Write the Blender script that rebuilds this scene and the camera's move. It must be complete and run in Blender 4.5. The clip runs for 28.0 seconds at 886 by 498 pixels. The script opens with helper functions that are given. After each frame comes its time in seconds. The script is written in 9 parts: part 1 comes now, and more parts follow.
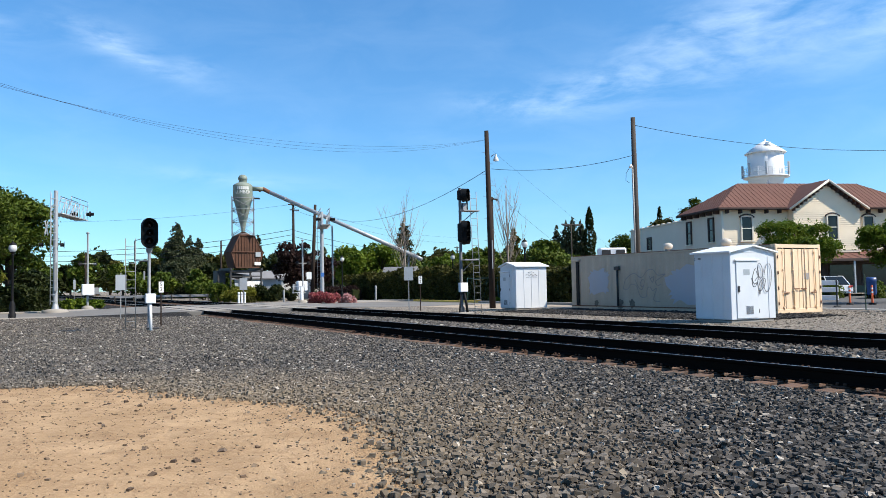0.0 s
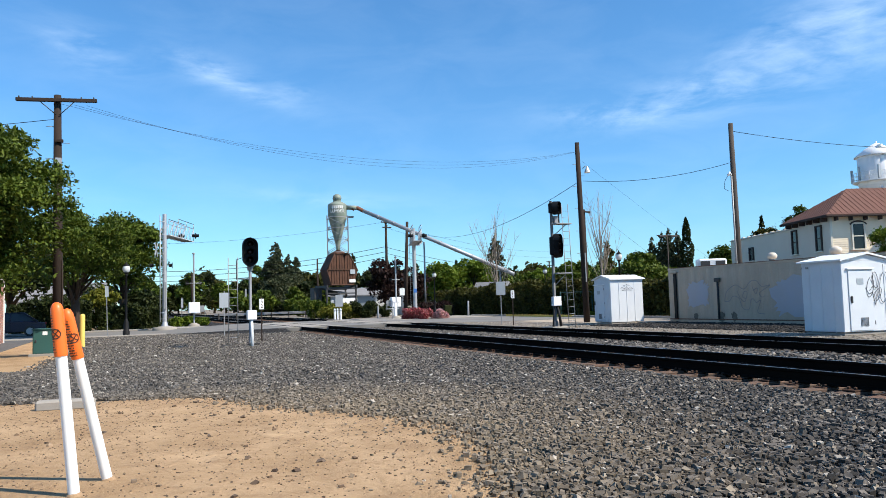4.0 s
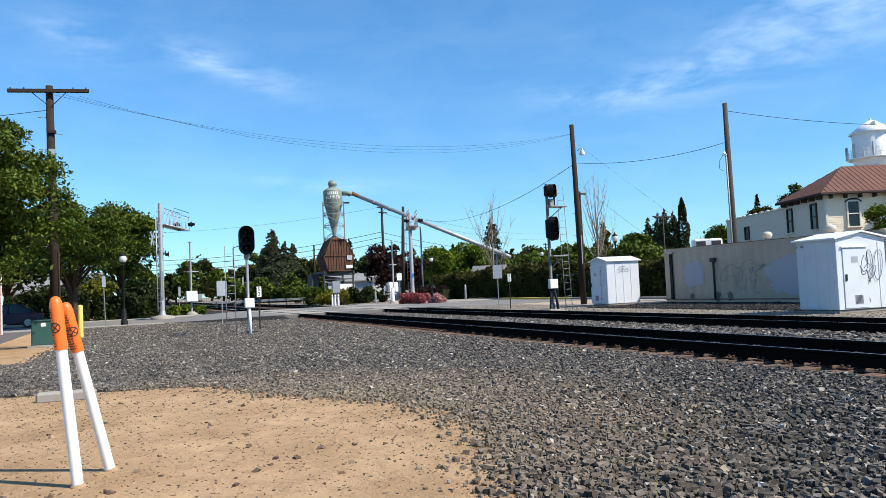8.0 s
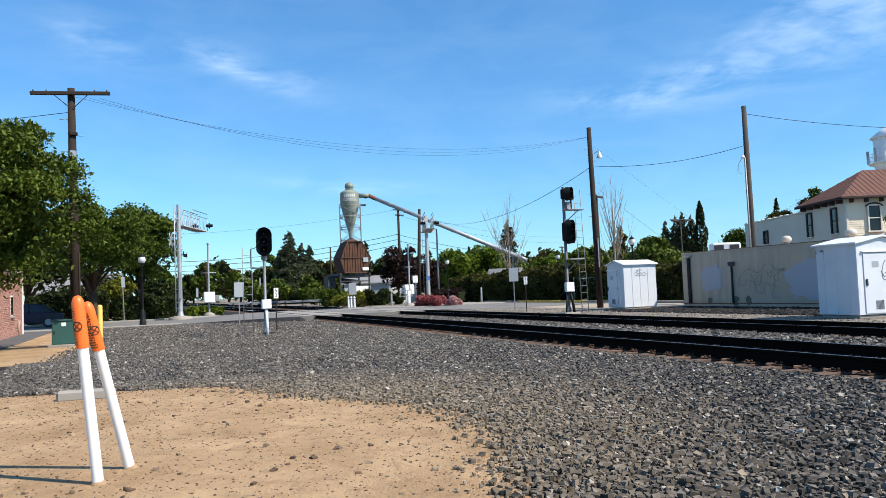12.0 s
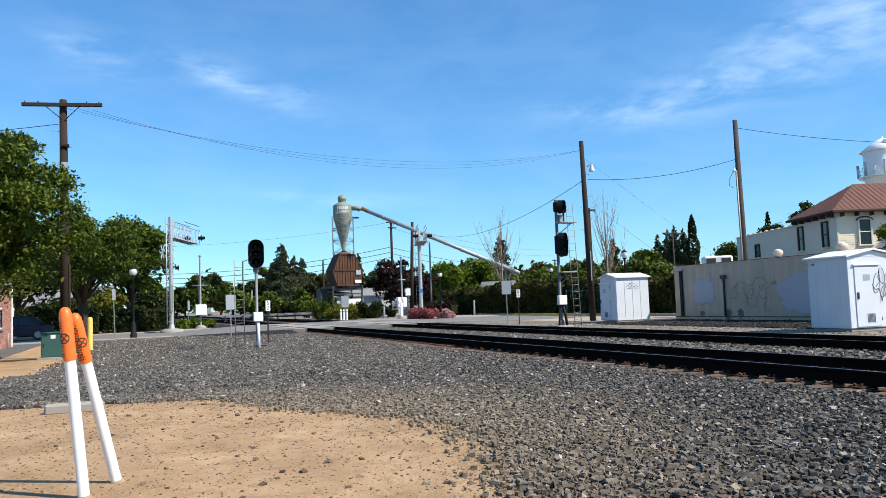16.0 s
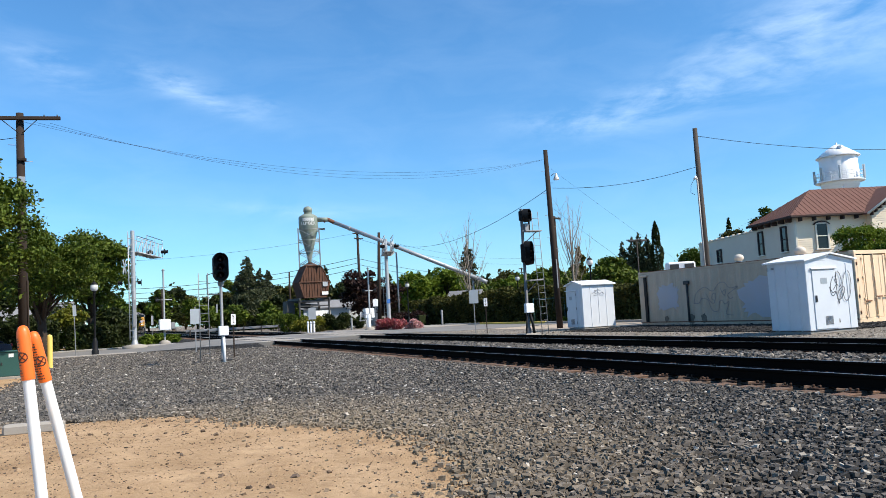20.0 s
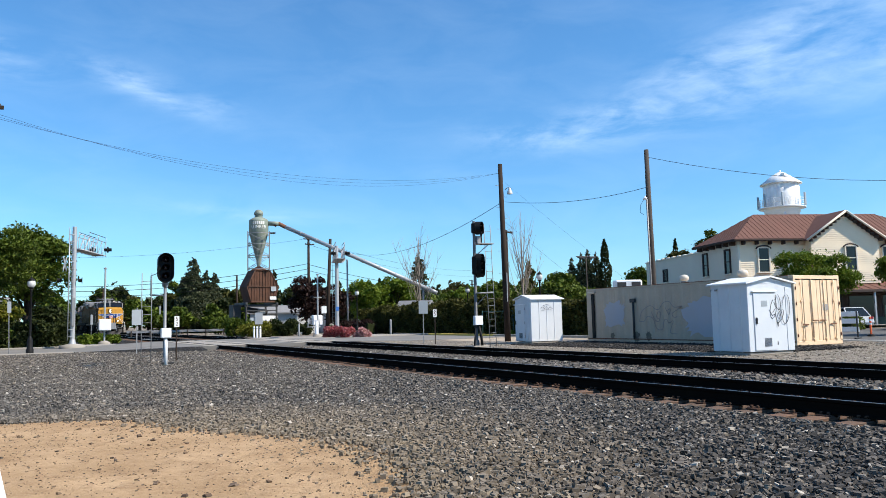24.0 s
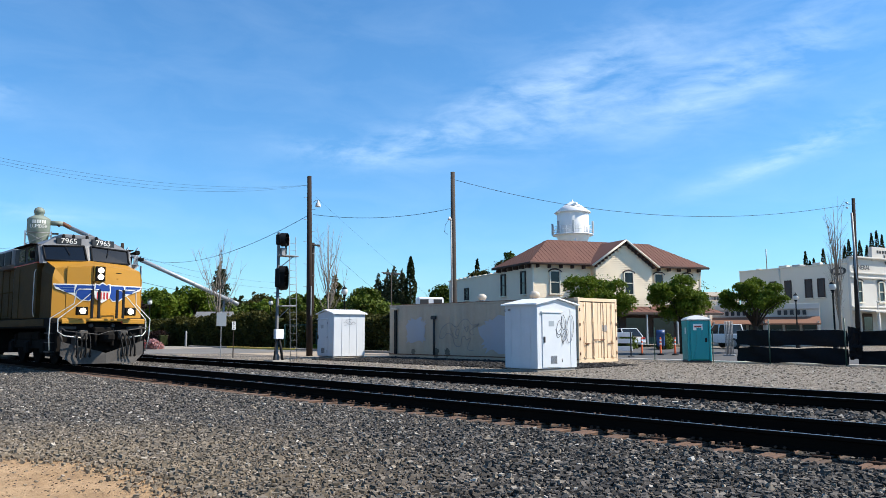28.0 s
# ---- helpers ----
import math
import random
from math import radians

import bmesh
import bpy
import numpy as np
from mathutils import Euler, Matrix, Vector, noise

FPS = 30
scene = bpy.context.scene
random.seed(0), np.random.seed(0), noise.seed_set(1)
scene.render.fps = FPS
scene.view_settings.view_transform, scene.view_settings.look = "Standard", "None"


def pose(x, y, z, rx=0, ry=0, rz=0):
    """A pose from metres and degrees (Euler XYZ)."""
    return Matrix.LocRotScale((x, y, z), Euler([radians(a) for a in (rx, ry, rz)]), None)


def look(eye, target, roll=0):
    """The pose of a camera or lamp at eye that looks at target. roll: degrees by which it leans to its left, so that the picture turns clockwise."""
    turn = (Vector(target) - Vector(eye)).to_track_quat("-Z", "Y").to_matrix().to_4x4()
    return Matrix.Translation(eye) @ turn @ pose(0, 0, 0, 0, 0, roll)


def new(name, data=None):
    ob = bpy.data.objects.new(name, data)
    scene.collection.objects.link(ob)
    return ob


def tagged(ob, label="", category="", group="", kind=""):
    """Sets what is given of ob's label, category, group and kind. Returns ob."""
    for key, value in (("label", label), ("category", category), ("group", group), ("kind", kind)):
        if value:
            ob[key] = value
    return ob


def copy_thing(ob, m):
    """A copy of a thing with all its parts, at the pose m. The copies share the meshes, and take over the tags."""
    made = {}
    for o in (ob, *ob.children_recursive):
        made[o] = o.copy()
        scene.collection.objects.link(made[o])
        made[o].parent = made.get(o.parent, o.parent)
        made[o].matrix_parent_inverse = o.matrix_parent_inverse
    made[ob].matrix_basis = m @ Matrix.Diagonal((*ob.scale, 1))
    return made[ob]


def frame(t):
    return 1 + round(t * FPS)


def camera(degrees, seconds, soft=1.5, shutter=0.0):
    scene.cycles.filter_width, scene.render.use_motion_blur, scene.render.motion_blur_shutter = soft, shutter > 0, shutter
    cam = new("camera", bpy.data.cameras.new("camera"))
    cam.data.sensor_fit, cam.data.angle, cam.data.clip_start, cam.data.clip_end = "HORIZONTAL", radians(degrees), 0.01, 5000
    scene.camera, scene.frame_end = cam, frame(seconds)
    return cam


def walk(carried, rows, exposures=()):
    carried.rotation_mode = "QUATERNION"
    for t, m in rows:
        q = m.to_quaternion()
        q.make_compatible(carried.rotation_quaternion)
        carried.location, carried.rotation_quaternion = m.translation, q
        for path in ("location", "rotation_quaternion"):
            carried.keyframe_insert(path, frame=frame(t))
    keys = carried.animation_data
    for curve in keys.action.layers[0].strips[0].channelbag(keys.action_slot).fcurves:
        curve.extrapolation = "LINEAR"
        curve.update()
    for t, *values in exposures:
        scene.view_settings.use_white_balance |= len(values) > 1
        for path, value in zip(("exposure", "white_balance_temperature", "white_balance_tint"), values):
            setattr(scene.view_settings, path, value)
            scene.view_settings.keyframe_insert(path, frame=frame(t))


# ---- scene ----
cam = camera(60.76, 28.0, 0.7)
PATH = [
    (0, pose(-0.022, -0.001, 1.442, 92.725, 0.998, 60.210)),
    (0.5, pose(-0.006, 0.018, 1.441, 93.864, 1.917, 61.204)),
    (1, pose(0.005, 0.068, 1.461, 94.345, 2.010, 67.664)),
    (1.5, pose(-0.012, 0.069, 1.459, 93.436, 1.457, 70.965)),
    (2, pose(-0.010, 0.037, 1.456, 93.139, 1.828, 69.709)),
    (2.5, pose(-0.025, 0.039, 1.458, 94.206, 2.382, 69.124)),
    (4.5, pose(-0.052, -0.016, 1.393, 93.618, 1.652, 66.758)),
    (5, pose(-0.039, -0.034, 1.398, 92.406, 2.134, 67.199)),
    (5.5, pose(-0.007, -0.026, 1.419, 91.648, 2.443, 67.310)),
    (6, pose(-0.021, -0.026, 1.420, 91.308, 2.488, 67.033)),
    (6.5, pose(-0.035, -0.018, 1.424, 91.684, 2.405, 67.308)),
    (7, pose(-0.005, -0.013, 1.423, 92.197, 2.311, 67.266)),
    (7.5, pose(-0.011, -0.005, 1.434, 92.571, 2.214, 66.668)),
    (8, pose(0.000, -0.000, 1.430, 92.836, 2.604, 66.980)),
    (8.5, pose(-0.009, -0.015, 1.429, 92.898, 2.662, 67.274)),
    (9, pose(-0.012, -0.004, 1.426, 92.506, 2.477, 67.739)),
    (9.5, pose(-0.017, -0.002, 1.422, 92.415, 2.390, 67.549)),
    (10, pose(-0.000, -0.009, 1.414, 92.556, 2.116, 65.665)),
    (10.5, pose(0.017, -0.001, 1.420, 92.336, 2.359, 67.178)),
    (11, pose(0.018, -0.003, 1.430, 92.613, 2.305, 67.016)),
    (11.5, pose(0.017, -0.013, 1.428, 92.834, 2.342, 67.829)),
    (13.5, pose(-0.002, -0.018, 1.409, 93.490, 1.994, 68.544)),
    (14, pose(-0.019, -0.013, 1.424, 93.504, 1.824, 68.916)),
    (14.5, pose(-0.020, -0.010, 1.412, 93.643, 1.762, 68.199)),
    (15, pose(-0.019, -0.006, 1.415, 93.736, 1.835, 68.217)),
    (15.5, pose(-0.015, -0.000, 1.415, 93.910, 1.962, 68.003)),
    (16, pose(-0.010, 0.004, 1.414, 94.045, 2.169, 67.635)),
    (16.5, pose(-0.005, 0.006, 1.414, 94.254, 2.364, 67.262)),
    (17, pose(0.005, 0.008, 1.415, 94.379, 2.513, 67.219)),
    (17.5, pose(0.011, 0.009, 1.415, 94.567, 2.634, 66.848)),
    (18, pose(0.014, 0.009, 1.422, 94.668, 2.887, 66.428)),
    (18.5, pose(0.013, 0.006, 1.420, 94.708, 3.028, 66.347)),
    (19, pose(0.020, 0.011, 1.421, 94.758, 3.133, 66.056)),
    (19.5, pose(0.021, 0.012, 1.419, 94.664, 3.252, 65.708)),
    (20, pose(0.023, 0.012, 1.421, 94.672, 3.218, 65.217)),
    (20.5, pose(0.016, 0.007, 1.418, 94.777, 3.225, 65.226)),
    (21, pose(0.014, 0.005, 1.413, 94.651, 2.894, 64.745)),
    (21.5, pose(0.004, 0.011, 1.420, 94.562, 2.645, 63.958)),
    (23.5, pose(0.009, 0.026, 1.425, 95.116, 1.725, 62.098)),
    (24, pose(-0.009, 0.026, 1.425, 95.286, 1.279, 61.367)),
    (24.5, pose(-0.021, 0.039, 1.429, 95.554, 0.871, 59.003)),
    (25, pose(-0.015, 0.037, 1.429, 95.957, 0.580, 58.855)),
    (25.5, pose(-0.009, 0.036, 1.422, 96.134, 0.362, 58.516)),
    (26, pose(-0.020, 0.043, 1.431, 96.111, 0.017, 57.584)),
    (26.5, pose(-0.034, 0.033, 1.439, 96.255, -0.264, 56.759)),
    (27, pose(-0.063, 0.026, 1.456, 96.346, -0.203, 51.292)),
    (27.5, pose(-0.038, 0.063, 1.453, 96.143, 0.521, 48.321)),
    (28, pose(0.026, 0.167, 1.450, 96.176, 0.171, 46.769)),
]
walk(cam, PATH)

# world: clear spring sky with thin cirrus, sun high on the far right
SUN_AZ, SUN_EL = radians(43), radians(46)
SUN_DIR = Vector((math.cos(SUN_EL) * math.cos(SUN_AZ), math.cos(SUN_EL) * math.sin(SUN_AZ), math.sin(SUN_EL)))


class Nodes:
    """Small helper to wire shader nodes."""

    def __init__(self, tree):
        self.t = tree

    def add(self, kind, **props):
        n = self.t.nodes.new(kind)
        for k, v in props.items():
            if k == "operation":
                n.operation = v
            elif k == "blend_type":
                n.blend_type = v
            elif k == "data_type":
                n.data_type = v
            elif k == "feature":
                n.feature = v
            elif k == "sky_type":
                n.sky_type = v
            elif k == "clamp":
                n.use_clamp = v
        return n

    def link(self, a, b):
        self.t.links.new(a, b)

    def put(self, sock, v):
        if hasattr(v, "links"):
            self.t.links.new(v, sock)
        else:
            sock.default_value = v

    def math(self, op, a, b=0.0, c=None, clamp=False):
        n = self.add("ShaderNodeMath", operation=op, clamp=clamp)
        self.put(n.inputs[0], a)
        self.put(n.inputs[1], b)
        if c is not None:
            self.put(n.inputs[2], c)
        return n.outputs[0]

    def noise(self, vec, scale, detail=4.0, rough=0.55, distort=0.0):
        n = self.add("ShaderNodeTexNoise")
        if vec is not None:
            self.link(vec, n.inputs["Vector"])
        n.inputs["Scale"].default_value = scale
        n.inputs["Detail"].default_value = detail
        n.inputs["Roughness"].default_value = rough
        n.inputs["Distortion"].default_value = distort
        return n.outputs["Fac"]

    def voronoi(self, vec, scale, feature="F1", out="Distance"):
        n = self.add("ShaderNodeTexVoronoi", feature=feature)
        if vec is not None:
            self.link(vec, n.inputs["Vector"])
        n.inputs["Scale"].default_value = scale
        return n.outputs[out]

    def ramp(self, fac, stops):
        n = self.add("ShaderNodeValToRGB")
        self.put(n.inputs["Fac"], fac)
        e = n.color_ramp.elements
        while len(e) < len(stops):
            e.new(0.5)
        for el, (pos, col) in zip(e, stops):
            el.position = pos
            el.color = (*col, 1.0) if len(col) == 3 else col
        return n.outputs["Color"]

    def mix(self, fac, a, b, blend="MIX"):
        n = self.add("ShaderNodeMix", data_type="RGBA", blend_type=blend)
        self.put(n.inputs["Factor"], fac)
        for s, v in ((n.inputs[6], a), (n.inputs[7], b)):
            self.put(s, (*v, 1.0) if isinstance(v, tuple) and len(v) == 3 else v)
        return n.outputs[2]

    def mapping(self, vec, scale=(1, 1, 1), rot=(0, 0, 0), loc=(0, 0, 0)):
        n = self.add("ShaderNodeMapping")
        self.link(vec, n.inputs["Vector"])
        n.inputs["Scale"].default_value = scale
        n.inputs["Rotation"].default_value = rot
        n.inputs["Location"].default_value = loc
        return n.outputs["Vector"]


def make_world():
    w = bpy.data.worlds.new("sky")
    scene.world = w
    w.use_nodes = True
    n = Nodes(w.node_tree)
    w.node_tree.nodes.clear()
    out = n.add("ShaderNodeOutputWorld")
    bg = n.add("ShaderNodeBackground")
    sky = n.add("ShaderNodeTexSky", sky_type="NISHITA")
    sky.sun_disc = False
    sky.sun_elevation, sky.sun_rotation = SUN_EL, radians(90) - SUN_AZ
    sky.altitude, sky.air_density, sky.dust_density, sky.ozone_density = 20, 1.0, 0.22, 2.2
    tc = n.add("ShaderNodeTexCoord").outputs["Generated"]
    sep = n.add("ShaderNodeSeparateXYZ")
    n.link(tc, sep.inputs[0])
    x, y, z = sep.outputs
    # azimuth from -x towards +y and elevation, in degrees
    az = n.math("MULTIPLY", n.math("ARCTAN2", y, n.math("MULTIPLY", x, -1.0)), 57.2958)
    el = n.math("MULTIPLY", n.math("ARCSINE", z), 57.2958)
    flat = n.add("ShaderNodeCombineXYZ")
    n.put(flat.inputs[0], az)
    n.put(flat.inputs[1], el)
    # cirrus: streaks drawn out along a slant, gathered into a few banks
    streak = n.noise(n.mapping(flat.outputs[0], (0.13, 0.36, 1), (0, 0, radians(-14))), 1.0, 6, 0.58, 0.5)
    fine = n.noise(n.mapping(flat.outputs[0], (0.3, 1.1, 1), (0, 0, radians(-20)), (4, 1, 0)), 1.0, 5, 0.6, 0.4)
    total = None
    for ca, ce, ra, re, slant, gain in CLOUD_BANKS:
        c, s = math.cos(radians(slant)), math.sin(radians(slant))
        da, de = n.math("SUBTRACT", az, ca), n.math("SUBTRACT", el, ce)
        u = n.math("DIVIDE", n.math("ADD", n.math("MULTIPLY", da, c), n.math("MULTIPLY", de, s)), ra)
        v = n.math("DIVIDE", n.math("SUBTRACT", n.math("MULTIPLY", de, c), n.math("MULTIPLY", da, s)), re)
        d2 = n.math("ADD", n.math("MULTIPLY", u, u), n.math("MULTIPLY", v, v))
        m = n.math("MULTIPLY", n.math("EXPONENT", n.math("MULTIPLY", d2, -1.0)), gain)
        total = m if total is None else n.math("ADD", total, m)
    veil = n.math("MULTIPLY_ADD", streak, 1.3, n.math("MULTIPLY_ADD", fine, 0.8, -0.82), clamp=True)
    haze = n.math("MULTIPLY", n.math("SUBTRACT", streak, 0.40, clamp=True), 0.14)
    fac = n.math("ADD", n.math("MULTIPLY", total, n.math("MULTIPLY", veil, 1.8)), haze, clamp=True)
    tint = n.mix(1.0, sky.outputs[0], n.mix(n.math("DIVIDE", el, 20.0, clamp=True), SKY_TINT_LOW, SKY_TINT), "MULTIPLY")
    col = n.mix(fac, tint, CLOUD_COLOUR)
    n.link(col, bg.inputs["Color"])
    bg.inputs["Strength"].default_value = SKY_STRENGTH
    n.link(bg.outputs[0], out.inputs["Surface"])


SKY_STRENGTH = 0.122
SKY_TINT = (0.49, 0.88, 1.13)
SKY_TINT_LOW = (0.48, 0.78, 1.03)
CLOUD_COLOUR = (6.6, 8.0, 9.2)
# azimuth, elevation, radius along, radius across, slant, gain
CLOUD_BANKS = [
    (35.5, 13.3, 4.2, 0.9, -4, 0.34), (41.5, 14.3, 4.5, 1.3, 6, 0.34), (49.5, 15.2, 6.0, 1.6, 10, 0.26), (49.0, 17.6, 5.5, 1.3, 14, 0.26), (56.0, 19.2, 7.0, 2.6, 18, 0.26), (62.0, 16.8, 7.0, 2.2, 14, 0.18),
    (5.6, 17.2, 3.0, 0.9, -14, 0.34), (9.0, 15.6, 3.6, 0.6, -16, 0.26), (-2.5, 17.8, 3.0, 1.2, -16, 0.26), (12.0, 15.8, 1.6, 0.5, -10, 0.22),
    (66.0, 11.2, 4.0, 0.7, 16, 0.30), (71.5, 13.2, 4.5, 0.9, 14, 0.30), (68.0, 19.0, 8.0, 2.4, 20, 0.22), (14.0, 8.0, 6.0, 0.5, -4, 0.2),
]
make_world()
sun = new("sun", bpy.data.lights.new("sun", "SUN"))
sun.data.energy, sun.data.angle, sun.data.color = 5.0, radians(0.53), (1.0, 0.92, 0.80)
sun.matrix_world = look(SUN_DIR * 200, (0, 0, 0))
scene.view_settings.exposure = 0.5

# ---- modelling helpers ----
IDENT = Matrix.Identity(4)


class Geo:
    """Vertices and faces gathered for one mesh."""

    def __init__(self):
        self.v, self.f, self.smooth = [], [], []

    def add(self, verts, faces, m=None, smooth=False):
        k = len(self.v)
        self.v += [tuple(m @ Vector(p)) for p in verts] if m is not None else [tuple(p) for p in verts]
        self.f += [tuple(i + k for i in q) for q in faces]
        self.smooth += [smooth] * len(faces)
        return self

    def box(self, c, s, m=None, bevel=0.0):
        """A box round centre c of size s, its edges chamfered by bevel."""
        hx, hy, hz = s[0] / 2, s[1] / 2, s[2] / 2
        b = min(bevel, hx * 0.9, hy * 0.9, hz * 0.9)
        if b <= 0:
            vs = [(c[0] + i * hx, c[1] + j * hy, c[2] + k * hz) for k in (-1, 1) for j in (-1, 1) for i in (-1, 1)]
            return self.add(vs, [(0, 2, 3, 1), (4, 5, 7, 6), (0, 1, 5, 4), (2, 6, 7, 3), (0, 4, 6, 2), (1, 3, 7, 5)], m)
        vs, ix = [], {}
        for i in (-1, 1):
            for j in (-1, 1):
                for k in (-1, 1):
                    for a in range(3):
                        h = [hx - b, hy - b, hz - b]
                        h[a] += b
                        ix[i, j, k, a] = len(vs)
                        vs.append((c[0] + i * h[0], c[1] + j * h[1], c[2] + k * h[2]))
        fs = []
        for a in range(3):
            p, q = (a + 1) % 3, (a + 2) % 3
            for s_ in (-1, 1):
                ring = []
                for u, w in ((-1, -1), (1, -1), (1, 1), (-1, 1)):
                    e = [0, 0, 0]
                    e[a], e[p], e[q] = s_, u, w
                    ring.append(ix[(*e, a)])
                fs.append(tuple(ring if s_ > 0 else ring[::-1]))
            for u in (-1, 1):
                for w in (-1, 1):
                    e0, e1 = [0, 0, 0], [0, 0, 0]
                    e0[a], e1[a] = -1, 1
                    e0[p] = e1[p] = u
                    e0[q] = e1[q] = w
                    quad = (ix[(*e0, p)], ix[(*e1, p)], ix[(*e1, q)], ix[(*e0, q)])
                    fs.append(quad if u * w > 0 else quad[::-1])
        for i in (-1, 1):
            for j in (-1, 1):
                for k in (-1, 1):
                    t = (ix[i, j, k, 0], ix[i, j, k, 1], ix[i, j, k, 2])
                    fs.append(t if i * j * k > 0 else t[::-1])
        return self.add(vs, fs, m)

    def cyl(self, p0, p1, r0, r1=None, n=10, caps=True, smooth=True):
        """A rod or cone from p0 to p1."""
        r1 = r0 if r1 is None else r1
        p0, p1 = Vector(p0), Vector(p1)
        d = (p1 - p0).normalized()
        u = d.orthogonal().normalized()
        w = d.cross(u)
        k = len(self.v)
        for p, r in ((p0, r0), (p1, r1)):
            for i in range(n):
                a = 2 * math.pi * i / n
                self.v.append(tuple(p + u * (r * math.cos(a)) + w * (r * math.sin(a))))
        for i in range(n):
            j = (i + 1) % n
            self.f.append((k + i, k + j, k + n + j, k + n + i))
            self.smooth.append(smooth)
        if caps:
            self.f += [tuple(k + i for i in reversed(range(n))), tuple(k + n + i for i in range(n))]
            self.smooth += [False, False]
        return self

    def lathe(self, prof, n=16, m=None, smooth=True):
        """A solid of revolution about z from rows (r, z), bottom to top."""
        vs, fs = [], []
        for r, z in prof:
            for i in range(n):
                a = 2 * math.pi * i / n
                vs.append((r * math.cos(a), r * math.sin(a), z))
        for k in range(len(prof) - 1):
            for i in range(n):
                j = (i + 1) % n
                fs.append((k * n + i, k * n + j, (k + 1) * n + j, (k + 1) * n + i))
        self.add(vs, fs, m, smooth)
        self.add(vs[:n], [tuple(reversed(range(n)))], m)
        self.add(vs[-n:], [tuple(range(n))], m)
        return self

    def prism(self, poly, z0, z1, m=None):
        """A polygon in x, y (counter-clockwise), extruded from z0 to z1."""
        n = len(poly)
        vs = [(x, y, z0) for x, y in poly] + [(x, y, z1) for x, y in poly]
        fs = [tuple(reversed(range(n))), tuple(range(n, 2 * n))]
        fs += [(i, (i + 1) % n, n + (i + 1) % n, n + i) for i in range(n)]
        return self.add(vs, fs, m)

    def tube(self, pts, r, n=6, smooth=True):
        """A bent rod along points."""
        pts = [Vector(p) for p in pts]
        k = len(self.v)
        last = None
        for i, p in enumerate(pts):
            d = (pts[min(i + 1, len(pts) - 1)] - pts[max(i - 1, 0)]).normalized()
            u = d.orthogonal().normalized() if last is None else (last - d * last.dot(d)).normalized()
            last = u
            w = d.cross(u)
            rr = r[i] if isinstance(r, (list, tuple)) else r
            for j in range(n):
                a = 2 * math.pi * j / n
                self.v.append(tuple(p + u * (rr * math.cos(a)) + w * (rr * math.sin(a))))
        for i in range(len(pts) - 1):
            for j in range(n):
                j2 = (j + 1) % n
                self.f.append((k + i * n + j, k + i * n + j2, k + (i + 1) * n + j2, k + (i + 1) * n + j))
                self.smooth.append(smooth)
        e = k + (len(pts) - 1) * n
        self.f += [tuple(k + j for j in reversed(range(n))), tuple(e + j for j in range(n))]
        self.smooth += [False, False]
        return self

    def mesh(self, name, mat):
        me = bpy.data.meshes.new(name)
        me.from_pydata(self.v, [], self.f)
        if any(self.smooth):
            me.polygons.foreach_set("use_smooth", self.smooth)
        me.materials.append(mat)
        me.update()
        return me


def geo():
    return Geo()


def part(name, g, mat, parent, label="", m=None):
    """One mesh object under a thing or under a part."""
    me = g if isinstance(g, bpy.types.Mesh) else g.mesh(name, mat)
    ob = new(name, me)
    ob.parent = parent
    if m is not None:
        ob.matrix_basis = m
    if label:
        ob["label"] = label
    return ob


def thing(name, m, label, category, group="", kind=""):
    """An Empty at a thing's base, for its parts."""
    ob = new(name)
    ob.empty_display_size = 0.1
    ob.matrix_basis = m
    return tagged(ob, label, category, group, kind)


def solid(name, g, mat, m, label, category, group="", kind=""):
    """A thing or piece of the setting that is one mesh."""
    ob = new(name, g.mesh(name, mat))
    ob.matrix_basis = m
    return tagged(ob, label, category, group, kind)


def arrays_mesh(name, verts, faces, mat, smooth=False):
    """A mesh from numpy arrays, all faces with the same number of corners."""
    me = bpy.data.meshes.new(name)
    n, k = faces.shape
    me.vertices.add(len(verts))
    me.vertices.foreach_set("co", verts.astype(np.float32).ravel())
    me.loops.add(n * k)
    me.loops.foreach_set("vertex_index", faces.astype(np.int32).ravel())
    me.polygons.add(n)
    me.polygons.foreach_set("loop_start", np.arange(0, n * k, k, dtype=np.int32))
    me.polygons.foreach_set("use_smooth", np.full(n, smooth))
    me.materials.append(mat)
    me.update(calc_edges=True)
    return me


# ---- materials ----
def material(name, build):
    m = bpy.data.materials.new(name)
    m.use_nodes = True
    m.node_tree.nodes.clear()
    n = Nodes(m.node_tree)
    out = n.add("ShaderNodeOutputMaterial")
    b = n.add("ShaderNodeBsdfPrincipled")
    n.link(b.outputs[0], out.inputs["Surface"])
    build(n, b, n.add("ShaderNodeTexCoord").outputs["Object"])
    return m


def bump(n, b, height, strength=0.4, dist=0.01):
    k = n.add("ShaderNodeBump")
    k.inputs["Strength"].default_value = strength
    k.inputs["Distance"].default_value = dist
    n.put(k.inputs["Height"], height)
    n.link(k.outputs[0], b.inputs["Normal"])


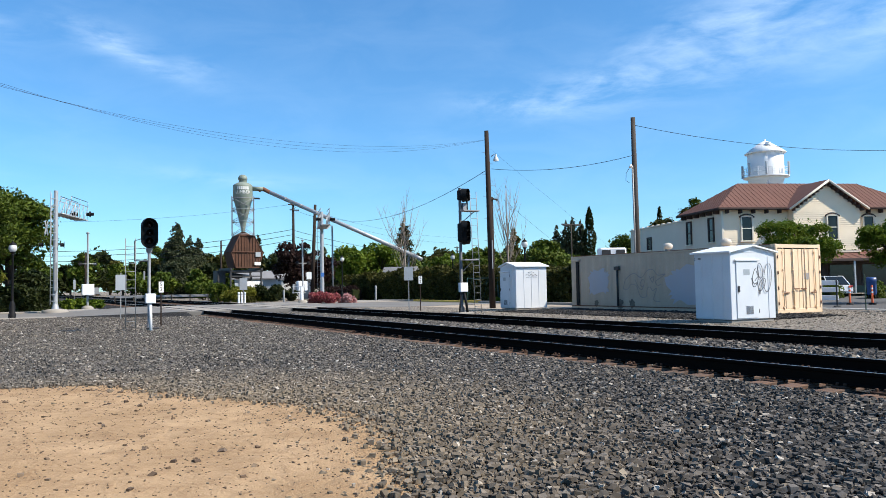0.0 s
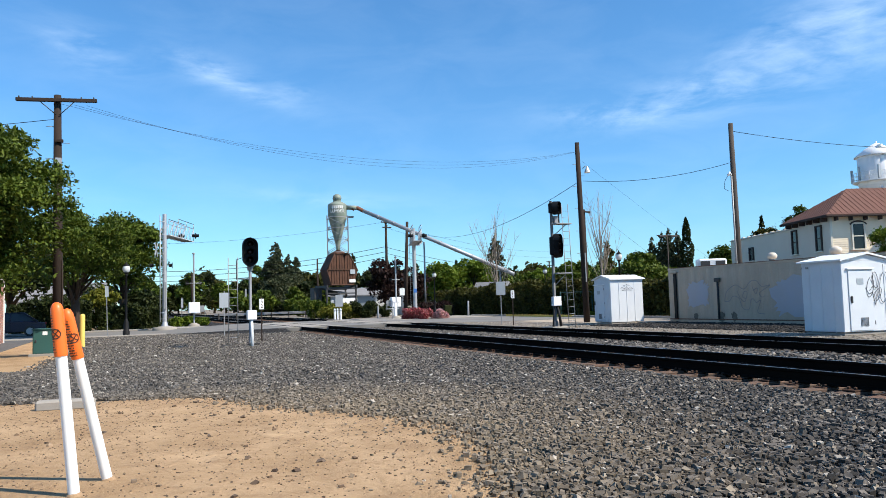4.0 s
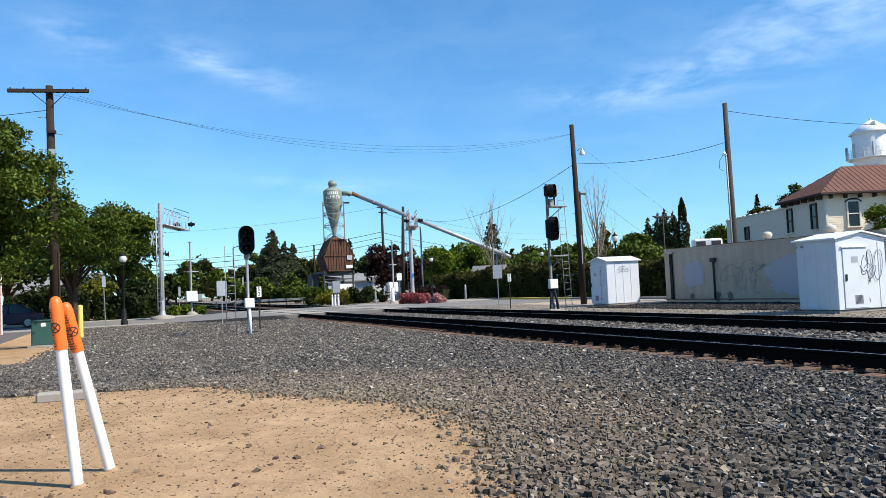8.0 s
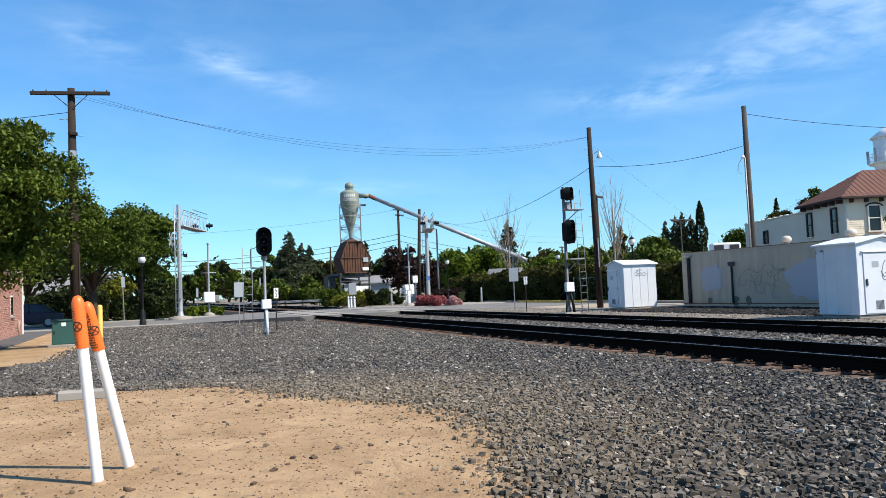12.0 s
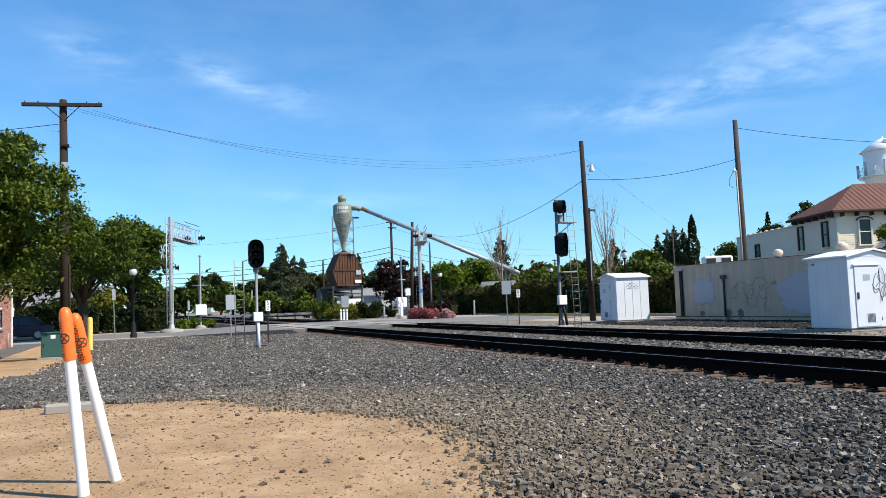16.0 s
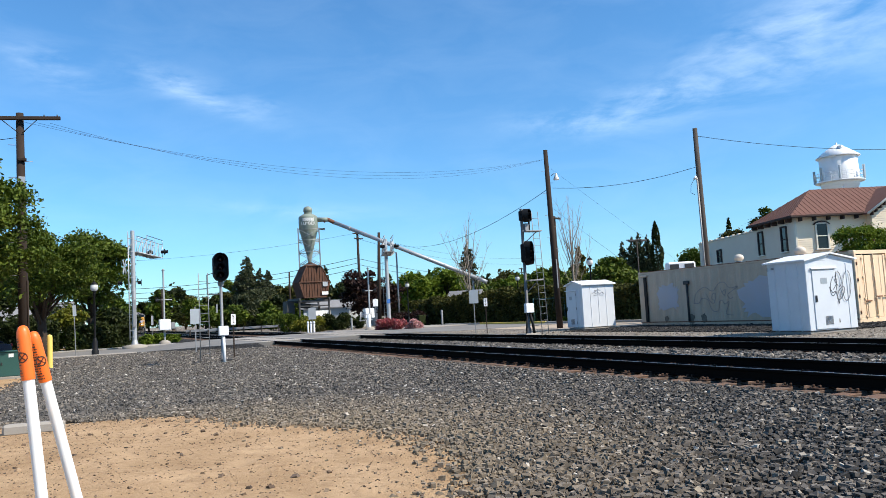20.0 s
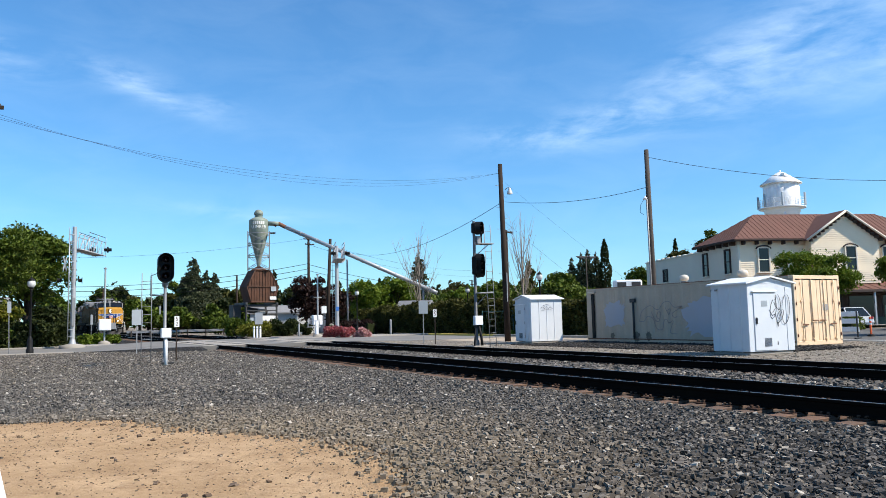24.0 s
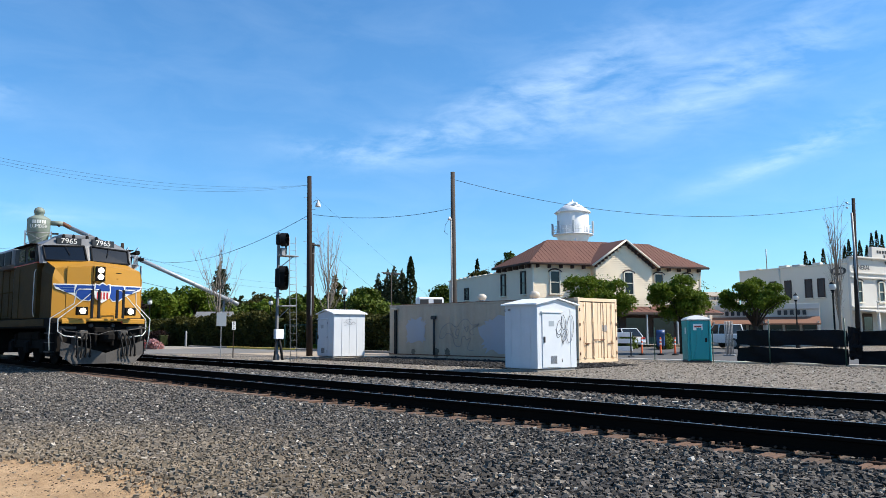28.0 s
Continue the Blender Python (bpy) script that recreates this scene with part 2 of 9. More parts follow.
def worn(name, col, dark=None, rough=0.6, metal=0.0, scale=3.0, fine=40.0, amount=0.5, rel=0.15, dist=0.004, spec=0.5):
    """Paint, plaster, metal or plastic with stains at two scales and a fine relief."""
    dark = dark or tuple(c * 0.6 for c in col)

    def build(n, b, co):
        big = n.noise(co, scale, 5, 0.6)
        small = n.noise(co, fine, 3, 0.6)
        fac = n.math("MULTIPLY_ADD", big, 1.6, n.math("MULTIPLY_ADD", small, 0.6, -0.75), clamp=True)
        n.put(b.inputs["Base Color"], n.mix(n.math("MULTIPLY", fac, amount), col, dark))
        n.put(b.inputs["Roughness"], n.math("MULTIPLY_ADD", small, 0.25, rough - 0.12, clamp=True))
        b.inputs["Metallic"].default_value = metal
        b.inputs["Specular IOR Level"].default_value = spec
        bump(n, b, small, rel, dist)
    return material(name, build)


def island(name, stops, rough=0.8, scale=30.0, rel=0.4, dist=0.004, tint=0.25, dust=None):
    """Many small pieces in one mesh, each of its own shade; dust lies over those round a place and over those farther west."""
    def build(n, b, co):
        g = n.add("ShaderNodeNewGeometry")
        c = n.ramp(g.outputs["Random Per Island"], stops)
        f = n.noise(co, scale, 3, 0.6)
        c2 = n.mix(n.math("MULTIPLY", f, tint), c, tuple(0.5 * q for q in stops[0][1]))
        if dust:
            # dust blown over the stones round a place (x, y, inner and outer radius, colour)
            sep = n.add("ShaderNodeSeparateXYZ")
            n.link(co, sep.inputs[0])
            dx, dy = n.math("SUBTRACT", sep.outputs[0], dust[0]), n.math("SUBTRACT", sep.outputs[1], dust[1])
            r = n.math("SQRT", n.math("ADD", n.math("MULTIPLY", dx, dx), n.math("MULTIPLY", dy, dy)))
            k = n.math("DIVIDE", n.math("SUBTRACT", dust[3], r), dust[3] - dust[2], clamp=True)
            c2 = n.mix(n.math("MULTIPLY", k, n.math("MULTIPLY_ADD", n.noise(co, 2.5, 4, 0.6), 1.3, -0.1, clamp=True)), c2, dust[4])
            west = n.math("MULTIPLY", n.math("MULTIPLY_ADD", sep.outputs[0], -0.09, -0.45, clamp=True), n.math("MULTIPLY_ADD", n.noise(co, 0.7, 4, 0.6), 1.2, -0.1, clamp=True))
            c2 = n.mix(n.math("MULTIPLY", west, 0.45), c2, (0.23, 0.205, 0.175))
        n.put(b.inputs["Base Color"], c2)
        b.inputs["Roughness"].default_value = rough
        bump(n, b, f, rel, dist)
    return material(name, build)


def leafy(name, stops, light=0.35):
    """Leaves: each its own green, letting some light through."""
    def build(n, b, co):
        g = n.add("ShaderNodeNewGeometry")
        r = g.outputs["Random Per Island"]
        c = n.ramp(r, stops)
        big = n.noise(co, 0.6, 3, 0.6)
        c2 = n.mix(n.math("MULTIPLY", big, 0.6), c, tuple(0.55 * q for q in stops[0][1]))
        n.put(b.inputs["Base Color"], c2)
        b.inputs["Roughness"].default_value = 0.6
        b.inputs["Specular IOR Level"].default_value = 0.2
        tr = n.add("ShaderNodeBsdfTranslucent")
        n.put(tr.inputs["Color"], c2)
        mx = n.add("ShaderNodeMixShader")
        mx.inputs[0].default_value = light
        n.link(b.outputs[0], mx.inputs[1])
        n.link(tr.outputs[0], mx.inputs[2])
        out = [q for q in n.t.nodes if q.bl_idname == "ShaderNodeOutputMaterial"][0]
        n.link(mx.outputs[0], out.inputs["Surface"])
    return material(name, build)


def glow(name, col, strength):
    def build(n, b, co):
        b.inputs["Base Color"].default_value = (*col, 1)
        b.inputs["Emission Color"].default_value = (*col, 1)
        b.inputs["Emission Strength"].default_value = strength
    return material(name, build)


def glassy(name, col, rough=0.06, spec=0.8):
    """Dark window glass as seen from outside by day."""
    def build(n, b, co):
        f = n.noise(co, 0.7, 2)
        n.put(b.inputs["Base Color"], n.mix(f, col, tuple(0.5 * c for c in col)))
        b.inputs["Roughness"].default_value = rough
        b.inputs["Specular IOR Level"].default_value = spec
    return material(name, build)

# ---- materials of the setting ----
DIRT_EDGE = [(-40, -2.0), (-30, -1.7), (-21, -2.1), (-20, -6.0), (-14.5, -6.0), (-13.7, -1.8), (-13.0, 0.7), (-12.6, 1.5), (-11.3, 1.9), (-10.2, 2.4),
             (-9.2, 3.1), (-8.0, 3.4), (-6.6, 3.2), (-5.5, 2.7), (-4.7, 2.4), (-3.5, 1.9), (0, 1.2), (6, 1.0)]


def dirt_edge(x):
    return np.interp(x, [p[0] for p in DIRT_EDGE], [p[1] for p in DIRT_EDGE])


def build_ground(n, b, co):
    sep = n.add("ShaderNodeSeparateXYZ")
    n.link(co, sep.inputs[0])
    x, y = sep.outputs[0], sep.outputs[1]
    fx = n.math("DIVIDE", n.math("ADD", x, 40.0), 46.0, clamp=True)
    edge = n.ramp(fx, [((p[0] + 40) / 46, ((p[1] + 10) / 20,) * 3) for p in DIRT_EDGE])
    g = n.math("MULTIPLY_ADD", edge, 20.0, -10.0)
    wob = n.math("MULTIPLY_ADD", n.noise(co, 2.2, 6, 0.65), 1.0, -0.5)
    d = n.math("SUBTRACT", n.math("ADD", y, wob), g)
    gravel = n.math("MULTIPLY_ADD", d, 3.5, 0.15, clamp=True)
    # sandy dirt
    big, mid, fine = n.noise(co, 0.8, 5), n.noise(co, 4.0, 6, 0.65), n.noise(co, 60.0, 4, 0.7)
    dirt = n.mix(n.math("MULTIPLY_ADD", big, 2.4, -0.7, clamp=True), (0.30, 0.188, 0.097), (0.49, 0.332, 0.19))
    dirt = n.mix(n.math("MULTIPLY", n.math("SUBTRACT", mid, 0.49, clamp=True), 3.0, clamp=True), dirt, (0.23, 0.138, 0.072))
    speck = n.noise(co, 24.0, 3, 0.7)
    dirt = n.mix(n.math("MULTIPLY", n.math("SUBTRACT", speck, 0.62, clamp=True), 5.0, clamp=True), dirt, (0.17, 0.11, 0.068))
    dirt = n.mix(n.math("MULTIPLY", n.math("SUBTRACT", fine, 0.5, clamp=True), 1.6), dirt, (0.60, 0.45, 0.29))
    # crushed grey stone, shade of the gaps between stones painted in near-black
    cell = n.voronoi(co, 26.0, out="Color")
    grey = n.ramp(n.math("ADD", n.add_dot(cell), 0.0), [(0.0, (0.010, 0.009, 0.0085)), (0.5, (0.024, 0.022, 0.020)), (0.85, (0.050, 0.046, 0.042)), (1.0, (0.10, 0.092, 0.084))])
    grey = n.mix(n.math("MULTIPLY", n.math("SUBTRACT", mid, 0.4, clamp=True), 0.8), grey, (0.022, 0.020, 0.018))
    # lighter, browner small gravel behind the tracks
    tan = n.ramp(n.add_dot(n.voronoi(co, 17.0, out="Color")), [(0.0, (0.10, 0.083, 0.065)), (0.45, (0.25, 0.215, 0.172)), (0.8, (0.36, 0.315, 0.26)), (1.0, (0.52, 0.47, 0.40))])
    tan = n.mix(n.math("MULTIPLY", n.voronoi(co, 40.0), 0.7, clamp=True), tan, (0.18, 0.152, 0.12))
    tan = n.mix(n.math("MULTIPLY", n.math("SUBTRACT", mid, 0.45, clamp=True), 1.8), tan, (0.15, 0.12, 0.088))
    back = n.math("MULTIPLY_ADD", n.math("SUBTRACT", n.math("ADD", y, wob), 17.0), 1.2, 0.5, clamp=True)
    col = n.mix(gravel, dirt, grey)
    col = n.mix(back, col, tan)
    n.put(b.inputs["Base Color"], col)
    b.inputs["Roughness"].default_value = 0.95
    b.inputs["Specular IOR Level"].default_value = 0.15
    rough = n.mix(gravel, n.math("ADD", n.math("MULTIPLY", mid, 1.6), n.math("ADD", n.math("MULTIPLY", fine, 0.25), n.math("MULTIPLY", speck, 0.5))), n.voronoi(co, 26.0))
    bump(n, b, rough, 0.9, 0.04)


def add_dot(self, col):
    k = self.add("ShaderNodeSeparateColor")
    self.link(col, k.inputs[0])
    return k.outputs[0]


Nodes.add_dot = add_dot
M_GROUND = material("ground", build_ground)
M_STONE = island("ballast_stone", [(0.0, (0.013, 0.0115, 0.0098)), (0.35, (0.046, 0.040, 0.034)), (0.7, (0.104, 0.090, 0.077)), (0.9, (0.19, 0.165, 0.14)), (0.965, (0.25, 0.20, 0.14)), (1.0, (0.56, 0.52, 0.46))], 0.9, 45, 0.5, dust=(-8.2, 0.4, 2.6, 6.2, (0.30, 0.225, 0.14)))
# stone colours lowered to paint the container's shade on the ballast
M_SHADEDSTONE = island("sooty_ballast_stone", [(0.0, (0.006, 0.0055, 0.005)), (0.5, (0.018, 0.016, 0.014)), (0.85, (0.036, 0.032, 0.028)), (1.0, (0.09, 0.08, 0.07))], 0.95)
M_TANSTONE = island("tan_gravel_stone", [(0.0, (0.08, 0.066, 0.05)), (0.5, (0.24, 0.20, 0.155)), (0.85, (0.36, 0.31, 0.25)), (1.0, (0.55, 0.50, 0.42))], 0.95, 40, 0.5)
M_CLOD = island("dirt_clod", [(0.0, (0.07, 0.045, 0.03)), (0.5, (0.19, 0.12, 0.07)), (0.8, (0.13, 0.095, 0.07)), (1.0, (0.40, 0.28, 0.17))], 0.95, 40, 0.5)
M_PLATE = worn("tie_plate_rust", (0.075, 0.040, 0.026), (0.03, 0.02, 0.015), 0.9, 0, 6, 60, 0.8, spec=0.2)
M_RUSTRAIL = worn("rail_steel", (0.009, 0.0065, 0.0052), (0.005, 0.004, 0.0035), 0.95, 0.0, 2, 60, 0.7, spec=0.04)
M_RAILTOP = worn("rail_head", (0.40, 0.40, 0.41), (0.22, 0.21, 0.20), 0.35, 1.0, 1.5, 40, 0.5, 0.05)
M_ASPHALT = worn("asphalt", (0.115, 0.113, 0.11), (0.075, 0.074, 0.073), 0.9, 0, 0.5, 60, 0.8, 0.3, 0.008, 0.25)
M_ROAD = worn("asphalt_pale", (0.205, 0.194, 0.178), (0.118, 0.112, 0.104), 0.9, 0, 0.4, 50, 0.8, 0.3, 0.006, 0.25)
M_CONC = worn("concrete", (0.33, 0.30, 0.26), (0.19, 0.172, 0.15), 0.9, 0, 0.8, 40, 0.7, 0.3, 0.006, 0.25)
M_KERB = worn("kerb_concrete", (0.66, 0.63, 0.57), (0.48, 0.45, 0.40), 0.9, 0, 0.8, 40, 0.5, 0.3, 0.006, 0.25)
M_YELLOW = worn("kerb_yellow", (0.62, 0.42, 0.06), (0.40, 0.30, 0.12), 0.8, 0, 2, 40, 0.8)
M_SAND = worn("lot_surface", (0.40, 0.325, 0.245), (0.27, 0.22, 0.165), 0.95, 0, 0.4, 30, 0.8, 0.4, 0.01, 0.2)


def build_tie(n, b, co):
    oi = n.add("ShaderNodeObjectInfo").outputs["Random"]
    grain = n.noise(n.mapping(co, (30, 1.5, 30)), 2.0, 5, 0.65)
    c = n.mix(oi, (0.20, 0.105, 0.062), (0.115, 0.075, 0.052))
    c = n.mix(n.math("MULTIPLY", n.math("SUBTRACT", grain, 0.35, clamp=True), 2.6, clamp=True), c, (0.05, 0.036, 0.028))
    n.put(b.inputs["Base Color"], c)
    b.inputs["Roughness"].default_value = 0.9
    bump(n, b, grain, 0.6, 0.01)


M_TIE = material("sleeper_wood", build_tie)

# ---- the ground, one sheet to the horizon, with the raised track bed ----
RAIL_Z = 0.31
PROFILE = [(-1500, 0), (-60, 0), (4.8, 0), (6.6, 0.03), (8.2, 0.066), (16.2, 0.075), (17.2, 0.09), (27.0, 0.08), (33.2, -0.01), (34.7, -0.01), (1500, 0)]
g = geo()
XS = [-1500, -430, -60, -20, 20, 130, 1500]
for y, z in PROFILE:
    for x in XS:
        g.v.append((x, y, z))
for j in range(len(PROFILE) - 1):
    for i in range(len(XS) - 1):
        k = j * len(XS) + i
        g.f.append((k, k + 1, k + 1 + len(XS), k + len(XS)))
        g.smooth.append(False)
solid("ground", g, M_GROUND, IDENT, "crushed grey gravel and bare sandy dirt ground", "ground", kind="structure")


def ground_z(y):
    return np.interp(y, [p[0] for p in PROFILE], [p[1] for p in PROFILE])


# ---- roads, pavements and kerbs ----
def slab(name, x0, x1, y0, y1, z0, z1, mat, label, cat="pavement", bevel=0.02):
    return solid(name, geo().box(((x0 + x1) / 2, (y0 + y1) / 2, (z0 + z1) / 2), (x1 - x0, y1 - y0, z1 - z0), None, bevel), mat, IDENT, label, cat, kind="structure")


g = geo()
for y0, z0, e0, y1, z1, e1 in ((-90, 0.04, -46.3, 2.5, 0.05, -46.3), (2.5, 0.05, -46.3, 7.6, 0.285, -41), (7.6, 0.285, -41, 16.5, 0.285, -41), (16.5, 0.285, -41, 20.9, 0.13, -42.5), (20.9, 0.13, -42.5, 90, 0.05, -46)):
    k = len(g.v)
    g.v += [(-57, y0, z0), (e0, y0, z0), (e1, y1, z1), (-57, y1, z1), (-57, y0, -0.2), (e0, y0, -0.2), (e1, y1, -0.2), (-57, y1, -0.2)]
    g.f += [(k, k + 1, k + 2, k + 3), (k + 1, k + 5, k + 6, k + 2), (k + 4, k, k + 3, k + 7)]
    g.smooth += [False] * 3
sh = geo()
for y0, z0, e0, y1, z1, e1 in ((-2.0, 0.045, -46.3, 2.5, 0.05, -46.3), (2.5, 0.05, -46.3, 7.6, 0.285, -41), (7.6, 0.285, -41, 8.0, 0.285, -41), (16.3, 0.285, -41, 16.5, 0.285, -41), (16.5, 0.285, -41, 20.9, 0.13, -42.5), (20.9, 0.13, -42.5, 33, 0.11, -43.1)):
    k = len(sh.v)
    w0, w1 = 0.5 + 12 * (z0 - 0.04), 0.5 + 12 * (z1 - 0.04)
    sh.v += [(e0 - 0.1, y0, z0 - 0.012), (e0 + w0, y0, -0.02), (e1 + w1, y1, -0.02), (e1 - 0.1, y1, z1 - 0.012)]
    sh.f.append((k, k + 1, k + 2, k + 3))
    sh.smooth.append(False)
solid("road_shoulder", sh, M_GROUND, IDENT, "gravel shoulder sloping down from the road crossing", "ground", kind="structure")
road = solid("road_crossing", g, M_ROAD, IDENT, "pale worn asphalt road crossing over two railway tracks", "road", kind="structure")
panel = geo().box((0, 0, 0), (2.4, 1.30, 0.06), None, 0.012).mesh("panel", M_CONC)
panel_out = geo().box((0, 0, 0), (2.4, 0.55, 0.06), None, 0.012).mesh("panel", M_CONC)
for i in range(6):
    for yc in (9.65, 14.5):
        part("panel", panel, M_CONC, road, "", pose(-42.3 - 2.45 * i, yc, 0.275))
        part("panel", panel_out, M_CONC, road, "", pose(-42.3 - 2.45 * i, yc - 1.18, 0.275))
        part("panel", panel_out, M_CONC, road, "", pose(-42.3 - 2.45 * i, yc + 1.18, 0.275))
slab("pavement_west", -46.25, -45.4, -40, 2.2, -0.1, 0.10, M_CONC, "pale concrete pavement beside the gravel")
slab("pavement_far", -61, -57.2, -40, 5.6, -0.1, 0.14, M_CONC, "pale concrete pavement and kerb by the crossing")
slab("pavement_brick", -47, -27.5, -5.9, -4.3, -0.1, 0.05, M_ASPHALT, "concrete pavement in front of the brick building")
slab("paved_lot", -57, -20, 22.6, 29.2, -0.1, 0.105, M_SAND, "sandy paved lot behind the tracks", "road")
kerb = slab("kerb", -63, -33, 29.2, 29.5, -0.1, 0.25, M_CONC, "concrete kerb with a yellow painted stretch", "kerb")
part("yellow_stretch", geo().box((-51, 29.33, 0.1), (10, 0.32, 0.32), None, 0.02), M_YELLOW, kerb, "yellow painted kerb face")
slab("pavement_corner", -66, -57.2, 16.8, 29.2, -0.1, 0.16, M_CONC, "pale concrete corner pavement by the crossing")
slab("street", -80, 80, 33.55, 57, -0.1, 0.006, M_ASPHALT, "dark asphalt town street", "road", 0.0)
slab("kerb", -31, 80, 33.3, 33.55, -0.1, 0.045, M_KERB, "pale concrete kerb along the street", "kerb")

# ---- railway tracks ----
RAILS = ((8.90, 10.40), (13.75, 15.25))
SECTION = [(-0.075, 0.0), (0.075, 0.0), (0.075, 0.012), (0.014, 0.03), (0.010, 0.13), (0.034, 0.145), (0.036, 0.172), (0.030, 0.180),
           (-0.030, 0.180), (-0.036, 0.172), (-0.034, 0.145), (-0.010, 0.13), (-0.014, 0.03), (-0.075, 0.012)]


def sleeper_mesh(seed):
    """A weathered sleeper, split along its length into boards of uneven height."""
    r = random.Random(seed)
    g = geo()
    x = -0.115
    for w in ((0.085, 0.06, 0.08), (0.12, 0.105), (0.225,))[seed % 3]:
        dz = r.uniform(-0.014, 0.0)
        ln = 2.60 + r.uniform(-0.06, 0.04)
        g.box((x + w / 2, r.uniform(-0.02, 0.02), dz), (w - 0.006, ln, 0.18), None, 0.010)
        x += w + 0.002
    return g.mesh("sleeper", M_TIE)


tie_meshes = [sleeper_mesh(k) for k in range(6)]
plate_mesh = geo().box((0, 0, 0), (0.19, 0.40, 0.020), None, 0.004)
for sx in (-0.05, 0.05):
    for sy in (-0.13, 0.13):
        plate_mesh.box((sx, sy, 0.030), (0.032, 0.045, 0.035), None, 0.008)
plate_mesh = plate_mesh.mesh("tie_plate", M_PLATE)
for track, (ya, yb) in enumerate(RAILS):
    tr = thing("railway_track", pose(0, (ya + yb) / 2, 0), ("near" if track == 0 else "second") + " railway track with steel rails on wooden sleepers", "railway track", "railway tracks", "structure")
    for yy in (ya, yb):
        k = len(SECTION)
        y0 = yy - (ya + yb) / 2
        gs = geo()
        gs.add([(x, y0 + u, RAIL_Z - 0.180 + w) for x in (-640, 130) for u, w in SECTION], [tuple(reversed(range(k))), tuple(range(k, 2 * k))] + [(i, (i + 1) % k, k + (i + 1) % k, k + i) for i in range(k)])
        rail = part("rail", gs, M_RUSTRAIL, tr, "rusty brown steel rail with a bright worn head")
        part("rail_head", geo().box((-255, y0, RAIL_Z + 0.0005), (770, 0.030, 0.004), None), M_RAILTOP, rail, "bright worn running surface")
    rng = random.Random(5 + track)
    for i in range(150):
        x = 3.765 - 0.4965 * i if i < 91 else -57.2 - 0.4965 * (i - 91)
        if -57.2 < x < -40.9:
            continue
        t = part("sleeper", tie_meshes[rng.randrange(6)], M_TIE, tr, "", pose(x + rng.uniform(-0.03, 0.03), rng.uniform(-0.06, 0.06), 0.019 + rng.uniform(-0.006, 0.006), 0, 0, rng.uniform(-1.5, 1.5)))
        if i < 50:
            for yy in (-0.75, 0.75):
                part("tie_plate", plate_mesh, M_PLATE, t, "", pose(0, yy, 0.095))

# ---- materials of made things ----
M_WHITE = worn("white_paint", (0.78, 0.79, 0.80), (0.55, 0.56, 0.57), 0.5, 0, 1.5, 30, 0.45)
M_WHITESHED = worn("shed_paint", (0.64, 0.665, 0.69), (0.44, 0.47, 0.505), 0.45, 0, 1.2, 25, 0.5)
M_GALV = worn("galvanised_steel", (0.27, 0.275, 0.28), (0.17, 0.17, 0.17), 0.55, 0.3, 3, 50, 0.6)
M_MAST = worn("dull_mast_steel", (0.13, 0.13, 0.132), (0.08, 0.08, 0.08), 0.6, 0.3, 3, 50, 0.6)
M_ALU = worn("aluminium", (0.42, 0.43, 0.44), (0.28, 0.285, 0.29), 0.5, 0.4, 2, 50, 0.5)
M_BLACK = worn("black_paint", (0.007, 0.007, 0.0075), (0.014, 0.014, 0.014), 0.6, 0, 3, 40, 0.6, spec=0.2)
M_DARKGREY = worn("dark_steel", (0.05, 0.05, 0.052), (0.03, 0.028, 0.026), 0.6, 0.4, 3, 40, 0.6)
M_POLE = worn("pole_wood", (0.040, 0.028, 0.022), (0.018, 0.014, 0.012), 0.9, 0, 1.2, 25, 0.8, 0.5, 0.01, 0.2)
M_POLEGREY = worn("pole_wood_grey", (0.088, 0.074, 0.064), (0.042, 0.036, 0.032), 0.9, 0, 1.2, 25, 0.8, 0.5, 0.01, 0.2)
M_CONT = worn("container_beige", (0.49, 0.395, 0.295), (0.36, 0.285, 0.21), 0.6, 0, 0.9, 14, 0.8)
# end frame and doors lighter than the beige sides
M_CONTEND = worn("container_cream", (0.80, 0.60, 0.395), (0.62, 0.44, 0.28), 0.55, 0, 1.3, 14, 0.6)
M_RUST = worn("rusty_iron", (0.22, 0.095, 0.05), (0.10, 0.05, 0.035), 0.85, 0.2, 3, 40, 0.8)
M_GRAF_BLUE = worn("faded_overpaint", (0.39, 0.40, 0.45), (0.42, 0.37, 0.33), 0.6, 0, 1.5, 20, 0.6)
M_GRAF = worn("spray_paint_grey", (0.27, 0.25, 0.24), (0.36, 0.31, 0.265), 0.6, 0, 4, 40, 0.7)
M_SOOT = worn("soot", (0.10, 0.085, 0.07), (0.30, 0.24, 0.18), 0.9, 0, 5, 30, 0.9)
M_GRAFDARK = worn("spray_paint_dark", (0.06, 0.065, 0.08), (0.15, 0.15, 0.17), 0.5, 0, 4, 40, 0.6)
M_GREYSIGN = worn("sign_back", (0.42, 0.44, 0.45), (0.32, 0.33, 0.34), 0.5, 0.5, 3, 40, 0.5)
M_LAMPGLASS = worn("lamp_globe", (0.58, 0.58, 0.56), (0.44, 0.44, 0.42), 0.35, 0, 3, 20, 0.3)
M_LENS = glassy("signal_lens", (0.03, 0.01, 0.01))
M_GREENTRIM = worn("dark_green_paint", (0.03, 0.07, 0.05), (0.02, 0.05, 0.035), 0.5)


def stroke(g, pts, y, w):
    """A thin painted line in the x, z plane, as a strip 2 mm thick."""
    for (x0, z0), (x1, z1) in zip(pts, pts[1:]):
        d = Vector((x1 - x0, 0, z1 - z0))
        if d.length < 1e-5:
            continue
        ang = math.atan2(d.z, d.x)
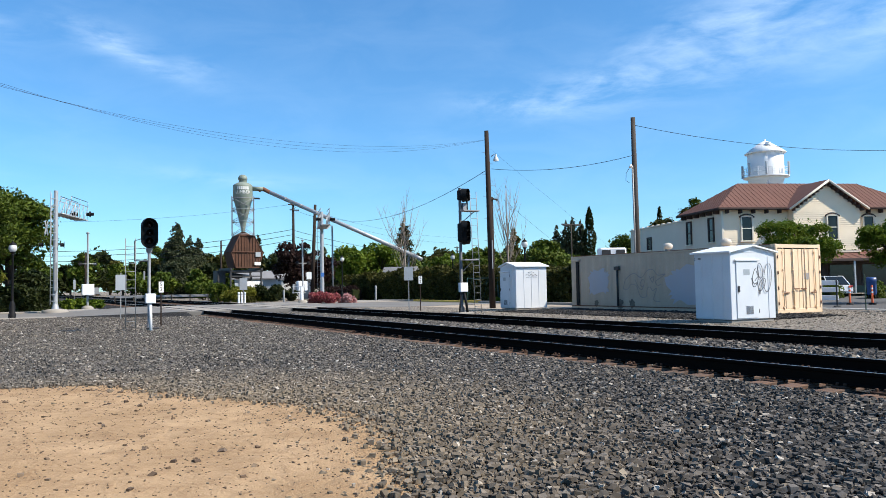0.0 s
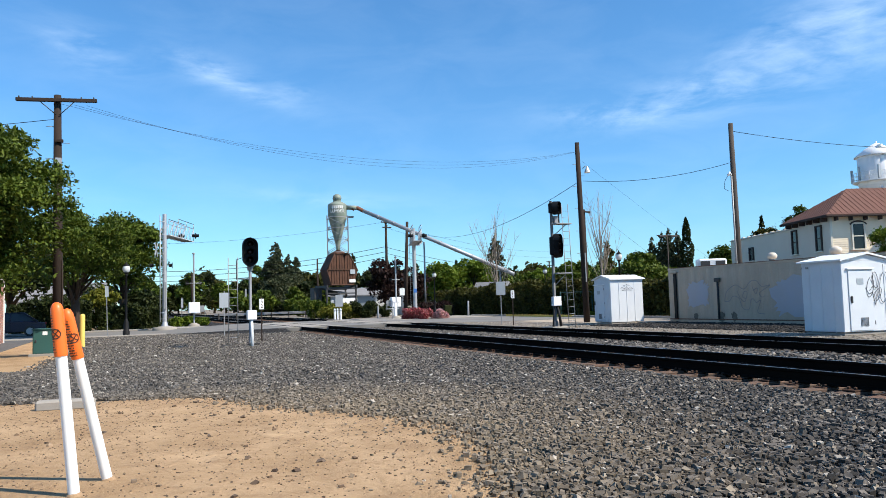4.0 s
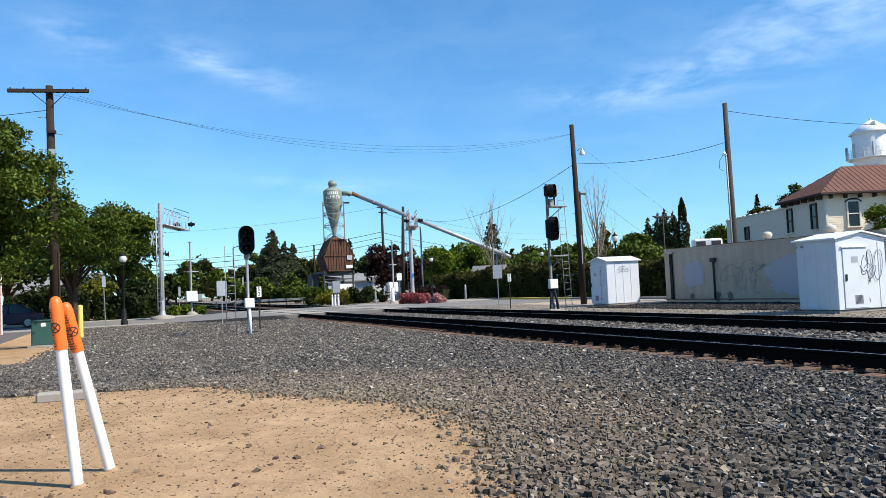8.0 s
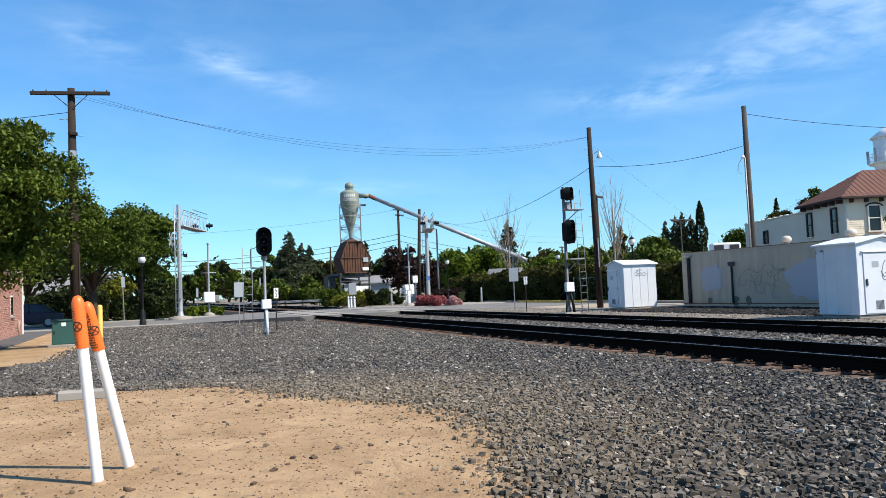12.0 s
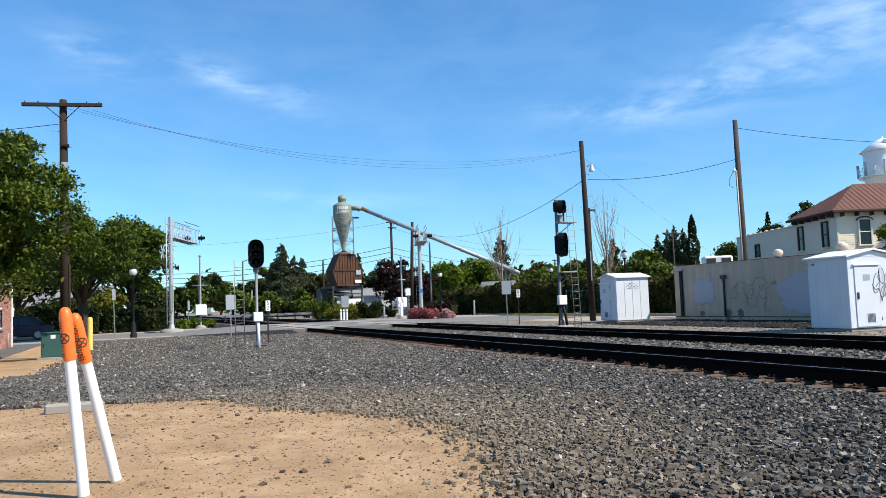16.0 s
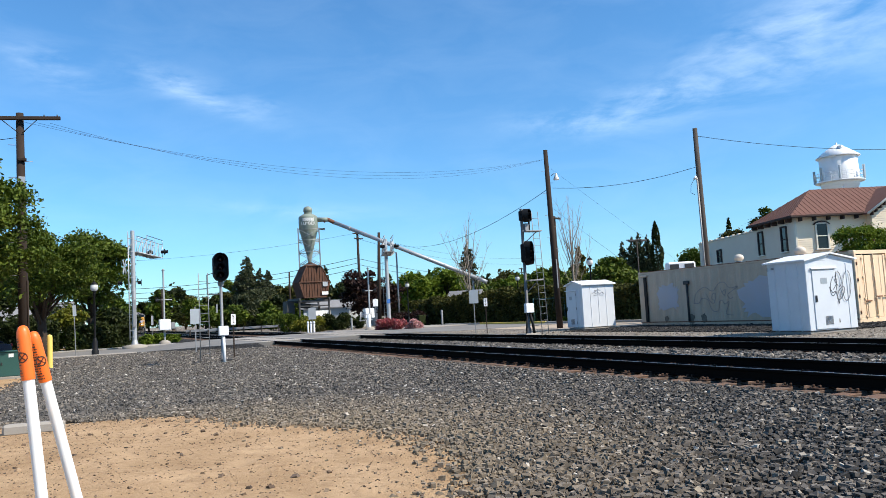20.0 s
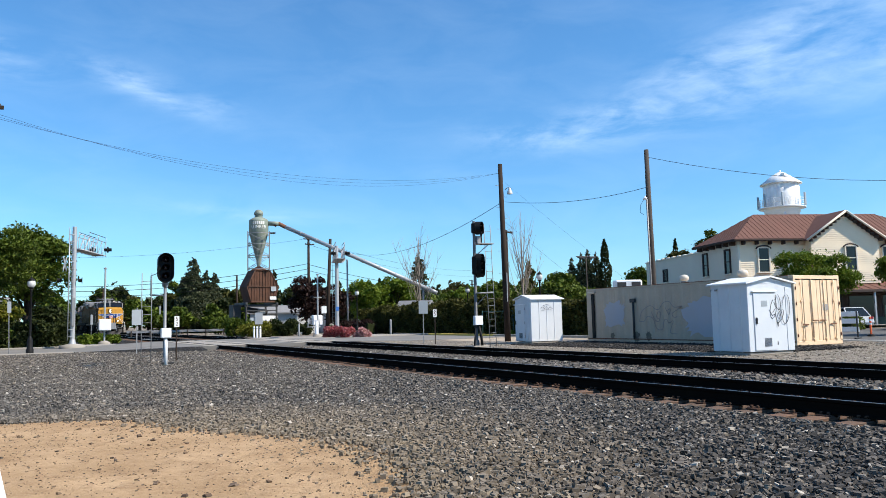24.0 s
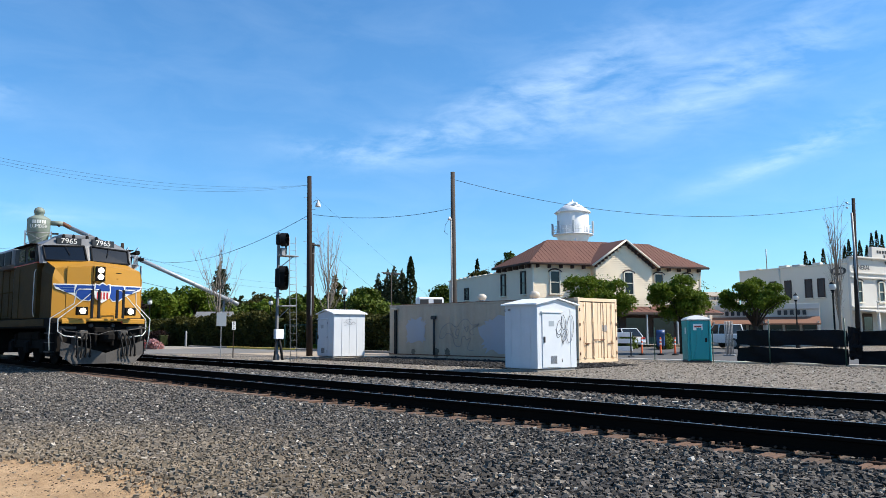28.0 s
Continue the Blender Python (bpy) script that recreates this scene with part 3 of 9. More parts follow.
        m = Matrix.Translation(((x0 + x1) / 2, y, (z0 + z1) / 2)) @ Matrix.Rotation(-ang, 4, "Y")
        g.box((0, 0, 0), (d.length + w * 0.6, 0.002, w), m)


def scrawl(g, x0, z0, w, h, n, seed, y, thick):
    """A loose looping line, as sprayed by hand."""
    r = random.Random(seed)
    pts = []
    for i in range(n * 10):
        a = i / 10
        pts.append((x0 + w * (a / n) + 0.18 * w / n * 3 * math.cos(a * 5.1 + r.random() * 0.1), z0 + h * (0.5 + 0.45 * math.sin(a * 5.1 + 0.9 * math.sin(a * 1.7 + seed)) * (0.6 + 0.4 * math.sin(a * 0.9 + seed)))))
    stroke(g, pts, y, thick)


# ---- signal sheds ----
def signal_shed(m, label, lx, ly, tags):
    """A small white steel hut, lx by ly, gable over the door end (+x)."""
    t = thing("signal_shed", m, label, "shed", "signal sheds")
    h = 2.2
    dw = min(0.92, ly - 0.5)
    body = geo().box((0, 0, h / 2 + 0.06), (lx, ly, h - 0.06), None, 0.015)
    part("body", body, M_WHITESHED, t)
    for sx in (-1, 1):
        part("gable", geo().add([(sx * lx / 2, -ly / 2, h), (sx * lx / 2, ly / 2, h), (sx * lx / 2, 0, h + 0.19), (sx * (lx / 2 - 0.02), -ly / 2, h), (sx * (lx / 2 - 0.02), ly / 2, h), (sx * (lx / 2 - 0.02), 0, h + 0.19)],
                 [(0, 1, 2) if sx > 0 else (0, 2, 1), (3, 5, 4) if sx > 0 else (3, 4, 5)]), M_WHITESHED, t)
    part("base", geo().box((0, 0, 0.03), (lx - 0.08, ly - 0.08, 0.08), None, 0.01), M_CONC, t, "concrete footing")
    for s in (-1, 1):
        r = geo()
        r.add([(-lx / 2 - 0.09, 0, h + 0.205), (lx / 2 + 0.09, 0, h + 0.205), (lx / 2 + 0.09, s * (ly / 2 + 0.10), h - 0.005), (-lx / 2 - 0.09, s * (ly / 2 + 0.10), h - 0.005),
               (-lx / 2 - 0.09, 0, h + 0.255), (lx / 2 + 0.09, 0, h + 0.255), (lx / 2 + 0.09, s * (ly / 2 + 0.10), h + 0.045), (-lx / 2 - 0.09, s * (ly / 2 + 0.10), h + 0.045)],
              [(0, 1, 2, 3)[::s], (4, 7, 6, 5)[::s], (0, 4, 5, 1)[::s], (1, 5, 6, 2)[::s], (2, 6, 7, 3)[::s], (3, 7, 4, 0)[::s]])
        part("roof_panel", r, M_WHITE, t)
    door = part("door", geo().box((lx / 2 + 0.012, -0.28, 1.02), (0.03, dw, 1.78), None, 0.006), M_WHITESHED, t)
    part("handle", geo().box((lx / 2 + 0.045, -0.66, 1.05), (0.03, 0.07, 0.20), None, 0.01), M_DARKGREY, door, "dark steel lever handle")
    part("drip_edge", geo().box((lx / 2 + 0.03, -0.28, 1.96), (0.07, dw + 0.12, 0.05), None, 0.01), M_WHITE, door)
    for zz in (0.35, 1.05, 1.75):
        part("hinge", geo().cyl((lx / 2 + 0.035, 0.2, zz - 0.06), (lx / 2 + 0.035, 0.2, zz + 0.06), 0.014, n=6), M_GALV, door)
    vent = geo()
    for k in range(7):
        vent.box((lx / 2 + 0.034, -0.34 + k * 0.045, 0.38), (0.012, 0.018, 0.26))
    part("vent", vent, M_GALV, door, "louvred vent near the foot")
    part("notice", geo().box((lx / 2 + 0.030, -0.30, 1.58), (0.004, 0.26, 0.18), None), M_GREYSIGN, door, "small notice with unreadable lines")
    part("panel_rib", geo().box((lx / 2 + 0.004, ly / 2 - 0.3, 1.1), (0.02, 0.03, 2.0), None, 0.006), M_WHITESHED, t)
    for sx in (-0.45, 0.0, 0.45):
        for sd in (-1, 1):
            part("panel_rib", geo().box((sx, sd * (ly / 2 + 0.004), 1.1), (0.03, 0.02, 2.05), None, 0.006), M_WHITESHED, t)
    part("lamp_bracket", geo().box((-0.5, -ly / 2 - 0.03, 2.05), (0.10, 0.05, 0.06), None, 0.01), M_GALV, t)
    part("lifting_eye", geo().tube([(-0.7, -ly / 2 - 0.02, 2.0), (-0.7, -ly / 2 - 0.07, 2.02), (-0.7, -ly / 2 - 0.02, 2.08)], 0.012, 5), M_GALV, t)
    if not tags:
        tag = geo()
        stroke(tag, [(-0.35, 1.72), (-0.22, 1.82), (-0.1, 1.73), (0.02, 1.84), (0.1, 1.72), (0.24, 1.82), (0.36, 1.76)], ly / 2 + 0.016, 0.016)
        stroke(tag, [(-0.3, 1.66), (-0.05, 1.68), (0.3, 1.65)], ly / 2 + 0.016, 0.014)
        stroke(tag, [(-0.15, 1.9), (0.0, 1.94), (0.2, 1.9), (0.12, 1.84)], ly / 2 + 0.016, 0.014)
        part("graffiti", tag, M_GRAFDARK, t, "thin dark scribble high on the wall")
    if tags:
        gs = geo()
        tmp = geo()
        for cy, cz, ry, rz, tw in ((0.08, 1.41, 0.13, 0.30, 0.2), (0.29, 1.62, 0.11, 0.24, -0.1), (0.62, 1.40, 0.17, 0.46, 0.12), (0.36, 1.18, 0.12, 0.2, 0.5)):
            pts = []
            for i in range(23):
                a = 2 * math.pi * i / 24 + 1.9
                u, v = ry * math.cos(a), rz * math.sin(a)
                pts.append((cy + u + tw * v, cz + v))
            stroke(tmp, pts, 0, 0.022)
        stroke(tmp, [(-0.1, 1.38), (0.02, 1.2), (0.16, 1.25), (0.2, 1.05), (0.25, 0.86), (0.31, 1.08), (0.42, 1.3)], 0, 0.024)
        stroke(tmp, [(0.12, 1.62), (0.2, 1.45), (0.05, 1.3)], 0, 0.022)
        gs.add(tmp.v, tmp.f, Matrix.Translation((lx / 2 + 0.032, 0, 0)) @ Matrix.Rotation(radians(90), 4, "Z"))
        part("graffiti", gs, M_GRAFDARK, t, "dark sprayed graffiti loops")
    return t


signal_shed(pose(-32.05, 23.15, 0.1, 0, 0, -93), "white steel signal shed beside a wooden pole", 1.88, 1.5, False)
signal_shed(pose(-16.75, 20.55, 0.1, 0, 0, -4), "white steel signal shed with graffiti on its door end", 1.52, 1.95, True)


# ---- shipping container ----
def shipping_container(m):
    t = thing("shipping_container", m, "long beige shipping container with faded graffiti", "container")
    L, Wd, Hh = 12.19, 2.78, 2.69
    # corrugated sides: long wall panels with trapezoid ribs
    for side in (-1, 1):
        g = geo()
        n = 88
        xs, ys = [], []
        for i in range(n + 1):
            x = -L / 2 + 0.12 + (L - 0.24) * i / n
            xs.append(x)
            ys.append(side * (Wd / 2 - (0.004 if (i % 4) < 2 else 0.032)))
        vs = [(x, y, z) for x, y in zip(xs, ys) for z in (0.14, Hh - 0.09)]
        fs = [(2 * i, 2 * i + 2, 2 * i + 3, 2 * i + 1)[::1 if side < 0 else -1] for i in range(n)]
        g.add(vs, fs)
        g.box((0, side * (Wd / 2 - 0.045), Hh / 2), (L - 0.3, 0.01, Hh - 0.25))
        part("side_panel", g, M_CONT, t, "corrugated beige side wall")
    g = geo()
    for side in (-1, 1):
        g.box((0, side * (Wd / 2 - 0.04), Hh - 0.05), (L, 0.08, 0.10), None, 0.01)
        g.box((0, side * (Wd / 2 - 0.03), 0.08), (L, 0.07, 0.15), None, 0.01)
        for e in (-1, 1):
            g.box((e * (L / 2 - 0.06), side * (Wd / 2 - 0.05), Hh / 2), (0.12, 0.10, Hh), None, 0.01)
    part("frame", g, M_CONT, t, "beige steel corner posts and rails")
    for e in (-1, 1):
        for side in (-1, 1):
            for zz in (0.06, Hh - 0.05):
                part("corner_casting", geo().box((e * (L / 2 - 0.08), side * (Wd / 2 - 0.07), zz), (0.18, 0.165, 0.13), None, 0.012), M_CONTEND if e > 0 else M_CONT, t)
    part("rust_edge", geo().box((0, -Wd / 2 + 0.01, Hh + 0.004), (L - 0.4, 0.06, 0.025), None, 0.006), M_RUST, t, "rusted top edge")
    part("roof", geo().box((0, 0, Hh - 0.04), (L - 0.1, Wd - 0.12, 0.06), None, 0.01), M_CONT, t, "weathered flat steel roof")
    part("floor", geo().box((0, 0, 0.12), (L - 0.2, Wd - 0.1, 0.10), None, 0.01), M_DARKGREY, t)
    # door end at +x
    g = geo().box((L / 2 + 0.005, 0, 0.09), (0.06, Wd, 0.17), None, 0.01).box((L / 2 + 0.005, 0, Hh - 0.07), (0.06, Wd, 0.14), None, 0.01)
    for side in (-1, 1):
        g.box((L / 2 + 0.005, side * (Wd / 2 - 0.06), Hh / 2), (0.06, 0.12, Hh - 0.26), None, 0.01)
    part("door_frame", g, M_CONTEND, t, "cream end frame")
    for side in (-1, 1):
        n = 6
        w = Wd / 2 - 0.14
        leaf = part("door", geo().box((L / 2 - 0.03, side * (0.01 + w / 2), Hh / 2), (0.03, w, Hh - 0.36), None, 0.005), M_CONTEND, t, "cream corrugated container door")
        for i in range(n):
            y = side * 0.01 + side * (i + 0.5) * w / n
            part("door_panel", geo().box((L / 2 + (0.012 if i % 2 else -0.012), y, Hh / 2), (0.03, w / n + (0.0 if i % 2 else 0.006), Hh - 0.36), None, 0.008), M_CONTEND, leaf)
        for q in (0.28, 0.78):
            y = side * (0.02 + q * w)
            part("lock_rod", geo().cyl((L / 2 + 0.05, y, 0.14), (L / 2 + 0.05, y, Hh - 0.14), 0.017, n=8), M_CONTEND, leaf)
            part("rod_handle", geo().box((L / 2 + 0.065, y - side * 0.15, 0.95 if q < 0.5 else 0.80), (0.03, 0.36, 0.045), None, 0.008), M_RUST, leaf, "rusty locking handle")
            for zz in (0.25, 0.9, 1.7, Hh - 0.3):
                part("rod_bracket", geo().box((L / 2 + 0.045, y, zz), (0.05, 0.09, 0.06), None, 0.006), M_CONTEND, leaf)
        for zz in (0.4, 1.0, 1.6, 2.2):
            part("hinge", geo().cyl((L / 2 + 0.05, side * (Wd / 2 - 0.09), zz - 0.06), (L / 2 + 0.05, side * (Wd / 2 - 0.09), zz + 0.06), 0.025, n=6), M_RUST, leaf)
    part("data_plate", geo().box((L / 2 + 0.03, 0.45, 1.45), (0.01, 0.32, 0.24), None), M_GRAF, t, "small marking plate with unreadable lines")
    # things on the long front wall
    y = -Wd / 2 - 0.02
    part("black_conduit", geo().box((-L / 2 + 0.55, y - 0.03, 1.30), (0.20, 0.06, 2.25), None, 0.01), M_BLACK, t, "black vertical cable duct")
    part("duct_hood", geo().box((-L / 2 + 0.52, y - 0.06, 2.48), (0.5, 0.14, 0.10), None, 0.02), M_CONT, t)
    part("conduit_pipe", geo().cyl((-L / 2 + 3.5, y - 0.03, 0.17), (-L / 2 + 3.5, y - 0.03, 1.95), 0.05, n=8), M_DARKGREY, t, "dark vertical vent pipe")
    part("junction_box", geo().box((-L / 2 + 3.5, y - 0.05, 2.0), (0.34, 0.10, 0.18), None, 0.01), M_DARKGREY, t)
    yg = -Wd / 2 - 0.006
    tag = [(-2.25, 1.0), (-2.1, 1.42), (-1.75, 1.66), (-1.45, 1.72), (-1.15, 1.55), (-0.95, 1.56), (-0.65, 1.84), (-0.3, 1.88), (0.0, 1.62), (0.45, 1.66), (0.12, 1.48), (-0.15, 1.32), (-0.02, 1.15), (0.15, 1.2)]
    low = [(-2.25, 1.0), (-1.95, 1.0), (-1.7, 1.22), (-1.35, 1.12), (-1.2, 0.75), (-1.0, 0.60), (-0.75, 0.66), (-0.68, 1.0), (-0.5, 1.08), (-0.35, 0.92), (-0.1, 1.0), (-0.3, 0.5), (0.1, 0.42)]
    inner = [(-1.45, 1.45), (-1.25, 1.1), (-1.0, 0.98), (-0.85, 1.35), (-1.0, 1.42), (-1.12, 1.2), (-0.95, 1.1)]
    bar = [(-0.55, 1.62), (-0.35, 1.3), (-0.25, 1.55), (-0.5, 1.45)]
    for pts in (tag, low, inner, bar):
        g = geo()
        soft_pts = []
        for i in range(len(pts) - 1):
            p0, p1, p2, p3 = (Vector(pts[max(i - 1, 0)]), Vector(pts[i]), Vector(pts[i + 1]), Vector(pts[min(i + 2, len(pts) - 1)]))
            for k in range(5):
                u = k / 5
                q = 0.5 * (2 * p1 + (p2 - p0) * u + (2 * p0 - 5 * p1 + 4 * p2 - p3) * u * u + (3 * p1 - p0 - 3 * p2 + p3) * u * u * u)
                soft_pts.append((q.x, q.y))
        stroke(g, soft_pts + [pts[-1]], yg, 0.035)
        part("graffiti", g, M_GRAF, t, "faded grey graffiti outline")
    for x0, x1, z0, z1 in ((0.5, 2.9, 0.30, 1.98), (-4.85, -3.2, 0.72, 2.0)):
        rr = random.Random(int(x0 * 10))
        ring = []
        for i in range(40):
            a = 2 * math.pi * i / 40
            k = rr.uniform(0.74, 1.08) + 0.06 * math.sin(5 * a)
            c, sn = math.cos(a), math.sin(a)
            ring.append(((x0 + x1) / 2 + (x1 - x0) / 2 * k * math.copysign(abs(c) ** 0.5, c), (z0 + z1) / 2 + (z1 - z0) / 2 * k * math.copysign(abs(sn) ** 0.5, sn)))
        part("paint_patch", geo().add([(u, -Wd / 2 - 0.004, v) for u, v in ring] + [(u, -Wd / 2 - 0.001, v) for u, v in ring], [tuple(range(40)), tuple(range(79, 39, -1))]), M_GRAF_BLUE, t, "patch of bluish grey overpaint")
    for cx, wz, hz in ((-L / 2 + 3.6, 0.26, 0.34), (-L / 2 + 4.4, 0.22, 0.28), (-L / 2 + 1.9, 0.2, 0.2)):
        rr = random.Random(int(cx * 7))
        ring = [(cx + wz * rr.uniform(0.5, 1.0) * math.cos(2 * math.pi * i / 20), 0.30 + hz * rr.uniform(0.5, 1.0) * math.sin(2 * math.pi * i / 20)) for i in range(20)]
        part("soot_stain", geo().add([(u, -Wd / 2 - 0.006, max(v, 0.02)) for u, v in ring] + [(u, -Wd / 2 - 0.003, max(v, 0.02)) for u, v in ring], [tuple(range(20)), tuple(range(39, 19, -1))]), M_SOOT, t, "dark soot stain low on the wall")
    part("base_rail", geo().box((0, -Wd / 2 - 0.012, 0.16), (L, 0.03, 0.045), None, 0.008), M_RUST, t, "rusted lower rail")
    return t


CONT = pose(-25.0, 26.95, 0.10)
shipping_container(CONT)


M_VENT = worn("vent_cream", (0.58, 0.51, 0.42), (0.44, 0.38, 0.31), 0.6)


def roof_vent(m, s):
    t = thing("roof_vent", m, "cream round turbine roof vent", "roof vent", "roof vents")
    part("neck", geo().cyl((0, 0, 0), (0, 0, 0.25 * s), 0.2 * s, n=14), M_GALV, t)
    part("head", geo().lathe([(0.22 * s, 0.22 * s), (0.32 * s, 0.30 * s), (0.36 * s, 0.45 * s), (0.30 * s, 0.60 * s), (0.16 * s, 0.68 * s), (0.02 * s, 0.70 * s)], 18), M_VENT, t, "cream domed vent head")
    return t

# ---- plants ----
M_LEAF = leafy("leaf_green", [(0.0, (0.040, 0.066, 0.006)), (0.5, (0.082, 0.122, 0.011)), (1.0, (0.165, 0.204, 0.026))], 0.16)
M_LEAFBRIGHT = leafy("leaf_bright", [(0.0, (0.085, 0.135, 0.011)), (0.6, (0.135, 0.195, 0.016)), (1.0, (0.20, 0.25, 0.026))], 0.3)
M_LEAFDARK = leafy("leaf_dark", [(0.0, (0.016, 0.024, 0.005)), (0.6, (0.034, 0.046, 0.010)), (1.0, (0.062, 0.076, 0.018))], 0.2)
M_LEAFOLIVE = leafy("leaf_olive", [(0.0, (0.042, 0.042, 0.008)), (0.6, (0.078, 0.078, 0.015)), (1.0, (0.135, 0.125, 0.028))], 0.25)
M_NEEDLE = leafy("needles", [(0.0, (0.034, 0.044, 0.020)), (0.6, (0.064, 0.078, 0.036)), (1.0, (0.115, 0.125, 0.060))], 0.2)
M_PURPLE = leafy("leaf_purple", [(0.0, (0.018, 0.009, 0.008)), (0.6, (0.035, 0.016, 0.013)), (1.0, (0.07, 0.035, 0.022))], 0.25)
M_YELLOWLEAF = leafy("leaf_yellow_green", [(0.0, (0.13, 0.14, 0.015)), (0.6, (0.22, 0.22, 0.025)), (1.0, (0.32, 0.30, 0.05))], 0.35)
M_PINK = leafy("blossom_pink", [(0.0, (0.30, 0.05, 0.06)), (0.5, (0.50, 0.12, 0.13)), (0.85, (0.62, 0.28, 0.28)), (1.0, (0.08, 0.10, 0.03))], 0.3)
M_PINKPALE = leafy("blossom_pale", [(0.0, (0.50, 0.20, 0.20)), (0.5, (0.65, 0.36, 0.36)), (0.85, (0.75, 0.52, 0.50)), (1.0, (0.10, 0.12, 0.04))], 0.3)
M_BARK = worn("bark", (0.062, 0.045, 0.034), (0.028, 0.022, 0.018), 0.95, 0, 3, 30, 0.8, 0.7, 0.02, 0.15)
M_BARKPALE = worn("bark_pale", (0.30, 0.25, 0.20), (0.16, 0.13, 0.11), 0.95, 0, 3, 30, 0.8, 0.6, 0.02, 0.15)


def leaves(name, pts, size, rng, mat, droop=0.0, flat=0.55):
    """Leaf cards folded along the middle, one at each point, turned at random."""
    n = len(pts)
    a = rng.normal(size=(n, 3))
    a[:, 2] *= flat
    a /= np.linalg.norm(a, axis=1)[:, None]
    b = rng.normal(size=(n, 3))
    b[:, 2] = b[:, 2] * flat - droop
    b -= a * np.sum(a * b, axis=1)[:, None]
    b /= np.linalg.norm(b, axis=1)[:, None] + 1e-9
    s = (size * rng.uniform(0.6, 1.4, n))[:, None]
    c = np.cross(a, b)
    q = np.stack([pts - b * s, pts + a * s * 0.55 + c * s * 0.15, pts + b * s, pts - a * s * 0.55 + c * s * 0.15], axis=1)
    return arrays_mesh(name, q.reshape(-1, 3), np.arange(4 * n).reshape(n, 4), mat)


def blob_points(rng, blobs, n, dome=0.0):
    """Points spread through and over a list of blobs (x, y, z, r, flatten); dome moves them to the blobs' upper side."""
    w = np.array([b[3] ** 2 for b in blobs])
    k = rng.choice(len(blobs), n, p=w / w.sum())
    d = rng.normal(size=(n, 3))
    d /= np.linalg.norm(d, axis=1)[:, None]
    r = rng.uniform(0.25, 1.0, n) ** 0.5 * rng.uniform(0.85, 1.15, n)
    under = (d[:, 2] < 0) & (rng.random(n) < dome)
    d[under, 2] *= -0.8
    B = np.array(blobs)[k]
    return B[:, :3] + d * (B[:, 3] * r)[:, None] * np.stack([np.ones(n), np.ones(n), B[:, 4]], axis=1)


def tree(m, h, low, rx, ry, n_leaf, leaf, mat, seed, label, name="tree", blobs=26, bark=None, group="", lump=0.42, flat=0.8):
    """A broad-leaved tree: tapered trunk, limbs to each clump, leaves in uneven clumps."""
    rng = np.random.default_rng(seed)
    bark = bark or M_BARK
    t = thing(name, m, label, "tree", group)
    cz, rz = (h + low) / 2, (h - low) / 2
    bl = []
    for i in range(blobs):
        while True:
            p = rng.uniform(-1, 1, 3)
            if 0.15 < np.linalg.norm(p) < 1:
                break
        p *= min(1.0, (0.72 + 0.28 * rng.random()) / max(np.linalg.norm(p), 0.55))
        r = lump * min(rx, ry, rz * 1.3) * rng.uniform(0.5, 1.25)
        bl.append((p[0] * (rx - r * 0.6), p[1] * (ry - r * 0.6), cz + p[2] * (rz - r * 0.5), r, flat))
    g = geo()
    r0 = 0.028 * h + 0.05
    top = cz - rz * 0.25
    lean = rng.uniform(-0.15, 0.15, 2)
    stem = [(0, 0, -0.1), (lean[0] * 0.3, lean[1] * 0.3, low * 0.5), (lean[0], lean[1], max(low, top * 0.6)), (lean[0] * 1.3, lean[1] * 1.3, cz + rz * 0.3)]
    g.tube(stem, [r0 * 1.25, r0, r0 * 0.75, r0 * 0.25], 8)
    for i, b in enumerate(bl[::2]):
        s = Vector(stem[1]).lerp(Vector(stem[2]), rng.uniform(0.4, 1.0))
        e = Vector(b[:3])
        mid = s.lerp(e, 0.5) + Vector((0, 0, 0.12 * (e - s).length))
        g.tube([s, mid, e], [r0 * 0.4, r0 * 0.25, r0 * 0.06], 5)
    part("trunk", g, bark, t, "tapered trunk with spreading limbs")
    pts = blob_points(rng, bl, n_leaf, 0.6)
    d = rng.normal(size=(n_leaf // 40, 3))
    stray = d / np.linalg.norm(d, axis=1)[:, None] * rng.uniform(0.5, 0.9, (len(d), 1)) * np.array([rx, ry, rz]) + np.array([0, 0, cz])
    part("crown", leaves("crown", np.concatenate([pts, stray]), leaf, rng, mat, 0.25, 0.42), mat, t, "leafy crown with gaps")
    return t


def conifer(m, h, r, n_leaf, leaf, mat, seed, label, low=0.08, ragged=0.35, name="conifer_tree"):
    """A conifer: straight stem and whorls of drooping boughs."""
    rng = np.random.default_rng(seed)
    t = thing(name, m, label, "tree")
    part("trunk", geo().tube([(0, 0, -0.1), (0, 0, h * 0.5), (0, 0, h)], [0.02 * h, 0.012 * h, 0.02], 7), M_BARK, t)
    nb = int(70 + 10 * h)
    bz = low + (1 - low) * rng.random(nb) ** 1.15
    ba = rng.uniform(0, 2 * math.pi, nb)
    bl = r * np.minimum(1.25 * (1 - bz) ** 0.8, 1.0) * rng.uniform(1 - ragged * 1.3, 1.15, nb) + 0.05 * r
    w = bl ** 1.4
    k = rng.choice(nb, n_leaf, p=w / w.sum())
    u = rng.random(n_leaf) ** 0.6
    rad = bl[k] * u
    a = ba[k] + rng.normal(0, 0.30, n_leaf) * (0.5 + 0.5 * u)
    zz = bz[k] * h - 0.22 * rad * u + rng.normal(0, 0.028 * h, n_leaf) * (1.1 - bz[k])
    pts = np.stack([rad * np.cos(a), rad * np.sin(a), np.clip(zz, 0.2, h)], axis=1)
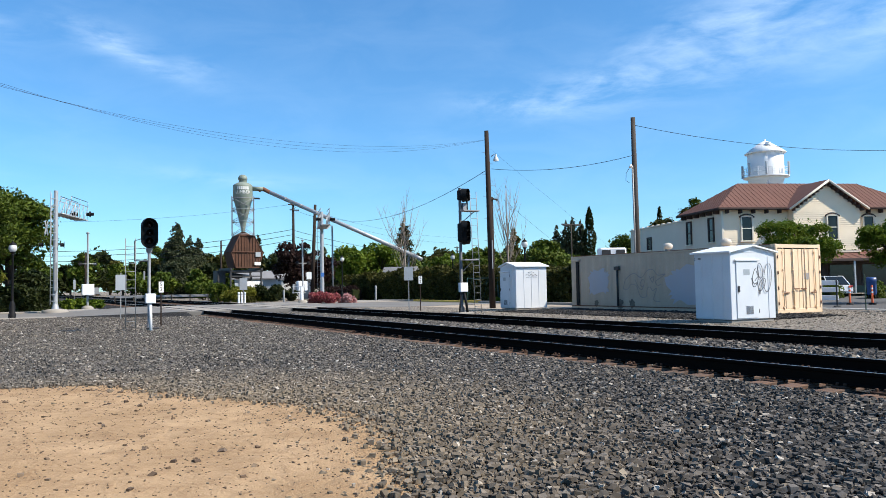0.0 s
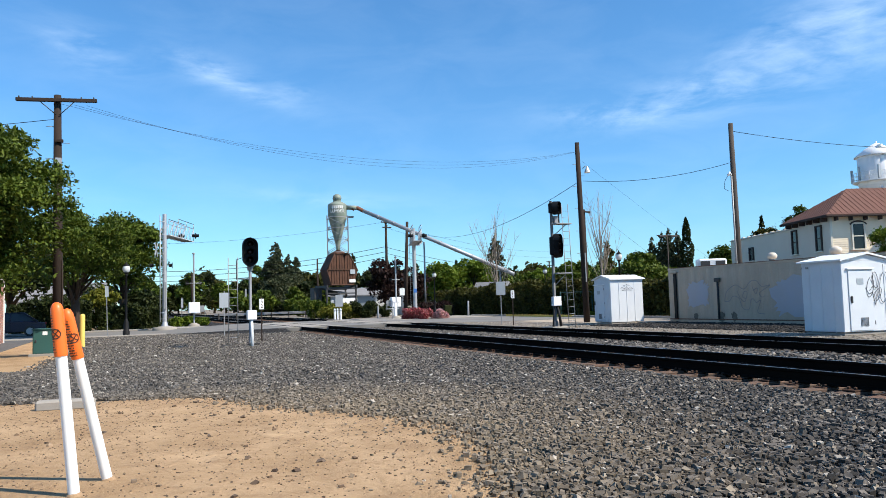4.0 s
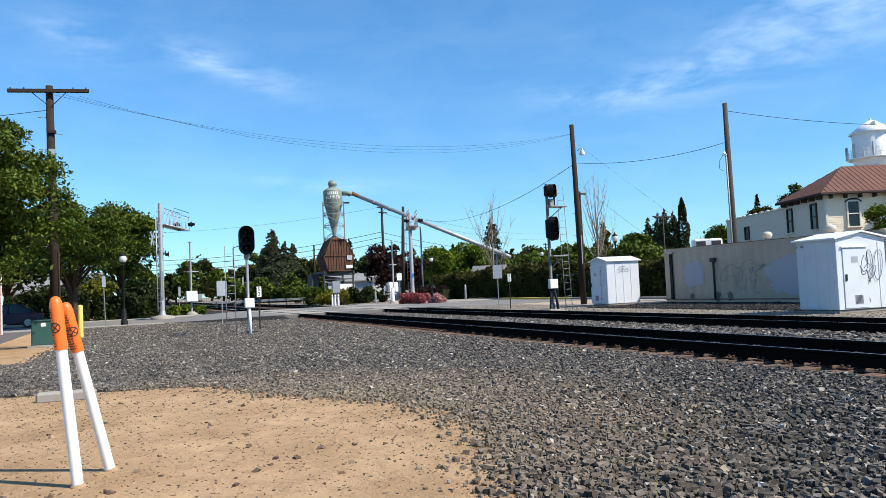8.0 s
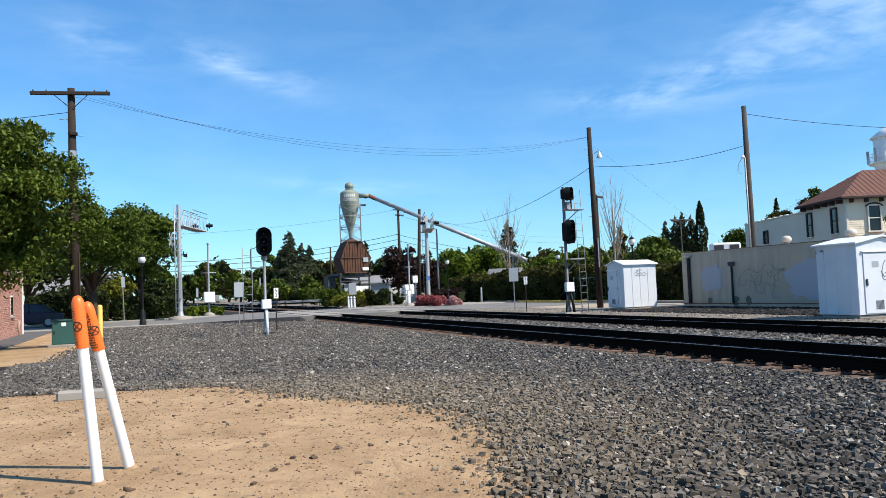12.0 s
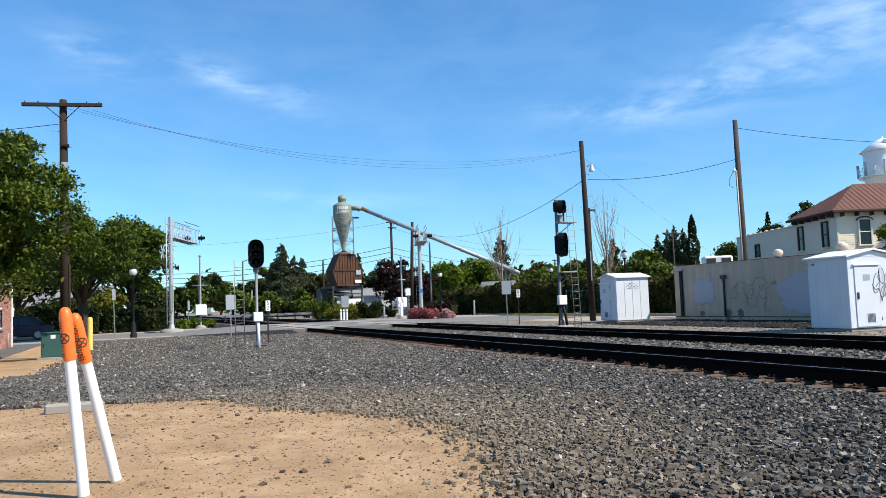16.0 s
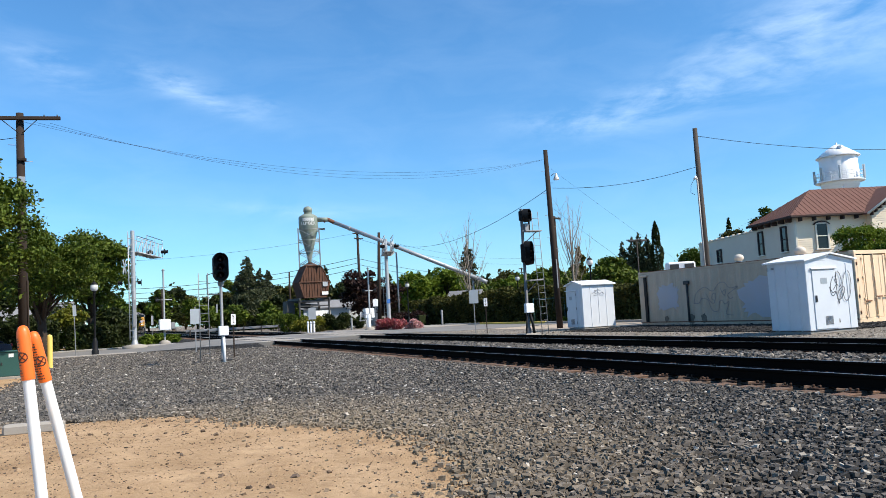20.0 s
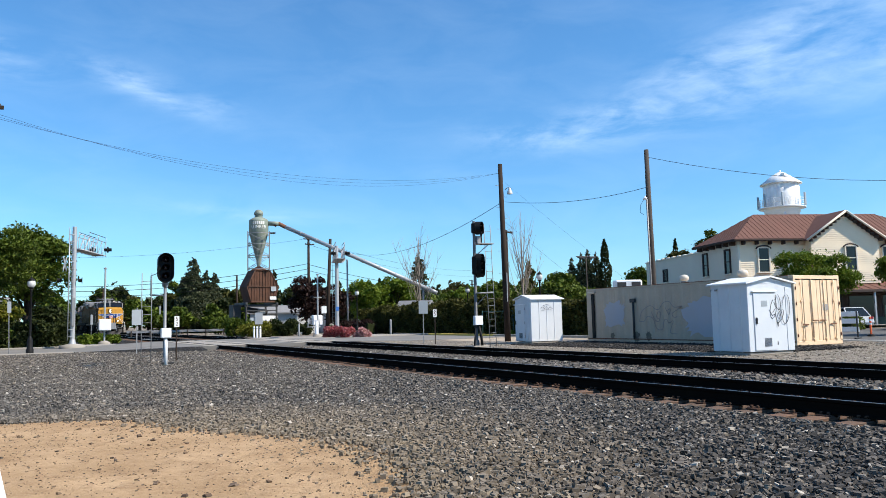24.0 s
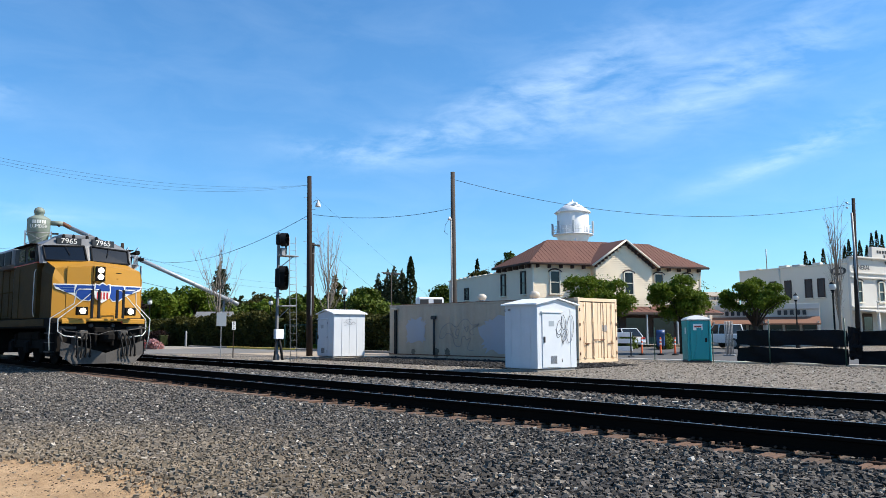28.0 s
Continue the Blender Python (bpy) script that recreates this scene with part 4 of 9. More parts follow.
    part("crown", leaves("crown", pts, leaf, rng, mat, 0.8), mat, t, "needled boughs")
    return t


def cypress(m, h, r, n_leaf, leaf, seed, label):
    rng = np.random.default_rng(seed)
    t = thing("cypress_tree", m, label, "tree", "cypress trees")
    part("trunk", geo().tube([(0, 0, -0.1), (0, 0, h * 0.9)], [0.15, 0.03], 6), M_BARK, t)
    z = rng.random(n_leaf)
    rad = r * np.minimum(1, (1 - z) * 3.0) ** 0.7 * np.minimum(1, 0.45 + z * 3) * (0.75 + 0.25 * np.sqrt(rng.random(n_leaf))) * (1 + 0.15 * np.sin(z * 23))
    a = rng.uniform(0, 6.283, n_leaf)
    part("crown", leaves("crown", np.stack([rad * np.cos(a), rad * np.sin(a), 0.2 + z * (h - 0.2)], axis=1), leaf, rng, M_LEAFDARK), M_LEAFDARK, t)
    return t


def bare_tree(m, h, seed, label, spread=0.16, bark=None):
    """A leafless upright tree."""
    rng = random.Random(seed)
    bark = bark or M_BARKPALE
    t = thing("bare_tree", m, label, "tree", "bare trees")
    g = geo()
    g.tube([(0, 0, -0.1), (0.05, 0, h * 0.25), (0, 0.05, h * 0.6), (0, 0, h * 0.98)], [0.13, 0.10, 0.05, 0.008], 7)
    part("trunk", g, bark, t)
    for i in range(24):
        z0 = h * (0.14 + 0.5 * rng.random())
        a, ln = rng.uniform(0, 6.28), h * rng.uniform(0.25, 0.5)
        s = spread * rng.uniform(0.6, 1.3)
        p1 = Vector((math.cos(a) * ln * s, math.sin(a) * ln * s, z0 + ln * 0.45))
        p2 = Vector((math.cos(a) * ln * s * 1.7, math.sin(a) * ln * s * 1.7, z0 + ln))
        g = geo().tube([(0, 0, z0), p1, p2], [0.035, 0.022, 0.006], 5)
        for k in range(5):
            q = p1.lerp(p2, rng.uniform(-0.6, 0.8))
            b = rng.uniform(0, 6.28)
            e = q + Vector((math.cos(b) * ln * 0.12, math.sin(b) * ln * 0.12, ln * rng.uniform(0.15, 0.3)))
            g.tube([q, q.lerp(e, 0.5) + Vector((0, 0, 0.03)), e], [0.012, 0.009, 0.004], 4)
        part("branch", g, bark, t)
    return t


def shrub(m, sx, sy, sz, n_leaf, leaf, mat, seed, label, name="shrub", group="", blobs=9):
    """A bush without a stem: low clumps over a tangle of twigs."""
    rng = np.random.default_rng(seed)
    t = thing(name, m, label, "bush", group)
    bl = []
    for i in range(blobs):
        r = min(sx, sy, sz) * rng.uniform(0.35, 0.6)
        bl.append((rng.uniform(-1, 1) * max(sx - r, 0), rng.uniform(-1, 1) * max(sy - r, 0), max(0.3 * r, rng.uniform(0.25, 1.0) * (sz - r * 0.8)), r, 0.9))
    g = geo()
    for b in bl:
        g.tube([(b[0] * 0.3, b[1] * 0.3, -0.05), (b[0] * 0.7, b[1] * 0.7, b[2] * 0.5), b[:3]], [0.03, 0.02, 0.008], 4)
    part("stems", g, M_BARK, t)
    pts = blob_points(rng, bl, n_leaf)
    pts[:, 2] = np.abs(pts[:, 2])
    part("foliage", leaves("foliage", pts, leaf, rng, mat), mat, t)
    return t


def hedge(m, lx, ly, h, n_leaf, leaf, mat, seed, label, wob=0.25):
    """A clipped hedge along x with a wavy top, leaves over dark filler blocks."""
    rng = np.random.default_rng(seed)
    t = thing("hedge", m, label, "hedge", "hedges")
    # dark leaf-coloured blocks added against seeing through the leaves
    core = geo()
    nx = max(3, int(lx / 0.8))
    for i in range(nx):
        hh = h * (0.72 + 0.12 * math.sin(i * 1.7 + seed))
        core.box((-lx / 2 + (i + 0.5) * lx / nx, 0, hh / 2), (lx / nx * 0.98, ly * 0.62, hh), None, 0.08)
    part("core", core, M_LEAFDARK, t, "dark blocks filling the inside of the hedge")
    x = rng.uniform(-lx / 2, lx / 2, n_leaf)
    top = h * (1 - wob * (0.5 + 0.3 * np.sin(x * 1.3 + seed) + 0.2 * np.sin(x * 3.1 + 2 * seed)))
    face = rng.random(n_leaf)
    z = np.where(face < 0.35, top + rng.normal(0, 0.10, n_leaf), rng.random(n_leaf) * top)
    bulge = ly / 2 * (0.8 + 0.25 * np.sin(x * 2.1 + z * 1.9 + seed))
    y = np.where(face < 0.35, rng.uniform(-1, 1, n_leaf) * bulge * 0.9, np.sign(rng.random(n_leaf) - 0.35) * -bulge + rng.normal(0, 0.10, n_leaf))
    part("foliage", leaves("foliage", np.stack([x, y, np.maximum(z, 0.03)], axis=1), leaf, rng, mat), mat, t)
    return t


def at(az, r, z=0.0, rz=0.0):
    """A pose at an azimuth (degrees, from -x towards +y) and distance from the origin."""
    return pose(-r * math.cos(radians(az)), r * math.sin(radians(az)), z, 0, 0, rz)


FLOWER_A, FLOWER_B = 20.75, 22.5


def plant_all():
    hedge(pose(-58.6, -4.6, 0.1, 0, 0, 88), 5.0, 1.6, 2.3, 6000, 0.13, M_LEAFDARK, 17, "dark shrubbery between the pavement and a house")
    hedge(pose(-59.2, 0.6, 0.1, 0, 0, 88), 4.6, 1.5, 1.7, 5000, 0.13, M_LEAFDARK, 18, "dark shrubbery between the pavement and a house")
    tree(pose(-25.8, -5.0, 0), 7.35, 1.2, 3.9, 4.5, 130000, 0.068, M_LEAF, 11, "big leafy green street tree beside the brick building", blobs=62, lump=0.30, flat=0.62)
    tree(at(-3.0, 50), 7.8, 2.2, 4.0, 3.7, 46000, 0.085, M_LEAF, 12, "leafy green tree beside the road", blobs=40, lump=0.31, flat=0.62)
    tree(at(0.0, 63), 8.9, 2.3, 3.9, 3.6, 18000, 0.15, M_LEAF, 13, "leafy green tree beyond the road", blobs=28)
    tree(at(-7.0, 66), 8.0, 2.0, 4.2, 4.0, 6000, 0.25, M_LEAFDARK, 14, "dense dark tree beyond the road", blobs=24)
    tree(at(-1.4, 60), 3.6, 1.4, 1.4, 1.2, 2500, 0.13, M_YELLOWLEAF, 15, "small yellow-green young tree behind the pavement", blobs=12)
    hedge(pose(-28.6, -6.3, 0, 0, 0, 80), 3.0, 1.4, 2.5, 5000, 0.12, M_LEAFDARK, 16, "dark clipped hedge beside the brick wall")
    for i, (x, y, s, h) in enumerate(((-60.5, -5.6, 1.3, 1.7), (-60.0, -3.6, 1.2, 1.5), (-59.6, -1.6, 1.2, 1.5), (-60.3, -0.2, 1.1, 1.3), (-61.0, 1.2, 1.2, 1.4), (-62.0, 2.0, 1.1, 1.2))):
        shrub(pose(x, y, 0.1), s, s, h, 1500, 0.13, M_LEAF, 20 + i, "low rounded green shrub beside the pavement", group="roadside shrubs")
    for i, (x, y) in enumerate(((-65.5, 4.3), (-66.3, 5.2), (-67.0, 6.2))):
        shrub(pose(x, y - 0.3, 0.1), 0.9, 0.8, 0.75, 900, 0.13, M_LEAFBRIGHT, 30 + i, "low bright green plant by the crossing signal", group="crossing plants", blobs=5)
    for i, (az, r, h, s) in enumerate(((-4.0, 76, 4.4, 3.4), (-1.6, 78, 4.2, 3.2), (0.9, 80, 3.6, 2.4), (2.0, 96, 3.2, 1.4))):
        shrub(at(az, r), s, 2.0, h, 3000, 0.22, M_LEAFDARK, 40 + i, "tall dark shrubbery behind the road", group="dark shrubbery", blobs=12)
    # far line of trees behind the railway
    for i in range(18):
        az = 0.3 + i * 0.82
        r = 235 + 22 * math.sin(i * 2.1)
        tree(at(az, r), 11.6 + 2.0 * math.sin(i * 1.3) + (1.5 if i == 6 else 0), 0.0, 6.6, 4.5, 2600, 0.6, (M_LEAFDARK, M_LEAFOLIVE, M_LEAF)[i % 3], 50 + i, "distant woodland tree behind the railway", blobs=14, group="distant trees")
    for i in range(13):
        az = 7.4 + i * 0.75
        tree(at(az, 122 + 6 * (i % 3)), 4.6 + 1.3 * (i % 3), 0.0, 3.4, 2.6, 1700, 0.36, (M_LEAF, M_LEAFDARK, M_LEAFOLIVE)[i % 3], 64 + i, "green tree behind the crossing", blobs=14, group="trees behind the crossing")
    for i in range(15):
        az = 17.5 + 1.75 * i
        tree(at(az, 146 + 7 * (i % 3)), 8.4 + 1.2 * math.sin(i * 1.9), 0.0, 5.0, 4.0, 2200, 0.42, (M_LEAFDARK, M_LEAFOLIVE, M_NEEDLE)[i % 3], 300 + i, "dark tree in the wood behind the hedge", blobs=18, group="wood behind the hedge")
    conifer(at(10.4, 128), 12.2, 3.6, 24000, 0.20, M_NEEDLE, 80, "tall shaggy pine tree behind the crossing")
    conifer(at(11.3, 133), 10.4, 2.8, 16000, 0.20, M_NEEDLE, 81, "tall shaggy pine tree behind the crossing")
    conifer(at(11.9, 138), 10.4, 2.6, 12000, 0.20, M_NEEDLE, 82, "dark narrow fir tree behind the crossing")
    conifer(at(16.1, 170), 13.0, 2.2, 3000, 0.40, M_LEAFDARK, 83, "narrow dark conifer behind the rusty hopper")
    tree(at(13.2, 130), 7.6, 1.0, 3.2, 2.8, 1800, 0.3, M_LEAFOLIVE, 84, "sparse olive-brown tree behind the crossing", blobs=14)
    shrub(at(12.4, 100), 2.4, 1.8, 2.6, 2200, 0.2, M_LEAF, 85, "loose green bush beside the low fence")
    for i, (az, r, s, h, mt) in enumerate(((13.7, 80, 1.7, 2.0, M_LEAF), (14.6, 78, 1.9, 1.6, M_YELLOWLEAF), (15.6, 79, 1.6, 1.3, M_YELLOWLEAF), (16.9, 78, 1.7, 1.7, M_LEAFDARK), (17.9, 79, 1.8, 1.7, M_LEAFDARK), (15.5, 74.5, 0.6, 0.6, M_LEAFOLIVE))):
        shrub(at(az, r, 0.1, 75), s, 1.2, h, 3600, 0.12, mt, 90 + i, ("rounded yellow-green bush" if mt is M_YELLOWLEAF else "rounded green bush") + " in front of the rusty hopper", group="hopper bushes")
    tree(at(18.6, 88), 7.0, 1.0, 2.8, 2.6, 4500, 0.2, M_PURPLE, 100, "dark purple-leaved plum tree", blobs=22)
    tree(at(20.6, 92), 6.0, 1.0, 2.2, 2.2, 2200, 0.22, M_PURPLE, 101, "dark purple-leaved plum tree", blobs=16)
    for i, (az, r, h, rx, mt) in enumerate(((22.8, 98, 7.0, 3.8, M_LEAFBRIGHT), (25.0, 100, 7.4, 3.6, M_LEAFBRIGHT), (28.6, 92, 5.2, 3.2, M_LEAF), (30.6, 90, 5.6, 3.2, M_LEAFBRIGHT), (32.6, 88, 6.2, 3.0, M_LEAF), (29.6, 100, 5.5, 3.5, M_LEAFOLIVE), (35.9, 86, 5.0, 3.0, M_LEAFOLIVE), (43.7, 100, 8.0, 3.6, M_LEAF), (34.3, 96, 5.6, 3.2, M_LEAF))):
        tree(at(az, r), h, 1.2, rx, rx * 0.9, 4200, 0.26, mt, 110 + i, "leafy green tree behind the hedge", blobs=20, group="trees behind the hedge")
    for i, (az, h, r) in enumerate(((17.4, 9.0, 160), (19.3, 11.0, 170), (20.9, 10.5, 175), (23.9, 11.5, 185), (25.3, 12.0, 185), (26.4, 10.5, 180), (28.4, 9.5, 175), (29.3, 11, 185), (30.2, 9.5, 180), (31.2, 8.8, 180), (33.4, 11, 170), (36.3, 9, 170), (17.9, 7.5, 150))):
        conifer(at(az, r), h, 2.9, 1800, 0.5, M_NEEDLE if i % 3 else M_LEAFDARK, 130 + i, "distant dark conifer on the skyline", name="distant_conifer")
    conifer(at(26.9, 120), 12.2, 2.6, 12000, 0.20, M_NEEDLE, 150, "dark conifer behind a bare tree")
    conifer(at(35.2, 110), 9.5, 2.6, 3000, 0.34, M_LEAFOLIVE, 151, "olive-brown conifer behind a bare tree")
    tree(at(37.4, 76), 5.9, 1.0, 3.0, 2.8, 5000, 0.2, M_LEAF, 152, "round leafy tree behind the shed", blobs=24)
    tree(at(39.3, 84), 4.8, 0.8, 2.6, 2.4, 2600, 0.22, M_LEAF, 153, "round leafy tree behind the container", blobs=16)
    for i, (az, h) in enumerate(((38.4, 11.4), (39.1, 12.3), (39.6, 12.8), (40.2, 12.4))):
        conifer(at(az, 132), h, 2.3, 8000, 0.2, M_NEEDLE, 160 + i, "grey-green tall conifer on the skyline", name="tall_conifer", ragged=0.5)
    cypress(at(40.85, 130), 14.2, 0.95, 4500, 0.2, 170, "narrow dark cypress on the skyline")
    cypress(at(45.9, 150), 15.6, 0.7, 900, 0.3, 171, "narrow dark cypress behind the old hotel")
    for i, (az, h) in enumerate(((46.4, 9.2), (47.6, 10.6), (48.8, 11.4))):
        tree(at(az, 92), h, 3.0, 2.4, 2.2, 4500, 0.16, M_LEAFOLIVE if i < 2 else M_LEAF, 172 + i, "sparse tree behind the old hotel", blobs=12)
    # clipped hedge along the lot and shrubs at its foot
    for i, (x0, x1, hh) in enumerate(((-76.0, -68.2, 2.7), (-68.0, -60.2, 2.9), (-60.0, -52.2, 3.0), (-52.0, -44.2, 2.8), (-44.0, -37.0, 2.6))):
        hedge(pose((x0 + x1) / 2, 32.2 + 0.25 * (i % 2), 0.05), x1 - x0, 2.2, hh, 10000, 0.13, M_LEAFOLIVE, 180 + i, "thick olive-green hedge behind the paved lot")
    hedge(pose(-72.5, 29.6, 0.1), 7.0, 1.4, 1.3, 3500, 0.1, M_PURPLE, 190, "low dark reddish hedge behind the flowers")
    shrub(at(FLOWER_A, 61.5, 0.14, 70), 1.45, 0.8, 0.95, 9000, 0.07, M_PINK, 191, "mound of red-pink blossom by the crossing", name="flower_bush", blobs=14)
    shrub(at(FLOWER_B, 61.8, 0.14, 68), 0.85, 0.7, 0.75, 4500, 0.07, M_PINKPALE, 192, "mound of pale pink blossom by the crossing", name="flower_bush", blobs=9)
    bare_tree(at(26.9, 72), 10.2, 200, "bare upright tree with fine twigs", 0.26)
    bare_tree(at(34.7, 68), 11.2, 201, "bare upright tree with fine twigs", 0.18)
    bare_tree(at(70.9, 64), 11.2, 202, "tall bare tree beside the white hall", 0.075)
    for i, (az, r, w, h) in enumerate(((54.9, 47, 2.5, 5.15), (60.85, 49, 2.6, 4.9), (65.7, 52, 2.2, 4.75))):
        tree(at(az, r), h, 1.75 + 0.35 * (i == 2), w, w * 0.95, 20000, 0.078, M_LEAFBRIGHT, 210 + i, "rounded leafy street tree on the kerb", blobs=24, group="street trees", lump=0.31, flat=0.75)
    for i, (az, h) in enumerate(((69.0, 17.6), (69.25, 15.6), (69.5, 16.0), (70.1, 18.0), (70.6, 15.0), (71.4, 18.4), (71.65, 19.6), (72.0, 19.2), (72.3, 19.2), (72.7, 18.2), (73.0, 20.6), (73.3, 21.0), (73.6, 20.2), (74.2, 19.0))):
        cypress(at(az, 160), h * 0.93, 0.62, 1800, 0.2, 220 + i, "narrow dark cypress behind the white hall")
    shrub(at(38.6, 61, 0.1), 1.6, 0.6, 0.7, 1200, 0.12, M_YELLOWLEAF, 240, "low yellow-green plants beside the green fence")
    for i, az in enumerate((57.0, 59.6, 62.0)):
        hedge(at(az, 61, 0, -68), 3.2, 0.8, 0.95, 1500, 0.1, M_LEAF, 250 + i, "low clipped hedge in front of the shop")
    shrub(pose(-46, 31.0, 0.05), 0.8, 0.5, 0.5, 700, 0.1, M_LEAFBRIGHT, 244, "tuft of green weeds by the pole", blobs=5)


plant_all()


# ---- loose stones and clods on the ground ----
CUBE = np.array([(i, j, k) for k in (-1, 1) for j in (-1, 1) for i in (-1, 1)], float)
CUBEF = np.array([(0, 2, 3, 1), (4, 5, 7, 6), (0, 1, 5, 4), (2, 6, 7, 3), (0, 4, 6, 2), (1, 3, 7, 5)])


def stones(name, pts, size, rng, mat, label, squash=0.7, tilt=0.42):
    """Broken stones: jittered slabs lying more or less flat, each turned its own way."""
    n = len(pts)
    v = CUBE[None] * rng.uniform(0.5, 1.0, (n, 8, 3))
    v *= (size * np.minimum(rng.lognormal(0, 0.34, n), 1.8))[:, None, None] * np.stack([rng.uniform(0.8, 1.25, n), rng.uniform(0.65, 1.0, n), rng.uniform(0.55, 1.0, n)], 1)[:, None, :] * 0.5
    yaw, lean, way = rng.uniform(0, 2 * np.pi, n), rng.normal(0, tilt, n), rng.uniform(0, np.pi, n)
    half = lean / 2
    q1 = np.stack([np.cos(half), np.sin(half) * np.cos(way), np.sin(half) * np.sin(way), np.zeros(n)])
    cy, sy = np.cos(yaw / 2), np.sin(yaw / 2)
    w, x, y, z = q1[0] * cy, q1[1] * cy + q1[2] * sy, q1[2] * cy - q1[1] * sy, q1[0] * sy
    R = np.stack([np.stack([1 - 2 * (y * y + z * z), 2 * (x * y - z * w), 2 * (x * z + y * w)], -1), np.stack([2 * (x * y + z * w), 1 - 2 * (x * x + z * z), 2 * (y * z - x * w)], -1), np.stack([2 * (x * z - y * w), 2 * (y * z + x * w), 1 - 2 * (x * x + y * y)], -1)], 1)
    v = np.einsum("nij,nkj->nki", R, v)
    v[:, :, 2] *= squash
    v += pts[:, None, :]
    f = (CUBEF[None] + (np.arange(n) * 8)[:, None, None]).reshape(-1, 4)
    ob = new(name, arrays_mesh(name, v.reshape(-1, 3), f, mat))
    return tagged(ob, label, "stones", kind="stuff")


def scatter(rng, n, x0, x1, y0, y1, rmax=None, rmin=0.0, gravel=True, soft=0.22, lift=0.012, heap=0.0, near=0.0):
    """Places over a stretch of ground, on the gravel side or the dirt side of its edge; near thins them out away from the edge."""
    p = np.stack([rng.uniform(x0, x1, n), rng.uniform(y0, y1, n)], 1)
    r = np.hypot(p[:, 0], p[:, 1])
    ok = (r > rmin) & (r < (rmax or 1e9))
    d = p[:, 1] - dirt_edge(p[:, 0]) + rng.normal(0, soft, n)
    if gravel:
        ok &= (d > 0.0) & (rng.random(n) < np.clip(0.30 + 1.6 * d, 0, 1))
    else:
        ok &= d < 0.1
        if near:
            ok &= rng.random(n) < np.exp(np.minimum(d, 0) / near)
    p = p[ok]
    pile = np.clip(1.2 * d[ok], 0.1, 1.0) if gravel else 0.0
    return np.stack([p[:, 0], p[:, 1], ground_z(p[:, 1]) + lift + heap * pile * rng.random(len(p))], 1)


def lay_stones():
    rng = np.random.default_rng(7)
    grey = "crushed grey ballast stones beside the track"
    stones("ballast_stones", scatter(rng, 185000, -14, 0.4, -2.8, 8.28, 14.0, 0.8, heap=0.040), 0.042, rng, M_STONE, grey, 0.95)
    stones("ballast_stones", scatter(rng, 92000, -28, -7, -2.8, 8.28, 28, 14.0, heap=0.035), 0.047, rng, M_STONE, grey, 0.9)
    stones("ballast_stones", scatter(rng, 40000, -46, -22, -2.6, 8.3, 46, 28.0, heap=0.03), 0.068, rng, M_STONE, grey, 0.8)
    between = scatter(rng, 26000, -40, 3, 10.55, 13.6, lift=0.02, heap=0.03)
    stones("ballast_stones", between, 0.075, rng, M_STONE, "crushed grey ballast stones between the tracks", 0.9)
    stones("ballast_stones", scatter(rng, 5000, -38, 3, 15.4, 17.0, heap=0.02), 0.070, rng, M_STONE, "crushed grey ballast stones behind the tracks")
    # darkened stones where the container's shade lies
    stones("ballast_stones", scatter(rng, 15000, -31, -16.5, 20.6, 26.2, heap=0.015), 0.075, rng, M_SHADEDSTONE, "crushed ballast stones darkened for the shade in front of the container")
    for y0, y1 in ((9.05, 10.25), (13.9, 15.1)):
        stones("ballast_stones", scatter(rng, 9000, -40, 3, y0, y1, lift=0.0, heap=0.01), 0.070, rng, M_STONE, "crushed grey ballast stones between the rails")
    stones("gravel", scatter(rng, 16000, -34, 6, 17.0, 33, lift=0.002), 0.045, rng, M_TANSTONE, "scattered brown gravel behind the tracks")
    stones("dirt_clods", scatter(rng, 9000, -14.5, -3, -4, 4.0, gravel=False, lift=0.002), 0.015, rng, M_CLOD, "small clods and pebbles on the dirt")
    stones("dirt_clods", scatter(rng, 170, -14, -4, -3.5, 4.0, gravel=False, lift=0.006), 0.050, rng, M_CLOD, "larger brown clods on the dirt")
    stones("stray_stones", scatter(rng, 9000, -15, -3, -4, 4.2, gravel=False, lift=0.003, near=0.34), 0.034, rng, M_STONE, "stray grey stones along the edge of the dirt")


lay_stones()

# ---- near side: posts, cabinet, bollard, brick building ----
M_ORANGE = worn("orange_plastic", (0.88, 0.16, 0.015), (0.70, 0.12, 0.02), 0.45, 0, 4, 60, 0.4)
M_POSTWHITE = worn("white_plastic", (0.82, 0.82, 0.80), (0.62, 0.58, 0.52), 0.45, 0, 3, 50, 0.4)
M_INK = worn("black_print", (0.05, 0.025, 0.015), (0.09, 0.04, 0.02), 0.5)
M_CABGREEN = worn("cabinet_green", (0.03, 0.10, 0.085), (0.02, 0.065, 0.055), 0.55, 0, 2, 40, 0.6)
M_BOLYELLOW = worn("yellow_paint", (0.78, 0.55, 0.12), (0.60, 0.40, 0.10), 0.6, 0, 3, 40, 0.5)
M_MORTAR = worn("mortar", (0.42, 0.36, 0.31), (0.30, 0.26, 0.22), 0.95, 0, 2, 40, 0.7)
M_STUCCO = worn("white_stucco", (0.66, 0.65, 0.62), (0.52, 0.51, 0.49), 0.9, 0, 0.8, 30, 0.5)
M_ROOFGREY = worn("roof_shingle_grey", (0.24, 0.235, 0.235), (0.15, 0.15, 0.15), 0.95, 0, 1, 12, 0.8, 0.6, 0.02)
M_GLASS = glassy("window_glass", (0.018, 0.024, 0.028), 0.1, 0.35)
